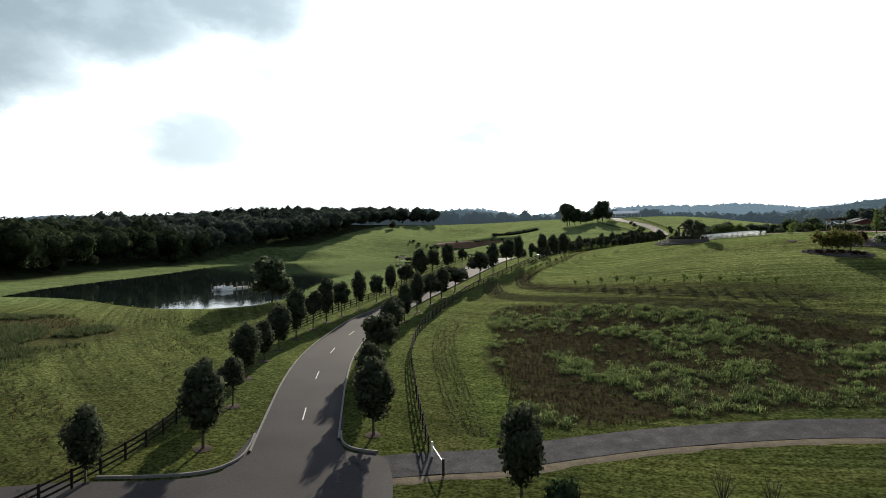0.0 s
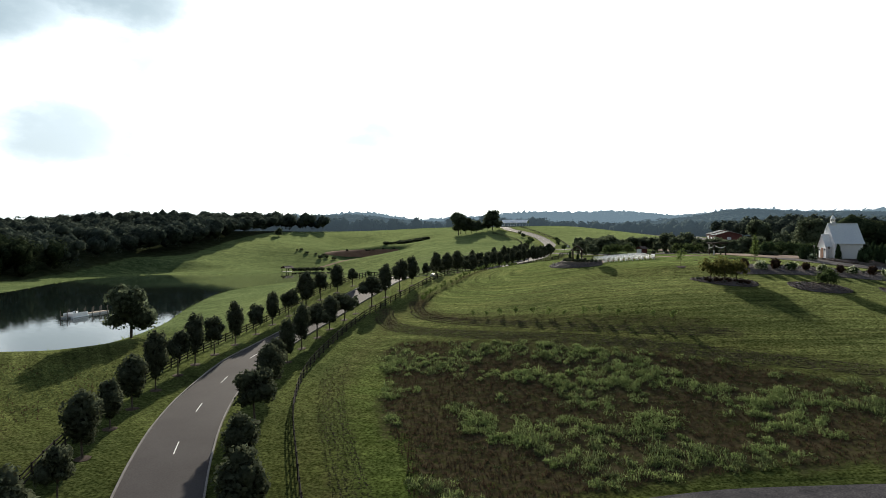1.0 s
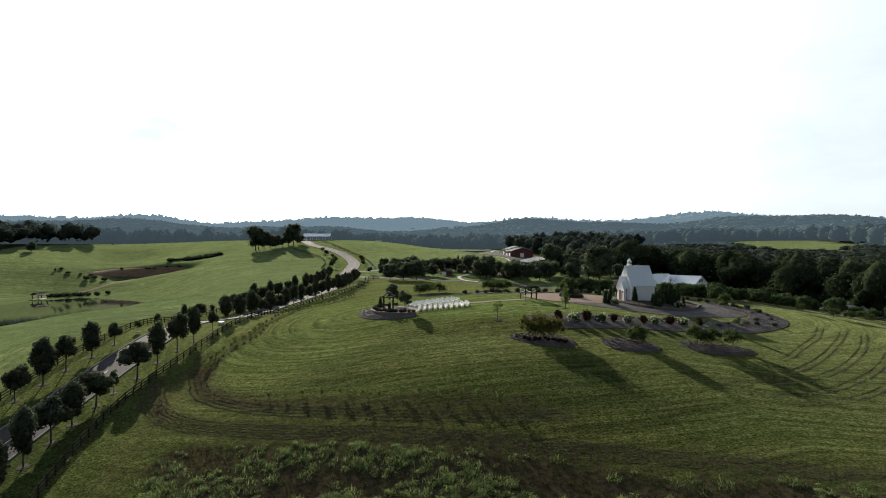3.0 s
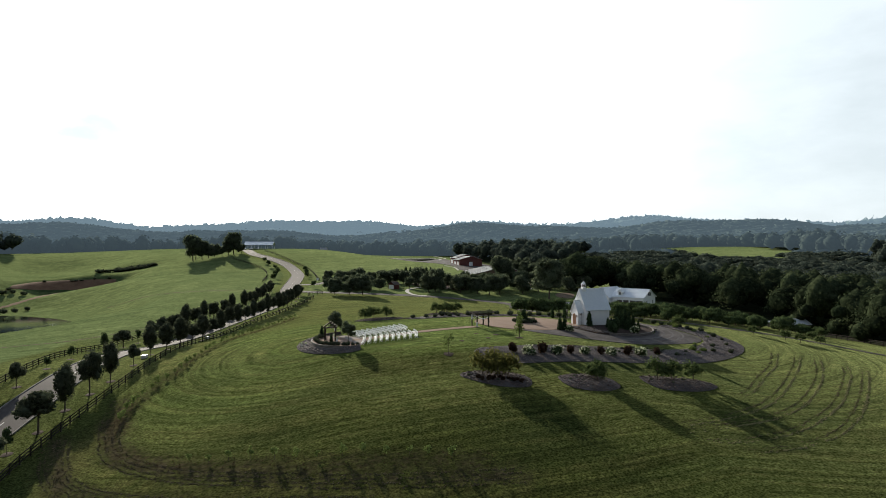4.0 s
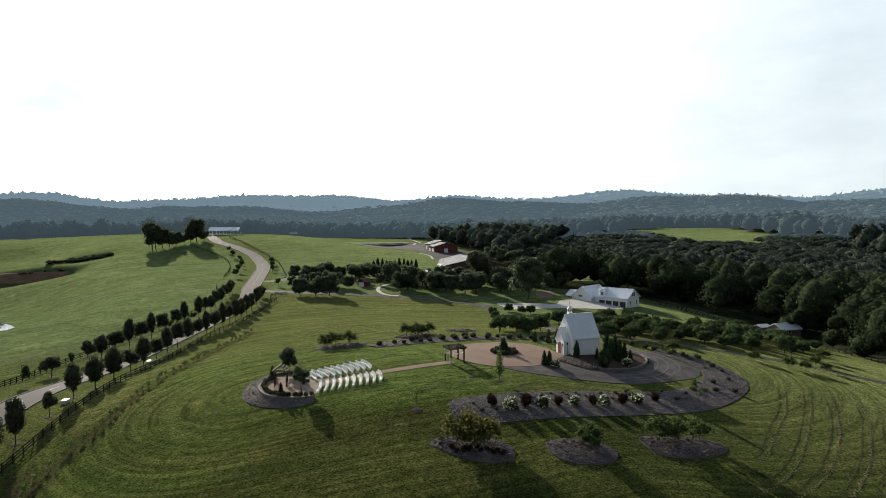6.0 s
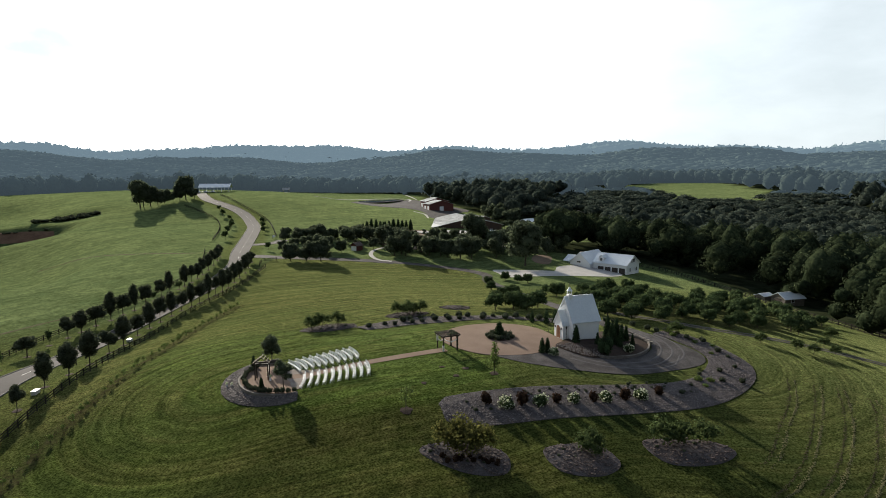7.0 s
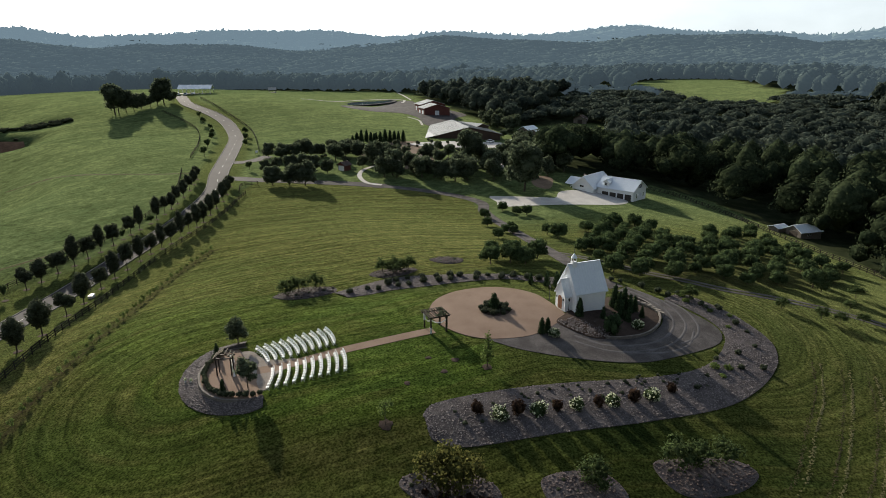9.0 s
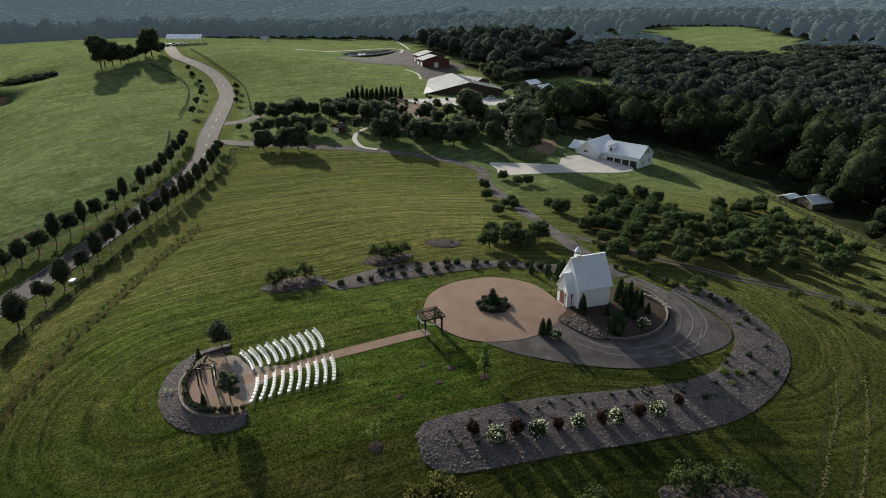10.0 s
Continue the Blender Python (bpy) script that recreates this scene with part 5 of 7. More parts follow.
def window(ob, m, w, h, frame_mat=WHITE, bars=1, pane_mat=DARK_GLASS):
    """A window in the plane y = 0 of m, that looks towards -y."""
    win = child("window", None, ob, "", m)
    bm = bmesh.new()
    box_into(bm, -w / 2 - 0.07, -w / 2, -0.06, 0.03, -0.07, h + 0.07)
    box_into(bm, w / 2, w / 2 + 0.07, -0.06, 0.03, -0.07, h + 0.07)
    box_into(bm, -w / 2, w / 2, -0.06, 0.03, h, h + 0.07)
    box_into(bm, -w / 2, w / 2, -0.09, 0.03, -0.07, 0)
    for i in range(bars):
        x = -w / 2 + w * (i + 1) / (bars + 1)
        box_into(bm, x - 0.02, x + 0.02, -0.05, 0.02, 0, h)
    part("window_frame", bm, frame_mat, win)
    part("pane", box(-w / 2, w / 2, -0.025, 0.02, 0, h), pane_mat, win)
    return win


def chapel():
    ob = thing("chapel", pose(106.0, 124.9, 16.75, 0, 0, -14.8), "small white board chapel with steep metal roof and bell cupola", "chapel")
    gable_wall(ob, 0, 5.6, 2.65, -1.2, 3.5, 7.5, WHITE, label="white painted boards")
    # clapboard courses on the long sides
    for side in (-1, 1):
        bm = bmesh.new()
        for i in range(16):
            z = 0.1 + i * 0.21
            box_into(bm, 0.02, 5.58, side * 2.665 - 0.015, side * 2.665 + 0.015, z, z + 0.17)
        part("siding", bm, WHITE, ob)
    gable_roof(ob, 0, 5.6, 2.65, 3.5, 7.5, 0.28, METAL_ROOF, seam=0.45)
    gable_wall(ob, -1.3, 0.1, 1.45, -0.6, 2.75, 5.1, WHITE, name="porch", label="white gabled entrance porch")
    gable_roof(ob, -1.3, 0.3, 1.45, 2.75, 5.1, 0.2, METAL_ROOF, seam=0.4, thick=0.1)
    arch = [(-0.62, 0.02), (0.62, 0.02), (0.62, 1.75)] + [(0.62 * math.cos(a), 1.75 + 0.62 * math.sin(a)) for a in np.linspace(0.25, math.pi - 0.25, 8)] + [(-0.62, 1.75)]
    m = pose(-1.31, 0, 0, 90, 0, -90)
    door = part("door", prism(arch, 0.0, 0.07, m), DOOR_WOOD, ob, "arched stained wooden double door")
    part("door_gap", box(-1.40, -1.375, -0.012, 0.012, 0.05, 2.3), BLACK, door)
    outer = [(1.18 * x, 1.06 * y if y > 0.1 else 0) for x, y in arch]
    part("door_surround", prism(outer, -0.01, 0.05, m), WHITE, ob)
    for y in (-1.0, 1.0):
        part("wall_lantern", box(-1.48, -1.30, y - 0.07, y + 0.07, 1.75, 2.1, 0.02), BLACK, ob, "small black wall lantern")
    part("step", box(-2.1, -1.3, -1.0, 1.0, -0.4, 0.06, 0.02), CONCRETE, ob)
    # cupola
    cup = part("cupola", box(0.45, 1.25, -0.4, 0.4, 6.9, 7.95, 0.02), WHITE, ob, "white bell cupola with a small cross")
    bm = bmesh.new()
    for dx in (-0.28, 0.28):
        for dy in (-0.28, 0.28):
            box_into(bm, 0.85 + dx - 0.05, 0.85 + dx + 0.05, dy - 0.05, dy + 0.05, 7.9, 8.6)
    part("belfry_post", bm, WHITE, cup)
    bm = bmesh.new()
    bmesh.ops.create_cone(bm, cap_ends=True, segments=8, radius1=0.55, radius2=0.04, depth=0.75, matrix=Matrix.Translation((0.85, 0, 8.97)))
    part("spire", bm, METAL_ROOF, cup)
    bm = tube((0.85, 0, 9.3), (0.85, 0, 10.1), 0.03, 0.03, 6)
    box_into(bm, 0.83, 0.87, -0.22, 0.22, 9.75, 9.82)
    part("cross", bm, BLACK, cup)
    bm = bmesh.new()
    bmesh.ops.create_cone(bm, cap_ends=True, segments=12, radius1=0.2, radius2=0.1, depth=0.3, matrix=Matrix.Translation((0.85, 0, 8.3)))
    part("bell", bm, BLACK, cup)
    return ob


chapel()


def house():
    ob = thing("house", pose(198.2, 197.4, 11.0, 0, 0, -77.9), "long white house with metal roofs and four brown garage doors", "house")
    turn = pose(0, 0, 0, 0, 0, 90)
    garage = pose(0, 4.9, 0)
    gable_wall(ob, 0, 13.2, 4.9, -2.5, 3.5, 6.4, WHITE, garage, label="white painted siding")
    gable_roof(ob, 0, 13.2, 4.9, 3.5, 6.4, 0.45, METAL_ROOF, garage, 0.6)
    for i in range(4):
        x = 3.2 + i * 2.75
        d = part("garage_door", box(x - 1.1, x + 1.1, -0.07, 0.02, 0.0, 2.15), GARAGE_DOOR, ob, "brown panelled garage door")
        for k in range(4):
            part("door_panel", box(x - 1.04, x + 1.04, -0.10, -0.06, 0.06 + k * 0.52, 0.50 + k * 0.52, 0.015), GARAGE_DOOR, d)
    for y, z in ((3.9, 4.0), (4.9, 4.0), (5.9, 4.0), (2.6, 0.8), (7.6, 0.8)):
        window(ob, pose(13.22, y, z, 0, 0, 90), 0.75, 1.35)
    # dormer
    dm = pose(3.0, 1.2, 0) @ turn @ pose(0, 0, 0)
    gable_wall(ob, -0.6, 3.2, 0.95, 3.4, 5.3, 6.1, WHITE, dm, "dormer")
    gable_roof(ob, -0.6, 3.2, 0.95, 5.3, 6.1, 0.25, METAL_ROOF, dm, 0.5)
    window(ob, pose(3.0, 0.58, 4.1), 0.8, 1.0)
    # front wing
    wing = pose(-4.2, -2.2, 0) @ turn
    gable_wall(ob, 0, 13.5, 4.1, -2.0, 3.1, 6.6, WHITE, wing, "wing", "white gabled wing")
    gable_roof(ob, 0, 13.5, 4.1, 3.1, 6.6, 0.5, METAL_ROOF, wing, 0.6)
    window(ob, pose(-4.6, -2.22, 3.0), 1.5, 0.55)
    window(ob, pose(-0.08, 0.5, 0.9, 0, 0, 90), 0.9, 1.3)
    back = pose(-13.5, 6.0, 0)
    gable_wall(ob, 0, 6.5, 3.2, -2.0, 2.6, 4.4, WHITE, back, "back_wing", "low white back wing")
    gable_roof(ob, 0, 6.5, 3.2, 2.6, 4.4, 0.5, METAL_ROOF, back, 0.6)
    part("chimney", box(-6.6, -5.9, 2.2, 2.9, 4.0, 6.6, 0.03), BLOCK, ob, "dark stone chimney")
    return ob


house()


def barn(x, y, turn, length, half, eave, ridge, wall, roof, label, doors=2, base=None, over=0.5, lean=0.0):
    ob = thing("barn", pose(x, y, ground_at(x, y) if base is None else base, 0, 0, turn), label, "barn")
    gable_wall(ob, 0, length, half, -2.5, eave, ridge, wall)
    gable_roof(ob, 0, length, half, eave, ridge, over, roof, seam=1.0)
    for i in range(doors):
        yy = (i - (doors - 1) / 2) * half * 0.85
        d = part("door", box(-0.08, 0.02, yy - 1.4, yy + 1.4, 0, min(3.0, eave * 0.85)), WHITE if wall is RED_WALL else DARK_WOOD, ob, "tall sliding barn door")
        part("door_track", box(-0.12, -0.04, yy - 1.6, yy + 1.6, min(3.05, eave * 0.87), min(3.2, eave * 0.9)), BLACK, d)
    for i in range(int(length / 5)):
        window(ob, pose(3 + i * 5.0, -half - 0.01, 1.2), 1.1, 1.2)
        window(ob, pose(3 + i * 5.0, half + 0.01, 1.2, 0, 0, 180), 1.1, 1.2)
    if lean:
        bm = bmesh.new()
        s = [(-0.4, half + 0.05, eave - 0.1), (length + 0.4, half + 0.05, eave - 0.1), (length + 0.4, half + lean, eave - lean * 0.2), (-0.4, half + lean, eave - lean * 0.2)]
        lo, hi = [bm.verts.new(v) for v in s], [bm.verts.new((a, b, c + 0.12)) for a, b, c in s]
        bm.faces.new(lo[::-1])
        bm.faces.new(hi)
        for i in range(4):
            bm.faces.new((lo[i], lo[(i + 1) % 4], hi[(i + 1) % 4], hi[i]))
        part("lean_to_roof", bm, roof, ob)
        for i in range(int(length / 4) + 1):
            part("post", box(i * 4 - 0.12, i * 4 + 0.12, half + lean - 0.5, half + lean - 0.26, -2, eave - lean * 0.2 + 0.05), OLD_WOOD, ob)
    return ob


big = barn(234.5, 314.5, 66, 40, 17.0, 3.4, 7.2, BROWN_WALL, GREY_ROOF, "large brown riding barn with a wide pale metal roof", 1, 15.0, 0.9, 9.0)
barn(255.3, 329.3, 97, 25.2, 5.5, 3.6, 5.2, BROWN_WALL, GREY_ROOF, "long low brown stable with grey metal roof", 1, 16.3, 0.6)
gable_wall(big, -3.5, 0, 2.4, 0, 2.8, 3.9, BROWN_WALL, name="entrance_porch")
gable_roof(big, -3.5, 0, 2.4, 2.8, 3.9, 0.4, GREY_ROOF, seam=0.6)
for x, y, z in ((267.5, 389.5, 21.2), (274.5, 404.0, 22.4)):
    red = barn(x, y, 74, 13.2, 8.6, 4.6, 7.0, RED_WALL, GREY_ROOF, "dark red farm building with grey metal roof and white doors", 1, z)
    for at_ in (3.2, 9.6):
        door = part("door", box(at_ - 1.5, at_ + 1.5, 8.58, 8.68, 0, 3.2), WHITE, red, "tall white roll-up door")
        part("door_head", box(at_ - 1.7, at_ + 1.7, 8.6, 8.74, 3.2, 3.4), BROWN_WALL, door)
barn(279.9, 322.0, 12, 10, 3.2, 2.6, 4.2, OLD_WOOD, METAL_ROOF, "small farm shed with a white metal roof", 1)
barn(277.3, 310.0, 12, 10.5, 3.4, 2.6, 4.2, OLD_WOOD, METAL_ROOF, "small farm shed with a white metal roof", 1)
shed = barn(222.5, 142.3, -20, 7.5, 2.9, 2.4, 3.9, OLD_WOOD, METAL_ROOF, "old grey board shed with metal roof at the wood's edge", 1, 4.9, 0.4, 0)
for i in range(26):
    part("board", box(-0.03, 0.0, -2.85 + i * 0.22, -2.67 + i * 0.22, -0.3, 2.3 + 1.4 * (1 - abs(-2.76 + i * 0.22) / 2.9)), OLD_WOOD, shed)
barn(221.5, 147.8, -10, 4.5, 1.7, 1.7, 2.3, OLD_WOOD, METAL_ROOF, "low grey board lean shed", 0, 5.4, 0.3)
barn(338, 332, 35, 12, 4.0, 2.8, 4.6, OLD_WOOD, BROWN_WALL, "brown-roofed farmhouse in a woodland clearing", 1)
barn(139, 271.5, 20, 3.4, 1.7, 2.2, 3.2, RED_WALL, BROWN_WALL, "small red garden shed among shrubs", 1)
barn(163, 252, 60, 9, 3.6, 3.0, 5.4, BROWN_WALL, BROWN_WALL, "brown garden house behind trees", 1)


def pavilion(x, y, turn, length, half, eave, ridge, label, roof=METAL_ROOF, timber=WHITE):
    ob = thing("pavilion", pose(x, y, ground_at(x, y), 0, 0, turn), label, "pavilion")
    gable_roof(ob, 0, length, half, eave, ridge, 0.8, roof, seam=1.0)
    n = max(2, int(length / 4.5) + 1)
    for i in range(n):
        for s in (-1, 1):
            px = length * i / (n - 1)
            part("post", box(px - 0.14, px + 0.14, s * half - 0.14, s * half + 0.14, -1.0, eave), timber, ob)
    part("beam", box(0, length, -half - 0.1, -half + 0.1, eave - 0.35, eave), timber, ob)
    part("beam", box(0, length, half - 0.1, half + 0.1, eave - 0.35, eave), timber, ob)
    part("floor_slab", box(-0.5, length + 0.5, -half - 0.5, half + 0.5, -1.2, 0.12), CONCRETE, ob)
    return ob


pavilion(140.9, 508, -27, 20, 5.5, 3.4, 5.6, "long open pavilion with white metal roof on the hill")
pavilion(212, 534, -27, 4.5, 2.0, 2.3, 3.6, "small open shelter on the hill crest", GREY_ROOF, OLD_WOOD)
tagged(new("path", ribbon("path", spline([(203, 453), (226, 471), (260, 484), (292, 487), (298, 477), (287, 462)], 2.0), wide(0.9, 2, 0.12), CONCRETE)), "pale gravel rim round the farm pond", "path", kind="structure")
for way in ([(338, 551), (322, 515), (305, 478)], [(241.5, 384), (242, 373), (238, 364), (234, 357)]):
    tagged(new("path", ribbon("path", spline(way, 2.0), wide(0.7, 2, 0.1), CONCRETE)), "pale concrete kerb path by the farm yard", "path", kind="structure")


def vehicle(x, y, turn, label, tall=1.5, length=4.6):
    ob = thing("car", pose(x, y, ground_at(x, y), 0, 0, turn), label, "car")
    bm = box(-length / 2, length / 2, -0.9, 0.9, 0.35, 0.95, 0.12)
    part("body", bm, CAR_WHITE, ob)
    bm = bmesh.new()
    c = box_into(bm, -length * 0.36, length * 0.22, -0.82, 0.82, 0.9, tall)
    for v in c[4:]:
        v.co.x *= 0.8
        v.co.y *= 0.84
    part("cabin", bm, DARK_GLASS, ob)
    part("roof_panel", box(-length * 0.29, length * 0.18, -0.69, 0.69, tall - 0.02, tall + 0.04, 0.02), CAR_WHITE, ob)
    for sx_ in (-1, 1):
        for sy_ in (-1, 1):
            p = Vector((sx_ * length * 0.31, sy_ * 0.88, 0.33))
            w = part("wheel", tube(p - Vector((0, 0.1, 0)), p + Vector((0, 0.1, 0)), 0.33, 0.33, 12), BLACK, ob)
            part("rim", tube(p - Vector((0, 0.11, 0)), p + Vector((0, 0.11, 0)), 0.2, 0.2, 10), METAL_ROOF, w)
    return ob


tagged(new("pavement", blob("pavement", spline([(196, 313), (207, 313), (218, 311.5), (228, 306), (240, 303), (248, 298), (246, 288), (238, 284.5), (228, 286), (217, 291), (207.7, 294), (198, 303)], 2.0, True), CONCRETE, 0.06)), "pale paved yard before the barn", "yard", kind="structure")
vehicle(238.5, 302, 10, "white car parked before the barn")
vehicle(243.5, 290.5, 25, "white van parked before the barn", 2.1, 5.4)
vehicle(250.5, 300, 25, "dark-windowed white car parked before the barn")
vehicle(247, 295, 25, "white pickup parked before the barn", 1.8, 5.4)
for i in range(4):
    vehicle(132.5 + i * 4.2, 500 - i * 2.1, 60, "white car parked beside the pavilion")
tagged(new("pavement", blob("pavement", spline([(217, 425), (251, 440), (287, 470), (300, 470), (292, 446), (293, 420), (290, 388), (272, 376), (252, 350), (237, 356), (247, 381), (246, 398), (226, 405)], 3.0, True), GRAVEL, 0.08)), "grey gravel yard by the red barns", "yard", kind="structure")
pond = spline([(234, 455), (240, 468), (256, 477), (284, 483), (290, 475), (278, 462), (260, 452), (244, 449)], 2.0, True)
POND_Z = 25.2
tagged(new("water", mesh_of("water", np.c_[pond, np.full(len(pond), POND_Z)], [range(len(pond))], WATER)), "small dark farm pond", "pond", kind="structure")
ring_ = np.r_[pond, pond[:1]]
tagged(new("pond_bank", ribbon("pond_bank", ring_, [(-0.4, -0.3), (-0.1, 0.06), (0.9, 0.25), (1.8, 0.2), (5.5, -2.6)], GRAVEL, False, POND_Z)), "grey gravel bank round the farm pond", "bank", kind="structure")


# ---- the pond ----
def dock(x, y, turn, length, label):
    ob = thing("dock", pose(x, y, WATER_Z, 0, 0, turn), label, "dock")
    for i in range(int(length / 0.3)):
        part("plank", box(i * 0.3, i * 0.3 + 0.27, -0.9, 0.9, 0.38, 0.44), PALE_WOOD, ob)
    for i in range(int(length / 2.5) + 1):
        for s in (-0.85, 0.85):
            part("pile", tube((i * 2.5, s, -1.5), (i * 2.5, s, 1.7), 0.1, 0.1, 7), OLD_WOOD, ob)
    part("float", box(0, length, -0.8, -0.4, 0.0, 0.36, 0.05), WHITE, ob)
    part("float", box(0, length, 0.4, 0.8, 0.0, 0.36, 0.05), WHITE, ob)
    return ob


dock(-58, 156, 70, 13, "pale floating dock on the pond")


def boat(x, y, turn):
    ob = thing("pontoon_boat", pose(x, y, WATER_Z, 0, 0, turn), "white pontoon boat moored beside the dock", "boat")
    for s in (-0.9, 0.9):
        part("pontoon", tube((-2.6, s, 0.12), (2.8, s, 0.12), 0.3, 0.28, 10), METAL_ROOF, ob)
    part("deck", box(-2.6, 2.5, -1.2, 1.2, 0.4, 0.5, 0.02), WHITE, ob)
    for s in (-1, 1):
        part("side_rail", box(-2.5, 2.4, s * 1.17 - 0.03, s * 1.17 + 0.03, 0.5, 1.1), WHITE, ob)
    part("bench", box(-2.3, -1.5, -1.0, 1.0, 0.5, 0.95, 0.05), CLOTH, ob)
    part("console", box(0.2, 0.8, 0.2, 0.9, 0.5, 1.3, 0.05), WHITE, ob)


boat(-56.5, 158.5, 75)
pavilion(-27, 369, 40, 4.5, 2.0, 2.3, 3.2, "small dark boathouse on the far bank", BROWN_WALL, DARK_WOOD)


# ---- the ceremony terrace ----
TERRACE_Z = 15.93
RIM = spline([(58.2, 143.0), (56.6, 143.5), (55.0, 143.6), (53.4, 142.6), (51.8, 140.9), (50.5, 139.0), (49.8, 136.4), (49.7, 133.8), (50.5, 131.3), (52.0, 129.6), (53.7, 128.6), (55.4, 128.3)], 0.42)
EDGE = spline([(58.4, 142.8), (57.3, 139.4), (58.2, 137.0), (57.4, 134.4), (56.0, 132.6), (55.4, 128.5)], 0.5)
floor_o = np.concatenate([RIM, EDGE[::-1]])
bm = prism([tuple(p) for p in floor_o], TERRACE_Z - 1.8, TERRACE_Z)
me = bpy.data.meshes.new("terrace")
bm.to_mesh(me)
bm.free()
me.materials.append(PEA)
terrace = tagged(new("terrace", me), "tan gravel terrace behind a curved block wall", "terrace", kind="structure")
wall = thing("retaining_wall", pose(50, 136, TERRACE_Z), "curved tan block retaining wall round the terrace", "wall")
brick = bpy.data.meshes.new("block")
bm = box(-0.205, 0.205, -0.14, 0.14, 0, 0.19, 0.012)
bm.to_mesh(brick)
bm.free()
brick.materials.append(BLOCK)
for row in range(8):
    for i in range(len(RIM) - 1):
        p = RIM[i] if row % 2 == 0 else (RIM[i] + RIM[i + 1]) / 2
        z = TERRACE_Z + 0.12 - 0.2 * (row + 1)
        if z + 0.2 > ground_at(*p):
            t = RIM[i + 1] - RIM[i]
            child("block", brick, wall, "", pose(p[0] - 50, p[1] - 136, z - TERRACE_Z, 0, 0, math.degrees(math.atan2(t[1], t[0]))))


def loft(name, left, right, n, mat, up=0.05, heap=0.12, rise=0.0):
    """A bed between two smooth edges."""
    a, b = spline(left, 0.1), spline(right, 0.1)
    k = max(8, int(len(a) / 9))
    a, b = a[np.linspace(0, len(a) - 1, k).astype(int)], b[np.linspace(0, len(b) - 1, k).astype(int)]
    cols = []
    rg = np.random.default_rng(3)
    for j in range(-1, n + 2):
        f = min(max(j / n, 0), 1)
        p = a * (1 - f) + b * f
        z = ground(p[:, 0], p[:, 1]) + (up + rise * f * f + heap * 4 * f * (1 - f) + 0.03 * rg.random(k) if 0 <= j <= n else -0.15)
        cols.append(np.c_[p, z])
    w = n + 3
    verts = np.stack(cols, 1).reshape(-1, 3)
    i = (np.arange(k - 1)[:, None] * w + np.arange(w - 1)[None]).ravel()
    return mesh_of(name, verts, np.stack([i, i + 1, i + w + 1, i + w], 1), mat)


tagged(new("path", loft("path", [(101.8, 123.6), (101.4, 119.4), (102.2, 115.6), (105.6, 113.4), (109.6, 112.2), (113.9, 112.7), (117.4, 114.2), (119.6, 116.6), (120.6, 119.6), (120.4, 126)],
                        [(86.9, 122.4), (89.6, 117.4), (95.8, 111.6), (102.8, 107.5), (110.5, 105.9), (118.8, 105.2), (122.9, 107.2), (124.3, 111), (124.3, 117), (124, 122), (123.6, 126.5)], 8, GRAVEL, 0.045, 0.0)),
       "grey gravel drive looping round the chapel", "drive", kind="structure")
TYRE = material("packed_gravel", [(0.068, 0.064, 0.066), (0.135, 0.126, 0.124)], 1.6, 0.95, bump=0.01, fine=0.12, space="World")
for way in ([(99.5, 117.2), (101.6, 113.2), (105.6, 111.1), (110, 110.2), (114.6, 110.9), (118.6, 113), (121.2, 116.4), (122.2, 120.5), (122.2, 126)], [(98.2, 115.9), (101, 111.6), (105.4, 109.5), (110.2, 108.6), (115.2, 109.3), (119.8, 111.6), (122.8, 115.8), (123.8, 120.3), (123.4, 126)],
            [(113, 108), (117.5, 108.2), (121.4, 110.4), (124.2, 114.6), (124.8, 119)], [(103, 110.2), (108.6, 107.6), (114, 107.2), (118.8, 109.4)]):
    line = spline(way, 0.6)
    prof = [(-0.34, 0.03), (-0.08, 0.085), (0.08, 0.085), (0.34, 0.03)]
    tagged(new("tyre_track", ribbon("tyre_track", line, prof, TYRE)), "pale packed tyre track on the gravel drive", "track", "tyre tracks on the drive", kind="structure")
CRESCENT = ([(58.8, 144.6), (54.6, 145.6), (51.1, 144.3), (48.6, 141.3), (47.4, 137.2), (47.7, 133.2), (49.4, 129.6), (52.4, 127.0), (54.6, 126.6)],
            [(58.3, 143.3), (55.0, 143.9), (53.2, 142.9), (50.4, 139.2), (49.6, 136.4), (49.5, 133.7), (50.3, 131.1), (51.8, 129.4), (55.3, 128.1)])
LONG_BED = ([(69.4, 113.4), (71.8, 114.2), (78.8, 112.4), (88.6, 109), (99.6, 104.9), (108.3, 102.7), (114.5, 103.0), (120.5, 105), (123.6, 107.6), (125, 111.5), (125.2, 116), (125, 119.5)],
            [(68, 109.8), (69.5, 107.4), (73.1, 105.5), (81.8, 102.3), (92.2, 98.8), (104.8, 95.6), (114.2, 95.6), (122.3, 97.6), (127.3, 101), (129.8, 106), (131, 112), (130.3, 119.5)])
BACK_BED = ([(77.2, 152.6), (82.1, 153.0), (90.1, 152.8), (98.2, 148.9), (107.3, 143.6), (112.5, 138.5), (117, 136)],
            [(78.0, 149.0), (81.5, 147.8), (85.4, 147.3), (92.5, 145), (98.5, 143.4), (106.8, 140.2), (112.5, 133.5)])
LOFTS = []
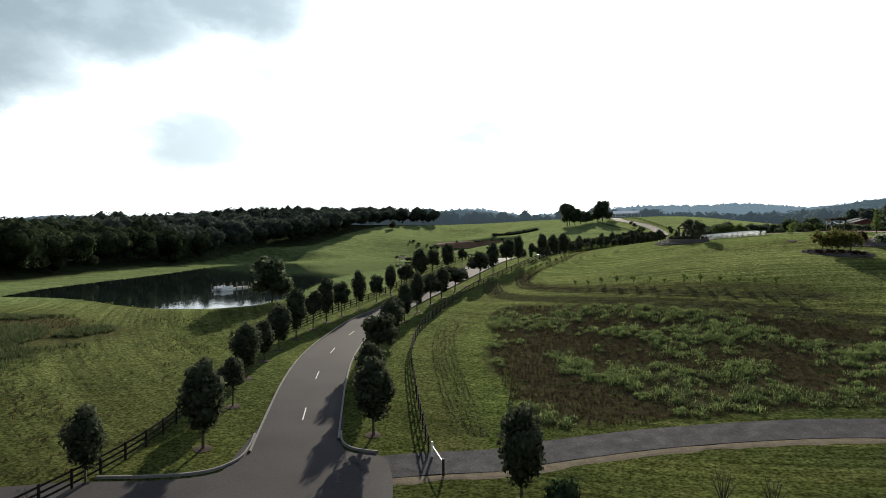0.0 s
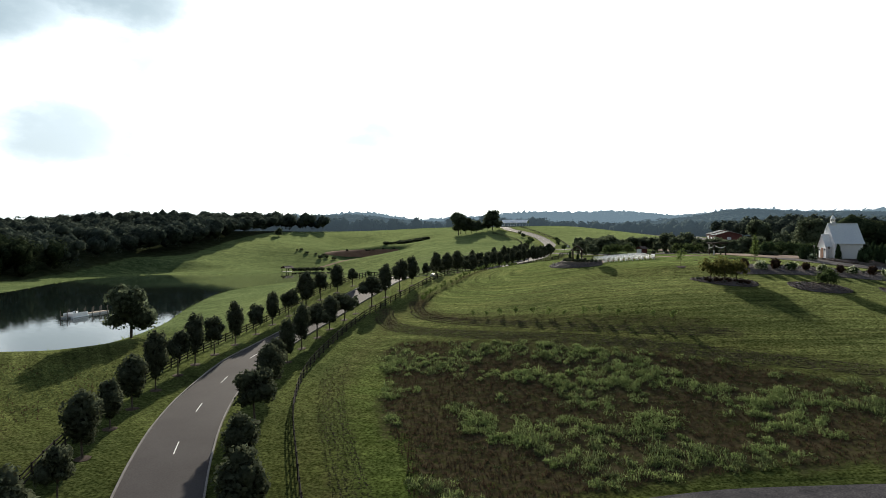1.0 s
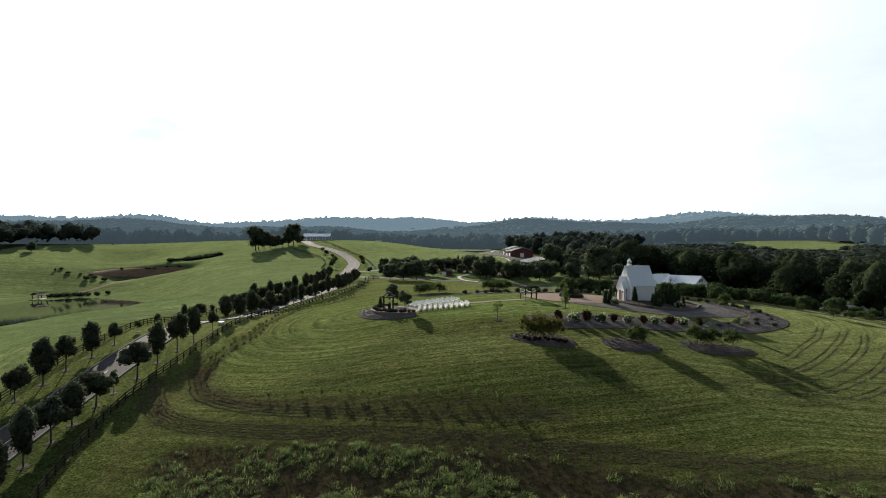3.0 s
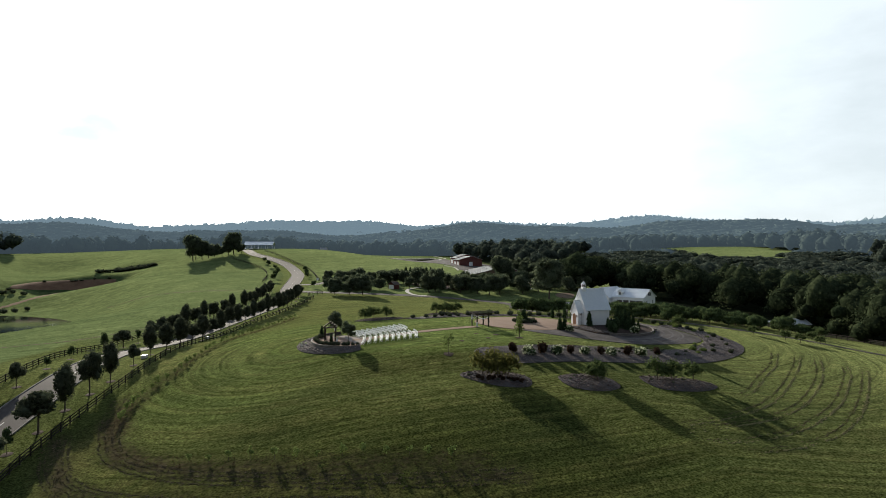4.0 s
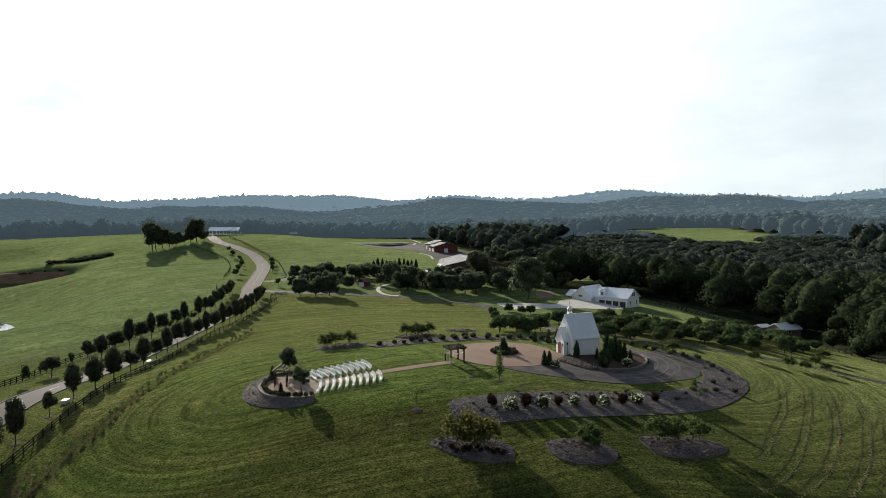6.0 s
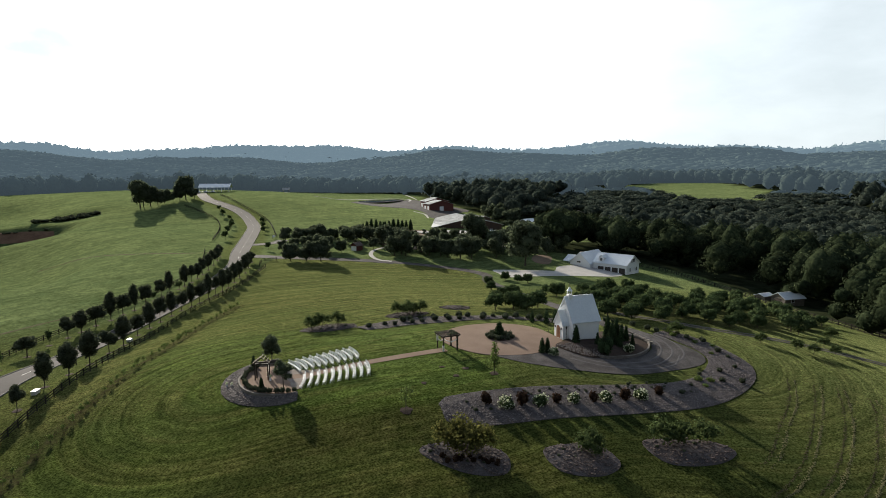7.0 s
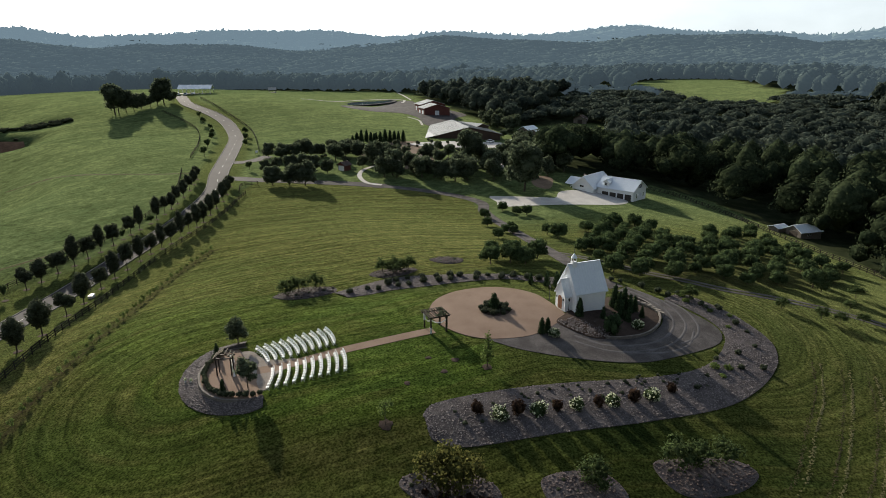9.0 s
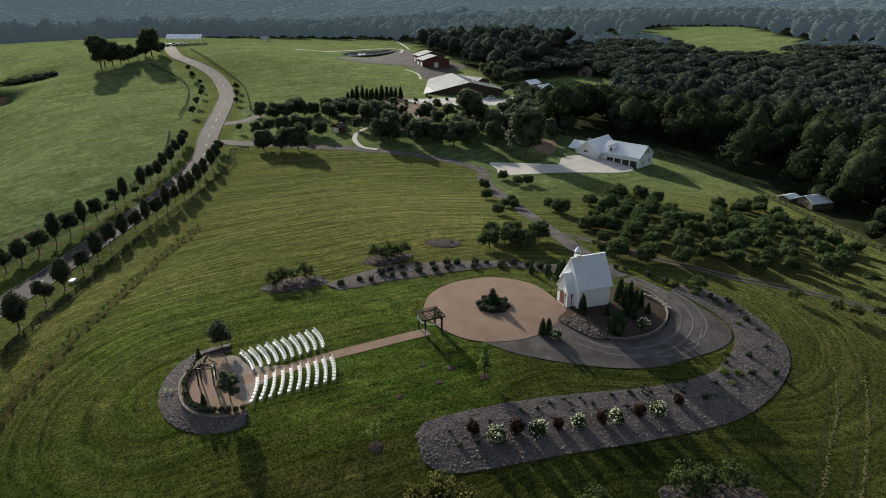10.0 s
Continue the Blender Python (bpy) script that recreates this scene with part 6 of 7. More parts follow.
for (left, right), n_, label in ((CRESCENT, 5, "crescent bed of grey stones below the terrace wall"), (LONG_BED, 9, "long curving bed of grey stones and shrubs on the slope"),
                                 (BACK_BED, 5, "curving bed of grey stones behind the court")):
    LOFTS.append((tagged(new("flower_bed", loft("flower_bed", left, right, n_, STONES, rise=0.5 if n_ == 5 and left[0][0] < 60 else 0.0)), label, "flower bed"), left, right))
SMALL = [[(61.6, 106.3), (64.0, 106.9), (68.3, 103.7), (69.9, 100.2), (67.4, 97.4), (63.6, 100.0)], [(74.2, 98.4), (77.6, 98.0), (81.2, 95.6), (80.8, 92.0), (76.8, 91.6), (73.3, 94.4)],
         [(87.3, 93.9), (92.0, 92.3), (96.6, 89.7), (97.2, 86.8), (92.2, 86.6), (86.6, 89.4)], [(68.2, 158.3), (69.8, 155.2), (73.2, 153.2), (77.4, 152.9), (78.4, 155.2), (75.5, 158.3), (72, 159.2)],
         [(87.0, 157.8), (90.8, 158.6), (95, 157), (96, 154.6), (92, 153.2), (88, 154.4)], [(101.9, 159.2), (105.5, 159.2), (108, 156), (106, 154), (103, 154.8)]]
OVALS = []
for o in SMALL:
    OVALS.append(tagged(new("flower_bed", blob("flower_bed", spline(o, 0.5, True), STONES, 0.05, 6, 0.25)), "small oval bed of stones and mulch with shrubs", "flower bed", "beds on the hill"))
for x, y, r in ((82.1, 116.8, 0.9), (64.8, 114.5, 1.0), (79.5, 120.5, 0.7), (76.5, 119.0, 0.6), (76.8, 123, 0.5), (71, 119.5, 0.55), (66.5, 128, 0.4)):
    (tagged(new("mulch_ring", blob("mulch_ring", [(x + 0.85 * r * rng.uniform(0.7, 1.2) * math.cos(a), y + 0.8 * r * rng.uniform(0.7, 1.2) * math.sin(a)) for a in np.arange(14) * math.pi / 7], MULCH, 0.03, 3, 0.06)), "bare mulched ring in the lawn", "mulch ring", "mulch rings"))
tagged(new("flower_bed", blob("flower_bed", [(94.6 + 2.6 * math.cos(a), 129.9 + 2.4 * math.sin(a)) for a in np.arange(20) * math.pi / 10], MULCH, 0.12, 4, 0.2)), "round mulch bed in the middle of the court", "flower bed")
ISLE = spline([(100.4, 121.8), (100.4, 118.8), (101.6, 115.4), (105.4, 113.4), (109.6, 112.5), (113.7, 113.1), (117.0, 114.7), (118.9, 116.8), (120.0, 119.6), (119.8, 122.4), (117, 124.3), (112, 125), (106, 125.4), (104.4, 123.4)], 0.6, True)
isle = tagged(new("flower_bed", blob("flower_bed", ISLE, MULCH, 0.12, 7, 0.35)), "raised mulch bed of evergreens beside the chapel", "flower bed")
wall = thing("retaining_wall", pose(110, 116, ground_at(110, 116)), "low curved tan block wall round the chapel bed", "wall")
LOW = spline([(103.4, 114.3), (105.4, 113.2), (109.6, 112.3), (113.7, 112.9), (117.1, 114.5), (119.1, 116.6), (120.2, 119.5), (120.3, 121.6)], 0.42)
for row in range(3):
    for i in range(len(LOW) - 1):
        p, t = LOW[i] if row % 2 == 0 else (LOW[i] + LOW[i + 1]) / 2, LOW[i + 1] - LOW[i]
        child("block", brick, wall, "", pose(p[0] - 110, p[1] - 116, ground_at(*p) - ground_at(110, 116) - 0.1 + 0.2 * row, 0, 0, math.degrees(math.atan2(t[1], t[0]))))

# ---- shrubs and small trees ----
LEAF_YELLOW = material("yellowing_leaves", [(0.075, 0.085, 0.026), (0.135, 0.125, 0.042)], 0.7, 0.7, spread=0.35, leaf=0.5)
YELLOWING = [(t_, leaf_mesh("crown", round_lobes(s, 3.3, 4.6, 1.0, 15), 760, 0.26, LEAF_YELLOW, s, 0.4, 0.5)) for (t_, _), s in zip(ORNAMENT, (34, 35, 36))]
TERRACE_TREE = [kind_of_tree(round_lobes(s, 4.3, 3.0, 1.1, 11), 900, 0.28, LEAF_GARDEN, (3.2, 0.09, 8), s) for s in (26, 27)]
def bush_kind(lobes, count, size, leaf, seed, core=0.75):
    return None, leaf_mesh("foliage", lobes, count, size, leaf, seed, core)


def dome(seed, w, h, n=5):
    rng_ = random.Random(seed)
    return [(0, 0, h * 0.45, w * 0.38, w * 0.38, h * 0.5)] + [(w * 0.25 * math.cos(1.26 * i + seed), w * 0.25 * math.sin(1.26 * i + seed), h * rng_.uniform(0.35, 0.6), w * 0.24, w * 0.24, h * 0.36) for i in range(n)]


def cone_lobes(h, w):
    return [(0, 0, h * f, w * (0.50 - 0.40 * f * f), w * (0.50 - 0.40 * f * f), h * 0.2) for f in (0.14, 0.3, 0.46, 0.62, 0.76, 0.88)]


SHRUB = [bush_kind(dome(s, 1.15, 1.0), 190, 0.16, LEAF_DARK, s) for s in (61, 62, 63)]
REDSHRUB_LEAF = material("bronze_leaves", [(0.032, 0.021, 0.016), (0.066, 0.042, 0.028)], 0.8, 0.6, spread=0.4, leaf=0.3)
REDSHRUB = [bush_kind(dome(s, 1.2, 1.5), 200, 0.2, REDSHRUB_LEAF, s) for s in (64, 65)]
CEDAR = [bush_kind(cone_lobes(3.0, 1.45), 700, 0.22, LEAF_PINE, s) for s in (66, 67)]
COLUMN = [bush_kind(cone_lobes(3.4, 1.9), 800, 0.24, LEAF_PINE, s) for s in (68, 69)]
ROUND = [bush_kind(dome(70, 3.2, 2.6), 700, 0.26, LEAF_PINE, 70)]
WILD = [bush_kind(dome(s, 1.5, 0.8), 190, 0.2, LEAF_YOUNG, s, 0.4) for s in (76, 77)]
HYDRANGEA = []
for s in (71, 72):
    leaves, heads = leaf_mesh("foliage", dome(s, 1.7, 1.25), 230, 0.22, LEAF_MID, s), leaf_mesh("blossom", dome(s, 1.85, 1.36), 150, 0.19, BLOSSOM, s + 5, 0, 0.12)
    HYDRANGEA.append((leaves, heads))

LAWN_PINE = (trunk_mesh("trunk", 3.4, 0.06, 5, 91, 0.2, 0.2), leaf_mesh("foliage", [(x, y, z + 0.75, r, r, h) for x, y, z, r, _, h in cone_lobes(3.4, 1.5)], 420, 0.22, LEAF_YOUNG, 91, 0.3, 0.7))
LAWN_TREE = (trunk_mesh("trunk", 3.0, 0.05, 7, 92, 0.4, 0.4), leaf_mesh("foliage", round_lobes(92, 3.7, 2.0, 1.1, 7), 300, 0.22, LEAF_YOUNG, 92, 0.0, 0.9))


def shrub(meshes, x, y, g, label, category="shrub", group="", z=None, name="shrub", tall=None):
    ob = thing(name, pose(x, y, (ground_at(x, y) if z is None else z) - 0.02, 0, 0, rng.uniform(0, 360)), label, category, group)
    ob.scale = (g, g, tall or g)
    for i, me in enumerate(meshes):
        if me:
            child("foliage" if me.name.startswith("foliage") else "blossom", me, ob, "white flower heads" if me.name.startswith("blossom") else "")
    return ob


row_kinds = ("s", "h", "r", "h", "r", "h", "r", "h", "r", "h", "r")
for (x, y), k in zip(((74.9, 110.0), (76.7, 107.9), (79.1, 107.3), (81.3, 106.1), (83.8, 105.4), (86.3, 104.5), (89.1, 103.5), (91.0, 102.8), (94.2, 102.0), (96.8, 101.2), (100.7, 100.9)), row_kinds):
    if k == "h":
        shrub(HYDRANGEA[rng.randrange(2)], x, y, rng.uniform(1.15, 1.45), "white flowering hydrangea bush in the stone bed", group="hydrangeas in the long bed", name="hydrangea")
    else:
        shrub(REDSHRUB[rng.randrange(2)], x, y, rng.uniform(1.2, 1.7), "bronze-leaved upright shrub in the stone bed", group="shrubs in the long bed")
for x, y in ((108.9, 100.8), (114.4, 102.8), (115.5, 99.5), (123.4, 101.8), (126.7, 104.9), (128.1, 107.6), (130.0, 112.0), (128.7, 114.5), (129.3, 116.9), (104.8, 99.8), (119, 102), (72.6, 109.4), (118.5, 97.8)):
    shrub(SHRUB[rng.randrange(3)], x, y, rng.uniform(0.6, 1.1), "small dark shrub among grey stones", group="shrubs in the long bed")
for x, y, g in ((112, 101.6, 1.2), (113.6, 100.4, 1.0), (111, 99.6, 0.8), (116.5, 104.2, 0.7), (127.4, 116.6, 1.1), (128.9, 118.6, 1.3), (127.8, 112.2, 0.9), (129.4, 109.6, 0.8), (125.4, 107.4, 0.7)):
    shrub(WILD[rng.randrange(2)], x, y, g, "loose pale green perennial among grey stones", "plant", "perennials in the long bed", name="perennial")
for _ in range(46):
    f = rng.random()
    x, y = 72 + 34 * f + rng.uniform(-1, 1), 110.5 - 9.2 * f + rng.uniform(-2.2, 2.2)
    shrub(SHRUB[rng.randrange(3)], x, y, rng.uniform(0.32, 0.58), "tiny clump of groundcover among grey stones", "plant", "groundcover in the long bed", name="groundcover")
for x, y in ((79.2, 150.6), (82.5, 150.2), (86.7, 150.1), (88.7, 150.7), (91.1, 150.5), (93.7, 149.5), (96.0, 148.2), (98.4, 147.2), (100.0, 146.3), (102.8, 144.6), (104.5, 143.5), (106.7, 142), (108.4, 140.8), (84, 148.9), (89.5, 147.6), (95, 146), (87.6, 148.2), (92.4, 147.2), (97.2, 145.4), (101.4, 143.2), (105.6, 141), (110, 138.6), (111.4, 137)):
    shrub(SHRUB[rng.randrange(3)], x, y, rng.uniform(1.0, 1.55), "clipped dark shrub in the stone bed behind the court", group="shrubs behind the court")
for x, y, g in ((108.4, 136.0, 0.75), (110.3, 133.8, 0.95), (111.5, 132.6, 1.0), (114.3, 134.1, 0.8)):
    shrub(CEDAR[rng.randrange(2)], x, y, g, "dark conical evergreen beside the chapel", "evergreen", "evergreens by the chapel", name="evergreen")
for x, y, g in ((105.0, 121.2, 0.82), (107.8, 118.7, 0.60), (113.2, 120.9, 1.05), (112.7, 119.5, 0.90), (114.2, 119.7, 1.00), (113.9, 118.3, 0.85), (115.2, 118.3, 0.75), (114.4, 116.2, 0.55), (111.0, 117.6, 0.80), (110.9, 116.2, 0.70)):
    shrub(COLUMN[rng.randrange(2)], x, y, g * 0.95, "dark columnar evergreen in the chapel bed", "evergreen", "evergreens in the chapel bed", name="evergreen", tall=g * 1.2)
shrub(ROUND[0], 105.2, 114.8, 0.95, "large rounded dark evergreen in the chapel bed", "evergreen", name="evergreen", tall=1.45)
shrub(HYDRANGEA[0], 110.7, 114.2, 1.3, "white flowering hydrangea bush in the chapel bed", name="hydrangea")
shrub(HYDRANGEA[1], 96.4, 118.3, 1.1, "white flowering hydrangea bush beside the gravel drive", name="hydrangea")
for x, y in ((95.3, 119.9), (96.2, 119.6)):
    shrub(CEDAR[0], x, y, 0.85, "small conical evergreen beside the court", "evergreen", "evergreens beside the court", name="evergreen")
shrub(COLUMN[1], 94.7, 130.2, 1.15, "dark conical evergreen in the middle of the court", "evergreen", name="evergreen", tall=0.8)
for i in range(16):
    a = i * 0.3927
    shrub(SHRUB[i % 3], 94.6 + (2.3 - 0.7 * (i % 2)) * math.cos(a), 129.9 + (2.15 - 0.65 * (i % 2)) * math.sin(a), rng.uniform(0.85, 1.15), "low dark shrub round the court's evergreen", group="shrubs in the court")
TERRACE_ROW = spline([(54.6, 142.6), (52.6, 141.0), (51.2, 138.8), (50.5, 136.4), (50.4, 133.9), (51.1, 131.7), (52.5, 130.3), (54.0, 129.4), (55.2, 129.1)], 0.85)
for x, y in TERRACE_ROW:
    shrub(SHRUB[rng.randrange(3)], x + rng.uniform(-0.1, 0.1), y + rng.uniform(-0.1, 0.1), rng.uniform(0.65, 1.0), "clipped dark shrub inside the terrace wall", group="shrubs on the terrace", z=TERRACE_Z)
shrub(CEDAR[0], 51.6, 132.3, 0.6, "small conical evergreen inside the terrace wall", "evergreen", "evergreens on the terrace", z=TERRACE_Z, name="evergreen")
shrub(CEDAR[1], 53.9, 142.4, 0.7, "small conical evergreen inside the terrace wall", "evergreen", "evergreens on the terrace", z=TERRACE_Z, name="evergreen")
plant("tree", TERRACE_TREE[0], 57.3, 143.6, 10, 1.1, "small round tree beside the terrace", "tree", "terrace trees")
plant("tree", TERRACE_TREE[1], 54.5, 131.4, 80, 0.95, "small round tree beside the terrace", "tree", "terrace trees", sink=-0.5)
plant("lawn_tree", LAWN_PINE, 82.1, 116.8, 10, 1.25, "young pale green conical tree in a mulch ring", "tree")
plant("lawn_tree", LAWN_TREE, 64.8, 114.5, 10, 1.0, "thin young tree in a mulch ring", "tree")
for x, y, g in ((66.6, 104.0, 1.2), (64.4, 104.6, 1.15), (67.6, 102.2, 1.1), (65.6, 102.4, 1.1), (79.2, 95.6, 0.9), (78.4, 94.4, 0.8), (89.3, 92.0, 1.1), (91.6, 91.2, 1.0), (95.0, 89.6, 1.0), (72.6, 157.2, 0.95), (75.8, 157.0, 0.9), (70.4, 157.4, 0.9),
                (89.4, 156.6, 0.95), (92.2, 156.2, 0.95), (94.4, 155.4, 0.9), (91, 154.6, 0.85)):
    plant("ornamental_tree", (YELLOWING if x < 69 else ORNAMENT)[rng.randrange(3)], x, y, rng.uniform(0, 360), g * 0.9, "low spreading ornamental tree in a stone bed", "tree", "ornamental trees in the beds")
for k in range(14):
    f = (k + 0.5) / 14
    shrub(REDSHRUB[k % 2], 62.8 + 5.6 * f + rng.uniform(-0.4, 0.4), 103.6 - 4.6 * f + rng.uniform(-0.5, 0.5), rng.uniform(0.5, 0.75), "low russet-leaved shrub under the ornamental trees", group="russet shrubs in the oval bed", tall=rng.uniform(0.4, 0.6))
for x, y in ((62.6, 105.6), (63.4, 103.5), (65, 101.4), (66.5, 100.2), (75.0, 96.6), (76.4, 97.2), (76.6, 95.4), (88, 92.2), (90.4, 90.0), (93.4, 90.4), (71.6, 155.8), (73.8, 155.4), (76.2, 154.6), (89, 155), (93, 154.4), (103, 156.5), (105, 157.5), (106, 156)):
    shrub(SHRUB[rng.randrange(3)], x, y, rng.uniform(0.4, 0.7), "small shrub in an oval stone bed", group="shrubs in the oval beds")
for x, y in ((126.8, 119.9), (128.4, 113.4), (130.3, 111.9), (130.6, 112.6), (127.6, 107.4), (121.5, 131.5), (126.5, 121.8), (129, 119.4), (124.3, 128.6), (123.5, 130), (126, 125)):
    shrub(SHRUB[rng.randrange(3)], x, y, rng.uniform(0.8, 1.3), "dark shrub beside the gravel lane", group="shrubs beside the lane")
for x, y, g in ((172.1, 324.7, 1.25), (176.2, 328.1, 1.43), (176.9, 324.9, 1.60), (181.1, 327.3, 1.34), (181.4, 323.4, 1.51), (185.7, 325.9, 1.25), (185.8, 322.1, 1.43), (189.2, 323.2, 1.60), (190.0, 319.9, 1.34), (193.6, 321.9, 1.51), (193.6, 318.0, 1.25), (196.2, 317.7, 1.43), (180.4, 318.3, 1.60), (183.4, 314.7, 1.34)):
    shrub(COLUMN[rng.randrange(2)], x, y, g, "dark conifer in a garden group", "evergreen", "conifers by the barn", name="evergreen", tall=g * rng.uniform(0.9, 1.3))
for _ in range(70):
    x, y = rng.uniform(143, 215), rng.uniform(262, 318)
    shrub(SHRUB[rng.randrange(3)], x, y, rng.uniform(1.2, 2.4), "garden shrub between paths", group="garden shrubs")
for x, y, g in ((-8, 428, 3.6), (-4, 431, 3.0), (1, 427, 3.4), (-14, 377, 3.4), (-18, 380, 4.0), (-10, 381, 3.6), (-6, 384, 3.2), (-22, 382, 3.4), (-16, 384, 3.8), (-12, 386, 3.6), (-2, 388, 3.0), (-20, 386, 3.4), (-8, 379, 3.0), (3, 392, 2.6)):
    shrub(SHRUB[rng.randrange(3)], x, y, g, "rough bush on the pond bank", group="pasture bushes", tall=2.6)
for _ in range(16):
    a = rng.uniform(0, 6.28)
    shrub(SHRUB[rng.randrange(3)], 10 + 34 * math.cos(a), 445 + 9 * math.sin(a), rng.uniform(1.6, 3.2), "low scrubby bush round the earth bank", group="scrub round the earth bank", tall=rng.uniform(1.0, 1.8))
for _ in range(40):
    f = rng.random()
    shrub(SHRUB[rng.randrange(3)], 38 + 32 * f, 467 - 5 * f + rng.uniform(-3.5, 3.5), rng.uniform(3.0, 5.0), "low scrubby bush in a pasture hollow", group="pasture scrub", tall=rng.uniform(1.6, 2.8))


# ---- chairs, arbour, pergola ----
def chair(m):
    ob = thing("folding_chair", m, "white folding chair on the lawn facing the arbour", "chair", "ceremony chairs")
    part("seat", box(-0.2, 0.2, -0.21, 0.21, 0.43, 0.46, 0.01), WHITE, ob)
    bm = bmesh.new()
    for z in (0.58, 0.70, 0.80):
        box_into(bm, 0.21, 0.235, -0.2, 0.2, z, z + 0.08)
    part("backrest", bm, WHITE, ob)
    for s in (-0.2, 0.2):
        part("back_leg", bar((-0.24, s, 0), (0.24, s, 0.90), 0.03), WHITE, ob)
        part("front_leg", bar((0.26, s, 0), (-0.16, s, 0.44), 0.03), WHITE, ob)
    return ob


def row_of(a, b, bulge, n):
    for i in range(n):
        f = (i + 0.5) / n
        x, y = a[0] + (b[0] - a[0]) * f + bulge * 4 * f * (1 - f), a[1] + (b[1] - a[1]) * f
        yield x, y, math.degrees(math.atan2(y - 136.0, x - 50.5)) * 0.6


first = chair(pose(59, 137, ground_at(59, 137)))
spots = []
for i in range(10):
    f = i / 9
    spots += row_of((58.9 + 9.2 * f, 135.8 - 1.6 * f), (58.9 + 10.0 * f, 140.9 - 1.6 * f), 0.3, 8)
    spots += row_of((58.7 + 9.2 * f, 133.8 - 2.2 * f), (56.2 + 9.7 * f, 129.4 - 2.7 * f), 0.3, 8)
for k, (x, y, a) in enumerate(spots):
    m = pose(x, y, ground_at(x, y), 0, 0, a + rng.uniform(-4, 4))
    if k:
        copy_thing(first, m)
    else:
        first.matrix_basis = m

LATH = material("weathered_lath", [(0.11, 0.09, 0.06), (0.18, 0.15, 0.105)], 0.6, 0.85, bump=0.004)
arbour = thing("arbour", pose(53.4, 137.0, TERRACE_Z, 0, 0, 58), "dark timber gabled arbour with a white drape on the terrace", "arbour")
for x in (-0.55, 0.55):
    for y in (-0.95, 0.95):
        part("post", box(x - 0.08, x + 0.08, y - 0.08, y + 0.08, 0, 2.5, 0.01), DARK_WOOD, arbour)
    part("tie_beam", box(x - 0.07, x + 0.07, -1.2, 1.2, 2.4, 2.56, 0.01), DARK_WOOD, arbour)
    part("rafter", bar((x, -1.3, 2.45), (x, 0.02, 3.45), 0.13, 0.1), DARK_WOOD, arbour)
    part("rafter", bar((x, 1.3, 2.45), (x, -0.02, 3.45), 0.13, 0.1), DARK_WOOD, arbour)
for y, z in ((-1.15, 2.66), (-0.77, 2.95), (-0.38, 3.24), (0.38, 3.24), (0.77, 2.95), (1.15, 2.66), (0, 3.5)):
    part("purlin", box(-0.95, 0.95, y - 0.05, y + 0.05, z, z + 0.1), LATH, arbour, "weathered purlin")
for y in (-0.95, 0.95):
    part("side_beam", box(-0.75, 0.75, y - 0.06, y + 0.06, 2.3, 2.45), DARK_WOOD, arbour)
bm = bmesh.new()
folds = [[bm.verts.new((0.6 + 0.07 * math.sin(k * 1.9), -1.0 + 0.045 * k * (1 - 0.45 * math.sin(math.pi * h_ / 6)), 2.4 - 0.38 * h_)) for k in range(12)] for h_ in range(7)]
for a_, b_ in zip(folds, folds[1:]):
    for k in range(11):
        bm.faces.new((a_[k], a_[k + 1], b_[k + 1], b_[k]))
part("drape", bm, CLOTH, arbour, "white cloth drape tied to a post")

pergola = thing("pergola", pose(82.4, 129.3, ground_at(82.4, 129.3), 0, 0, -12), "dark timber pergola with slatted top and white drapes", "pergola")
for x in (-1.25, 1.25):
    for y in (-1.25, 1.25):
        post = part("post", box(x - 0.1, x + 0.1, y - 0.1, y + 0.1, -0.1, 2.45, 0.015), DARK_WOOD, pergola)
        bm = bmesh.new()
        w = [(0.125, 0.0), (0.15, 0.4), (0.125, 0.9), (0.135, 1.6), (0.15, 2.1), (0.2, 2.35)]
        rings = [[bm.verts.new((x + r * (1 + 0.2 * math.cos(5 * t)) * math.cos(t), y + r * (1 + 0.2 * math.cos(5 * t)) * math.sin(t), z)) for t in np.arange(12) * math.pi / 6] for r, z in w]
        for p, q in zip(rings, rings[1:]):
            for i in range(12):
                bm.faces.new((p[i], p[(i + 1) % 12], q[(i + 1) % 12], q[i]))
        if x < 0:
            bmesh.ops.scale(bm, vec=(1, 1, 0.42), verts=bm.verts[:])
            bmesh.ops.translate(bm, vec=(0, 0, 0.02 if y < 0 else 1.3), verts=bm.verts[:])
            part("drape", bm, CLOTH, post, "white cloth gathered round the post")
        else:
            bm.free()
            child("vine", leaf_mesh("vine", [(x, y, z, 0.2, 0.2, 0.36) for z in (0.3, 0.8, 1.3, 1.8, 2.3)], 160, 0.16, LEAF_DARK, 94), post, "dark leafy vine")
for p_, q_ in (((-1.3, -1.3), (-1.3, 1.3)), ((-1.3, -1.3), (1.2, -1.3))):
    bm = bmesh.new()
    rows_up = []
    for k in range(13):
        f = k / 12
        sag = 2.3 - 0.5 * 4 * f * (1 - f) - 0.35 * f
        fold = 0.05 * math.sin(k * 2.1)
        at_ = (p_[0] + (q_[0] - p_[0]) * f, p_[1] + (q_[1] - p_[1]) * f)
        rows_up.append([bm.verts.new((at_[0] + fold + dx_, at_[1] + fold + dx_, sag + up_)) for dx_, up_ in ((0, 0.08), (-0.05, 0), (0.02, -0.1))])
    for a_, b_ in zip(rows_up, rows_up[1:]):
        for k in range(2):
            bm.faces.new((a_[k], a_[k + 1], b_[k + 1], b_[k]))
    part("swag", bm, CLOTH, pergola, "white cloth swag hanging between posts")
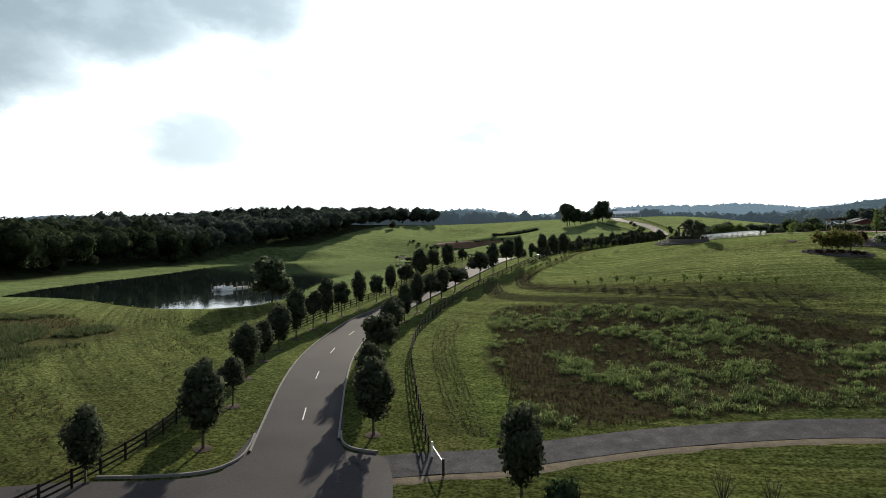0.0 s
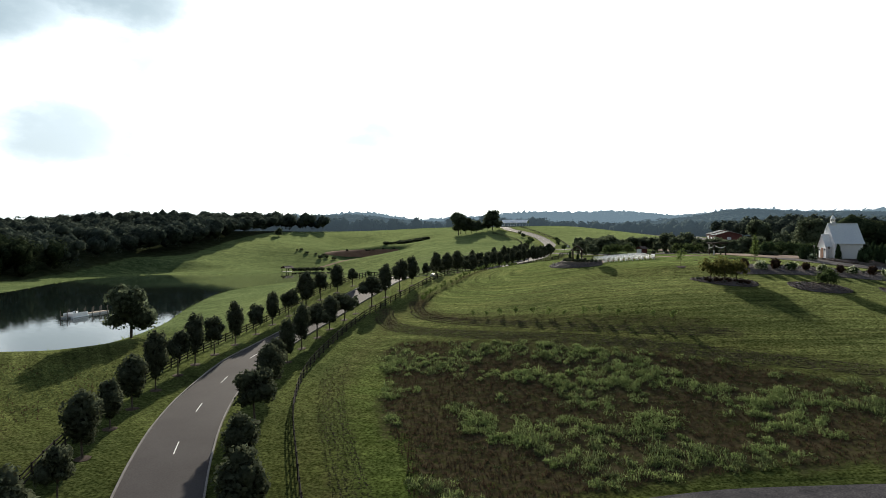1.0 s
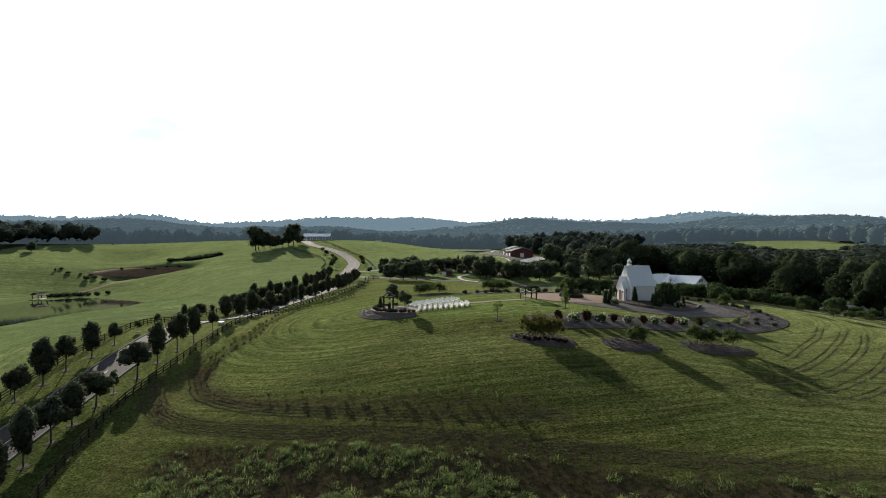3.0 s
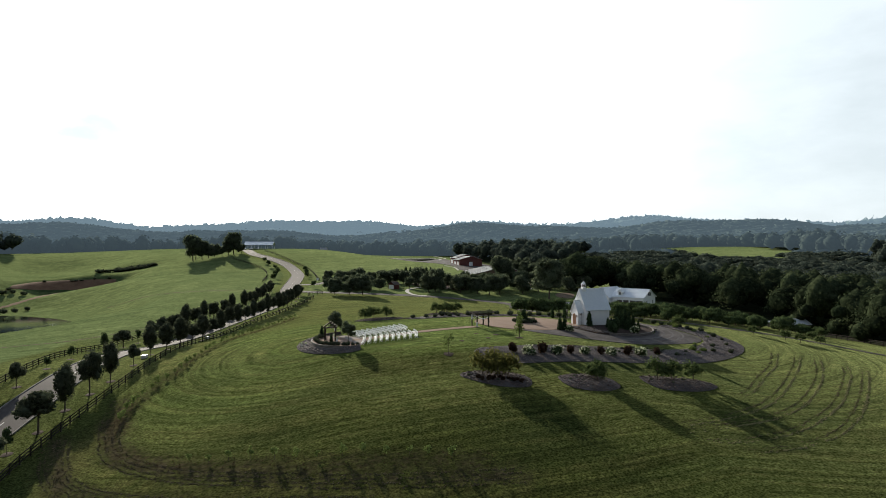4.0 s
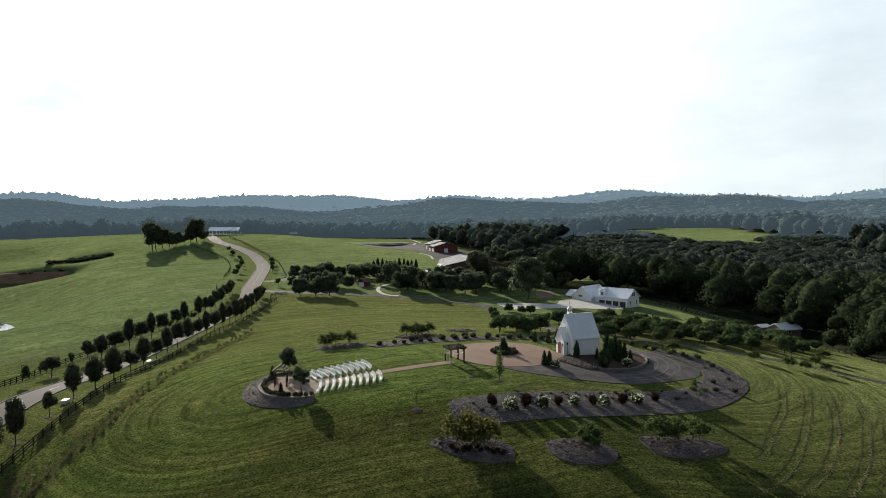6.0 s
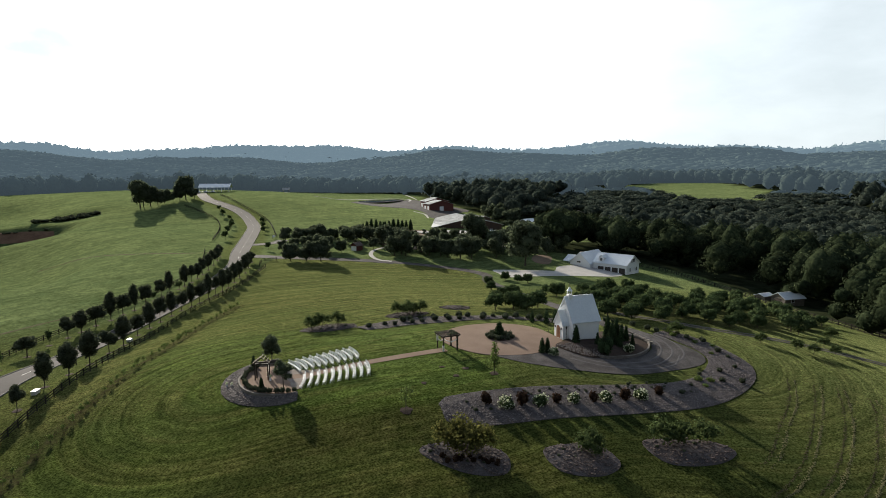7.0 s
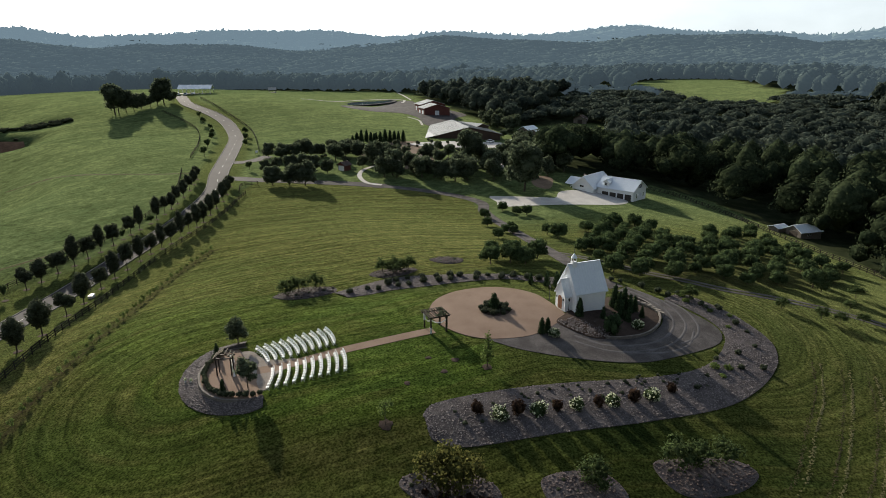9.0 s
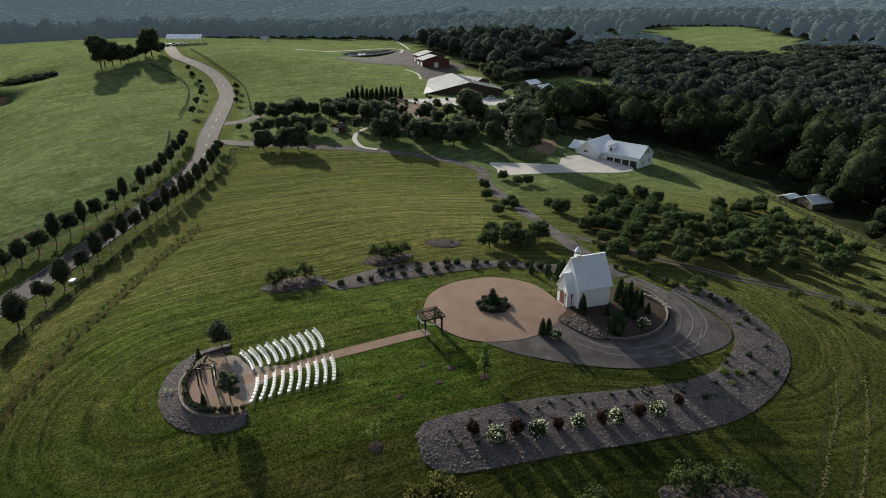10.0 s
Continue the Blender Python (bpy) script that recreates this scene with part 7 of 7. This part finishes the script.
child("creeper", leaf_mesh("creeper", [(0.9, -0.8, 2.84, 0.8, 0.8, 0.1), (1.1, 0.6, 2.84, 0.6, 0.7, 0.1), (0.1, -1.2, 2.82, 0.7, 0.4, 0.08)], 260, 0.2, LEAF_DARK, 95, 0), pergola, "green creeper over the laths")
for y in (-1.25, 1.25):
    part("beam", box(-1.7, 1.7, y - 0.06, y + 0.06, 2.4, 2.6, 0.01), DARK_WOOD, pergola)
for x in (-1.25, 1.25):
    part("beam", box(x - 0.06, x + 0.06, -1.19, 1.19, 2.3, 2.5, 0.01), DARK_WOOD, pergola)
for i in range(9):
    x = -1.6 + i * 0.4
    part("slat", box(x - 0.03, x + 0.03, -1.75, 1.75, 2.61, 2.74), DARK_WOOD, pergola)
for i in range(9):
    y = -1.6 + i * 0.4
    part("lath", box(-1.75, 1.75, y - 0.03, y + 0.03, 2.75, 2.80), DARK_WOOD, pergola)

for x, y in ((104.4, 123.0), (105.8, 128.7)):
    lamp = thing("lamp_post", pose(x, y, ground_at(x, y)), "black iron lamp post beside the chapel door", "lamp post", "lamp posts")
    part("pole", tube((0, 0, -0.1), (0, 0, 2.2), 0.05, 0.035), BLACK, lamp)
    part("base", tube((0, 0, 0), (0, 0, 0.4), 0.11, 0.07), BLACK, lamp)
    part("lantern", tube((0, 0, 2.2), (0, 0, 2.55), 0.1, 0.16, 6), DARK_GLASS, lamp)
    part("cap", tube((0, 0, 2.55), (0, 0, 2.75), 0.19, 0.02, 6), BLACK, lamp)
for x, y in ((48.7, 139.2), (49.2, 138.4), (55.3, 139.7), (54.4, 137.4), (54.1, 135.6)):
    up = TERRACE_Z if x > 51 else ground_at(x, y)
    stand = thing("flower_stand", pose(x, y, up), "white flower stand on the terrace", "flower stand", "flower stands")
    part("pedestal", tube((0, 0, 0), (0, 0, 0.55), 0.16, 0.11), WHITE, stand)
    child("bouquet", leaf_mesh("bouquet", [(0, 0, 0.72, 0.22, 0.22, 0.2)], 50, 0.14, BLOSSOM, 80), stand)


# ---- stones in the beds ----
BROWN_RUBBLE = material("brown_bed_rubble", [(0.062, 0.046, 0.042), (0.12, 0.092, 0.084)], 0.5, 0.9, bump=0.01, fine=0.05, spread=0.45, island=True)
FIELDSTONE = material("field_stone", [(0.055, 0.048, 0.05), (0.12, 0.108, 0.11)], 0.4, 0.9, bump=0.01, spread=0.35)
def rubble(bed_, pts, size, seed, heap, mat=None):
    """Loose angular stones lying on a bed, one joined part."""
    rg_ = np.random.default_rng(seed)
    n = len(pts)
    z = ground(pts[:, 0], pts[:, 1]) + heap
    corner = np.array([(a, b, c) for c in (-1, 1) for b in (-1, 1) for a in (-1, 1)], float)
    v = corner[None] * (0.72 + 0.5 * rg_.random((n, 8, 3)))
    s_ = size * (0.45 + 1.0 * rg_.random(n) ** 2)
    v = v * np.stack([s_, s_ * (0.6 + 0.35 * rg_.random(n)), s_ * (0.35 + 0.3 * rg_.random(n))], 1)[:, None] * 0.5
    a, t = rg_.random(n) * 2 * math.pi, rg_.normal(size=n) * 0.3
    ca, sa, ct, st = np.cos(a), np.sin(a), np.cos(t), np.sin(t)
    x0, y0, z0 = v[..., 0], v[..., 1] * ct[:, None] - v[..., 2] * st[:, None], v[..., 1] * st[:, None] + v[..., 2] * ct[:, None]
    v = np.stack([x0 * ca[:, None] - y0 * sa[:, None] + pts[:, :1], x0 * sa[:, None] + y0 * ca[:, None] + pts[:, 1:2], z0 + z[:, None]], 2).reshape(-1, 3)
    quad = np.array([(0, 2, 3, 1), (4, 5, 7, 6), (0, 1, 5, 4), (1, 3, 7, 5), (3, 2, 6, 7), (2, 0, 4, 6)])
    f = (quad[None] + (np.arange(n) * 8)[:, None, None]).reshape(-1, 4)
    ob = child("rubble", mesh_of("rubble", v, f, mat or RUBBLE), bed_, "loose purplish grey stones")
    ob["kind"] = "stuff"
    return ob


def between(left, right, count, seed):
    a, b = spline(left, 0.1), spline(right, 0.1)
    rg_ = np.random.default_rng(seed)
    t, f = rg_.random(count), rg_.random(count)
    p = a[(t * (len(a) - 1)).astype(int)] * (1 - f)[:, None] + b[(t * (len(b) - 1)).astype(int)] * f[:, None]
    return p, 4 * f * (1 - f), f * f


for (bed_, left, right), count in zip(LOFTS, (2600, 10500, 3200)):
    p, up, climb = between(left, right, count, count)
    rubble(bed_, p, 0.155, count, 0.06 + 0.12 * up + (0.5 * climb if left[0][0] < 60 else 0))
for k, o in enumerate(SMALL):
    line = spline(o, 0.5, True)
    rg_ = np.random.default_rng(k)
    p = rg_.uniform(line.min(0), line.max(0), (1500, 2))
    p = p[inside(p[:, 0], p[:, 1], line)][:650]
    c = line.mean(0)
    out = np.hypot(*(p - c).T) / np.hypot(*(line - c).T).max()
    rubble(OVALS[k], p, 0.17, k, 0.07 + 0.25 * (1 - out ** 2), BROWN_RUBBLE)

STONE = []
for k in range(4):
    bm = bmesh.new()
    bmesh.ops.create_icosphere(bm, subdivisions=1, radius=0.5)
    for v in bm.verts:
        v.co *= rng.uniform(0.75, 1.15)
        v.co.z *= 0.6
    me = bpy.data.meshes.new("stone")
    bm.to_mesh(me)
    bm.free()
    me.materials.append(FIELDSTONE)
    STONE.append(me)
bed_, left, right = LOFTS[1]
p, up, climb = between(left, right, 280, 5)
for k in range(len(p)):
    s_ = rng.uniform(0.14, 0.26)
    child("stone", STONE[k % 4], bed_, "", pose(p[k, 0], p[k, 1], ground_at(*p[k]) + 0.08 + 0.12 * float(up[k]), 0, 0, rng.uniform(0, 360)) @ Matrix.Diagonal((s_, s_ * rng.uniform(0.7, 1.0), s_, 1)))

for k in range(8):
    f = k / 7
    x, y = 117.4 + 1.9 * math.sin(f * 2.2), 122.6 - 6.6 * f
    ob = thing("stone_step", pose(x, y, ground_at(x, y) + 0.28, 0, 0, -35 - 50 * f), "pale tan stone step in the chapel bed", "step", "stone steps")
    part("tread", box(-0.8, 0.8, -0.2, 0.2, -0.35, 0.34 - 0.02 * k, 0.03), PALE_STONE, ob)
p = np.random.default_rng(9).uniform((99.6, 112.6), (107.5, 121.5), (1600, 2))
p = p[inside(p[:, 0], p[:, 1], ISLE)]
rubble(isle, p[np.hypot(p[:, 0] - 101.4, p[:, 1] - 117.5) < 4.6], 0.16, 31, 0.3)


# ---- rough grass and weeds ----
def tufts(name, x, y, blades, tall, wide_, mat, seed, label):
    """Tufts of bent blades at the points."""
    rg = np.random.default_rng(seed)
    n = len(x)
    z = ground(x, y)
    c = np.repeat(np.stack([x, y, z], 1), blades, 0)
    h = np.repeat(tall, blades) * (0.55 + 0.6 * rg.random(n * blades))
    a = rg.random(n * blades) * 2 * math.pi
    lean = (0.25 + 0.55 * rg.random(n * blades)) * h
    foot = c + np.stack([np.cos(a), np.sin(a), np.zeros_like(a)], 1) * (h * 0.25 * rg.random(n * blades))[:, None]
    side = np.stack([-np.sin(a), np.cos(a), np.zeros_like(a)], 1) * wide_ * (0.6 + 0.8 * rg.random((n * blades, 1)))
    out = np.stack([np.cos(a) * lean, np.sin(a) * lean, h], 1)
    v = np.stack([foot - side * 0.5, foot + side * 0.5, foot + out * 0.62 + side * 0.6, foot + out, foot + out * 0.62 - side * 0.6], 1).reshape(-1, 3)
    k = np.arange(n * blades) * 5
    f = [*np.stack([k, k + 1, k + 2, k + 4], 1).tolist(), *np.stack([k + 4, k + 2, k + 3], 1).tolist()]
    return tagged(new(name, mesh_of(name, v, f, mat)), label, "weeds", kind="stuff")


LATTICE = np.random.default_rng(77).uniform(-1, 1, (64, 64))


def patchy(x, y):
    """Uneven clumps at several sizes."""
    out = np.zeros(np.shape(x))
    for size, amount in ((6.5, 2.2), (2.6, 1.7), (1.1, 1.1)):
        u, v = np.asarray(x) / size + 100 + size, (np.asarray(y) + 0.3 * np.asarray(x)) / size + 100
        i, j = np.floor(u).astype(int), np.floor(v).astype(int)
        fu, fv = ease(0, 1, u - i), ease(0, 1, v - j)
        p = lambda a, b_: LATTICE[(i + a) % 64, (j + b_) % 64]
        out = out + amount * ((p(0, 0) * (1 - fu) + p(1, 0) * fu) * (1 - fv) + (p(0, 1) * (1 - fu) + p(1, 1) * fu) * fv)
    return out


rg = np.random.default_rng(5)
x, y = rg.uniform(4, 82, 90000), rg.uniform(43, 104, 90000)
ok = inside(x, y, MEADOW)
x, y = x[ok], y[ok]
lush = patchy(x, y) - 0.2 + 1.3 * ease(58, 74, y + 0.25 * x - 6) + rg.normal(size=len(x)) * 0.5
green = lush > 0.75
cx_, cy_, r_ = x[green][::15], y[green][::15], 0.4 + 0.75 * rg.random(len(x[green][::15])) ** 1.6
wx, wy = np.repeat(cx_, 17), np.repeat(cy_, 17)
out_, ang_ = np.sqrt(rg.random(len(wx))), rg.random(len(wx)) * 6.283
wide_r = np.repeat(r_, 17)
wx, wy = wx + out_ * wide_r * np.cos(ang_), wy + out_ * wide_r * np.sin(ang_)
tall_r = wide_r * 0.55 * (1.05 - out_ ** 2) + 0.12
dark = rg.random(len(wx)) < 0.45
tufts("tall_weeds", wx[~dark], wy[~dark], 4, tall_r[~dark] * 1.15, 0.02, WEED, 6, "patchy tall green weeds on the slope")
tufts("tall_weeds", wx[dark], wy[dark], 4, tall_r[dark], 0.02, MEADOW_WEED, 16, "darker tangled weeds among the green clumps")


def herbage(name, x, y, wide_, leaves, size, mat, seed, label):
    """Low rounded masses of small leaves at the points."""
    rg_ = np.random.default_rng(seed)
    n = len(x)
    d = rg_.normal(size=(n, leaves, 3))
    d[..., 2] = np.abs(d[..., 2])
    d /= np.linalg.norm(d, axis=2)[..., None]
    foot = np.stack([x, y, ground(x, y)], 1)
    q = foot[:, None] + d * np.stack([wide_, wide_, wide_ * 0.62], 1)[:, None] * (0.45 + 0.6 * rg_.random((n, leaves, 1)))
    nr = d + rg_.normal(size=d.shape) * 0.7
    nr /= np.linalg.norm(nr, axis=2)[..., None]
    a1 = np.cross(nr, rg_.normal(size=d.shape))
    a1 /= np.linalg.norm(a1, axis=2)[..., None]
    b1 = np.cross(nr, a1)
    s1 = size * (0.6 + 0.8 * rg_.random((n, leaves, 1)))
    v = np.stack([q - a1 * s1, q - b1 * s1 * 0.45, q + a1 * s1, q + b1 * s1 * 0.45], 2).reshape(-1, 3)
    me = mesh_of(name, v, np.arange(len(v)).reshape(-1, 4), mat)
    soft_ = d * 0.8 + nr * 0.4 + np.array((0, 0, 0.3))
    soft_ /= np.linalg.norm(soft_, axis=2)[..., None]
    round_normals(me, np.repeat(soft_.reshape(-1, 3), 4, 0))
    return tagged(new(name, me), label, "weeds", kind="stuff")


pale_ = patchy(cx_ * 0.5 + 9, cy_ * 0.5) + rg.normal(size=len(cx_)) * 0.8 > -0.5
herbage("weed_clumps", cx_[pale_], cy_[pale_], r_[pale_], 76, 0.068, WEED, 26, "leafy green weed clumps on the slope")
herbage("weed_clumps", cx_[~pale_], cy_[~pale_], r_[~pale_], 76, 0.068, MEADOW_WEED, 27, "dark leafy weed clumps on the slope")
low_ = (lush > -0.2) & (~green)
herbage("weed_clumps", x[low_][::22], y[low_][::22], np.full(len(x[low_][::22]), 0.42), 26, 0.065, MEADOW_WEED, 28, "low dark weeds between the clumps")
brown = (~green) & (rg.random(len(x)) < 0.42)
tufts("dry_weeds", x[brown], y[brown], 4, np.full(brown.sum(), 0.24), 0.035, DEADWEED, 7, "thin brown weeds between the green clumps")
x, y = rg.uniform(-100, -24, 17000), rg.uniform(30, 112, 17000)
fx = np.interp(y, FENCE_W[:, 1], FENCE_W[:, 0])
dl = off_line(x, y, LAKE_LINE, closed=True)
ok = (x < fx - 1.5) & (dl > 7) & (patchy(x * 0.6, y * 0.6) > -0.6) & ~((y > 99) & (x > -80))
x, y = x[ok], y[ok]
mix_ = patchy(x * 0.35 + 3, y * 0.35) + rg.normal(size=len(x)) * 0.7
tufts("rough_grass", x[mix_ > 0.3], y[mix_ > 0.3], 4, np.full((mix_ > 0.3).sum(), 0.26), 0.035, LEAF_SOFT, 8, "rough green field grass beyond the fence")
tufts("rough_grass", x[mix_ <= 0.3], y[mix_ <= 0.3], 4, np.full((mix_ <= 0.3).sum(), 0.3), 0.035, DEADWEED, 9, "brownish seeding field grass beyond the fence")
s = np.linspace(0, 1, 900)
i = (s * (len(LAKE_LINE) - 1)).astype(int)
lx, ly = LAKE_LINE[i, 0] + rg.normal(size=900) * 0.6, LAKE_LINE[i, 1] + rg.normal(size=900) * 0.6
tufts("reeds", lx, ly, 6, 0.12 + 0.5 * rg.random(900) ** 2, 0.04, WEED, 10, "fringe of reeds along the pond bank")


def worn_strip(points, half, mat, label, up=0.03):
    line = spline(points, 1.2)
    j = np.random.default_rng(len(points)).uniform(0.6, 1.3, len(line))
    nrm = normals(line)
    cols = [line + nrm * (o * half * j)[:, None] for o in (-1.0, -0.4, 0.3, 1.0)]
    z = [ground(c[:, 0], c[:, 1]) + (up if 0 < i < 3 else -0.02) for i, c in enumerate(cols)]
    v = np.stack([np.c_[c, w] for c, w in zip(cols, z)], 1).reshape(-1, 3)
    i = (np.arange(len(line) - 1)[:, None] * 4 + np.arange(3)[None]).ravel()
    return tagged(new("path", mesh_of("path", v, np.stack([i, i + 1, i + 5, i + 4], 1)[:, ::-1], mat)), label, "track", kind="structure")


STRAW = material("cut_straw", [(0.042, 0.040, 0.016), (0.088, 0.076, 0.032)], 0.8, 1.0, bump=0.03, fine=0.12, space="World")
PALE_STRAW = material("pale_cut_straw", [(0.100, 0.092, 0.042), (0.19, 0.165, 0.085)], 0.9, 1.0, bump=0.03, fine=0.12, space="World")
DUST = material("tan_dust", [(0.10, 0.08, 0.055), (0.18, 0.145, 0.10)], 0.8, 1.0, bump=0.02, fine=0.15, space="World")
CLODS = material("churned_earth", [(0.032, 0.026, 0.016), (0.07, 0.055, 0.033), (0.125, 0.10, 0.062)], 1.1, 1.0, bump=0.06, fine=0.16, space="World")
worn_strip([tuple(p) for p in (LANE + normals(LANE) * 2.35)[4::3]], 0.8, DUST, "tan dusty edge of the gravel lane")


def wheel_track(points, seed, label, mat=None, light=1.0, size=1.0):
    """A broken line of churned clods along a wheel's way."""
    line = spline(points, 0.28)
    rg_ = np.random.default_rng(seed)
    n = len(line)
    s_ = np.arange(n) * 0.28
    strong = 0.5 + 0.5 * np.sin(s_ / 3.1 + seed) * np.sin(s_ / 1.3 + 2 * seed) + 0.7 * np.sin(np.linspace(0.15, 1, n) * math.pi) - 0.55
    at = np.repeat(line, 3, 0) + rg_.normal(size=(3 * n, 2)) * 0.13
    keep = rg_.random(3 * n) < np.clip(np.repeat(strong + 0.25, 3), 0.08, 1.0) * light
    at = at[keep]
    z = ground(at[:, 0], at[:, 1])
    a, r = rg_.random(len(at)) * 6.28, size * (0.09 + 0.15 * rg_.random(len(at)))
    v = [np.c_[at + np.stack([np.cos(a + k) * r, np.sin(a + k) * r * 0.7], 1), z - 0.02] for k in (0.0, 1.7, 3.3, 4.9)] + [np.c_[at, z + size * (0.04 + 0.06 * rg_.random(len(at)))]]
    v = np.stack(v, 1).reshape(-1, 3)
    i = np.arange(len(at)) * 5
    f = np.concatenate([np.stack([i + p, i + q, i + 4], 1) for p, q in ((0, 1), (1, 2), (2, 3), (3, 0))])
    return tagged(new("wheel_track", mesh_of("wheel_track", v, f, mat or CLODS)), label, "track", kind="stuff")


PASSES = [[(128, 95.2), (119.6, 90.9), (110, 87.6), (101.9, 84.7), (97.0, 83.7)], [(130.4, 92.1), (123, 88.6), (112.5, 84.5), (104, 81.7), (96.2, 80.1), (87.1, 79.9), (79.2, 80.7)],
          [(132, 89.2), (124.5, 85.2), (115, 81.3), (103.5, 78), (93.8, 77.1), (86.2, 77.9), (77.3, 79.4)], [(133, 85), (127.8, 82.1), (115.7, 77.6), (106.1, 74.9), (93.7, 73.4), (84.0, 74.4), (77.6, 76.7)],
          [(134, 82), (128.5, 79.5), (115.0, 74.4), (105.4, 71.6), (96.7, 70.2), (88.1, 70.7), (80.8, 72.6)]]
for way in ([(34, 352), (52, 340), (66, 322), (80, 306), (92, 297)], [(-2, 228), (14, 226), (30, 232), (44, 236)]):
    worn_strip(way, 0.7, STRAW, "faint straw track across the pasture", 0.05)
for k, way in enumerate(PASSES):
    for o in (0.0, 1.05):
        wheel_track([(x + 0.36 * o, y - 0.93 * o) for x, y in way], 2 * k + int(o), "brown churned wheel track in the mown grass", PALE_STRAW if o else CLODS, 1.0, 1.1 if o else 0.85)
for k, (way, o) in enumerate([(CHURNED, o) for o in (-1.5, -0.9, -0.3, 0.3, 0.9, 1.5)] + [(DITCH, o) for o in (-1.3, -0.5, 0.3, 1.1)]):
    line = spline(way, 2.0)
    wheel_track([tuple(p) for p in (line + normals(line) * o)[::2]], 60 + k, "brown churned strip of earth round the hill", None, 0.95, 0.85)
for k, o in enumerate((2.6, 3.1, 3.7, 4.2, 4.8, 5.3)):
    n_ = normals(FENCE_E)
    wheel_track([tuple(p) for p in (FENCE_E + n_ * o)[1:22:3]], 40 + k, "brown wheel track in the mown strip beside the fence", CLODS if k % 3 else STRAW, 0.95, 0.7)
# ---- odds and ends ----
tagged(new("earth_bank", loft("earth_bank", [(-4, 447), (6, 454), (18, 456), (29, 453.5), (38, 449.5), (46, 444)], [(-6, 440), (5, 444.5), (17, 446.5), (28, 445), (37, 442), (46, 438.5)], 7, SOIL, 0.12, 0.3)), "eroded red-brown earth bank in the pasture", "earth bank")
worn_strip([(-14, 398), (-4, 408), (6, 417), (16, 424), (26, 430)], 1.6, SOIL, "bare reddish path from the pond to the earth bank", 0.08)
for x, y in ((17.7, 38.9), (20.2, 37.6)):
    ob = thing("bare_shrub", pose(x, y, ground_at(x, y)), "leafless vase-shaped shrub beside the gravel lane", "shrub", "bare shrubs")
    for k in range(9):
        a = k * 0.7
        r = 0.25 + 0.12 * (k % 3)
        child("stem", trunk_mesh("stem", 1.6 + 0.15 * (k % 4), 0.035, 4, 90 + k, 0.5, 0.35), ob, "", pose(0.08 * math.cos(a), 0.08 * math.sin(a), 0, -math.degrees(r) * math.sin(a), math.degrees(r) * math.cos(a), 0))
shrub(ROUND[0], 7.6, 39.2, 0.8, "broad pale-leaved shrub beside the gravel lane", name="shrub")
gate = thing("gate_arm", pose(-0.9, 47.3, ground_at(-0.9, 47.3), 0, 0, -75), "white pole gate beside the gravel lane", "gate")
part("pole", bar((0, 0, 0.9), (3.3, 0, 0.75), 0.07), WHITE, gate)
part("post", box(-0.08, 0.08, -0.08, 0.08, -0.3, 1.2, 0.01), WHITE, gate)
part("post", box(3.22, 3.38, -0.08, 0.08, -0.3, 1.0, 0.01), DARK_WOOD, gate)
sign = thing("notice_board", pose(123.5, 319.6, ground_at(123.5, 319.6), 0, 0, 30), "small white notice board on two posts", "sign")
part("board", box(-0.9, 0.9, -0.04, 0.04, 0.7, 1.7, 0.01), WHITE, sign)
for s_ in (-0.8, 0.8):
    part("post", box(s_ - 0.06, s_ + 0.06, 0.05, 0.17, -0.3, 1.9), DARK_WOOD, sign)
for x, y, a in ((25.5, 164.4, 60), (44.2, 196.0, 55)):
    bench = thing("utility_box", pose(x, y, ground_at(x, y), 0, 0, a), "low pale utility box in the verge", "utility box", "boxes in the verge")
    part("casing", box(-0.7, 0.7, -0.4, 0.4, -0.1, 0.55, 0.04), CONCRETE, bench)
    part("lid", box(-0.74, 0.74, -0.44, 0.44, 0.55, 0.62, 0.02), WHITE, bench)

rg = np.random.default_rng(12)
x, y = rg.uniform(-96, -43, 16000), rg.uniform(64, 101, 16000)
ok = (np.abs(y - 83 - 4 * np.sin(x / 6)) < 14 + rg.normal(size=len(x)) * 1.5) & (x + 3 * np.sin(y / 5) < -46 + rg.normal(size=len(x)) * 2) & (patchy(x * 0.5, y * 0.5) > -0.9)
x, y = x[ok], y[ok]
tufts("weed_bank", x, y, 5, np.full(len(x), 0.55), 0.07, MEADOW_WEED, 13, "dark green tangled weeds on the slope by the pond")
x, y = rg.uniform(14, 74, 9000), rg.uniform(84, 206, 9000)
rows_d = off_line(x, y, [(50, 85.5), (43, 90), (38, 93), (30, 98.8), (22, 106), (17.5, 113), (16, 121), (18.5, 130.5), (25, 142), (34, 155), (46, 171), (58, 190.5), (71, 204.5)])
ok = rows_d < 1.5
tufts("row_weeds", x[ok], y[ok], 5, np.full(ok.sum(), 0.17), 0.035, DEADWEED, 14, "brown and green weeds in the sapling rows")

dead = thing("dead_shrub", pose(-5.4, 57.0, ground_at(-5.4, 57.0)), "small dead reddish-brown shrub in the mown verge", "shrub")
RUSSET = material("russet_twigs", [(0.10, 0.03, 0.018), (0.16, 0.055, 0.03)], 0.3, 0.9)
for k in range(6):
    a = k * 1.05
    part("stem", tube((0.05 * math.cos(a), 0.05 * math.sin(a), -0.05), (0.55 * math.cos(a), 0.55 * math.sin(a), 0.28 + 0.2 * (k % 3)), 0.035, 0.015, 5), RUSSET, dead)
child("foliage", leaf_mesh("foliage", [(0, 0, 0.3, 0.5, 0.45, 0.2)], 40, 0.2, REDSHRUB_LEAF, 97, 0), dead, "withered russet leaves")
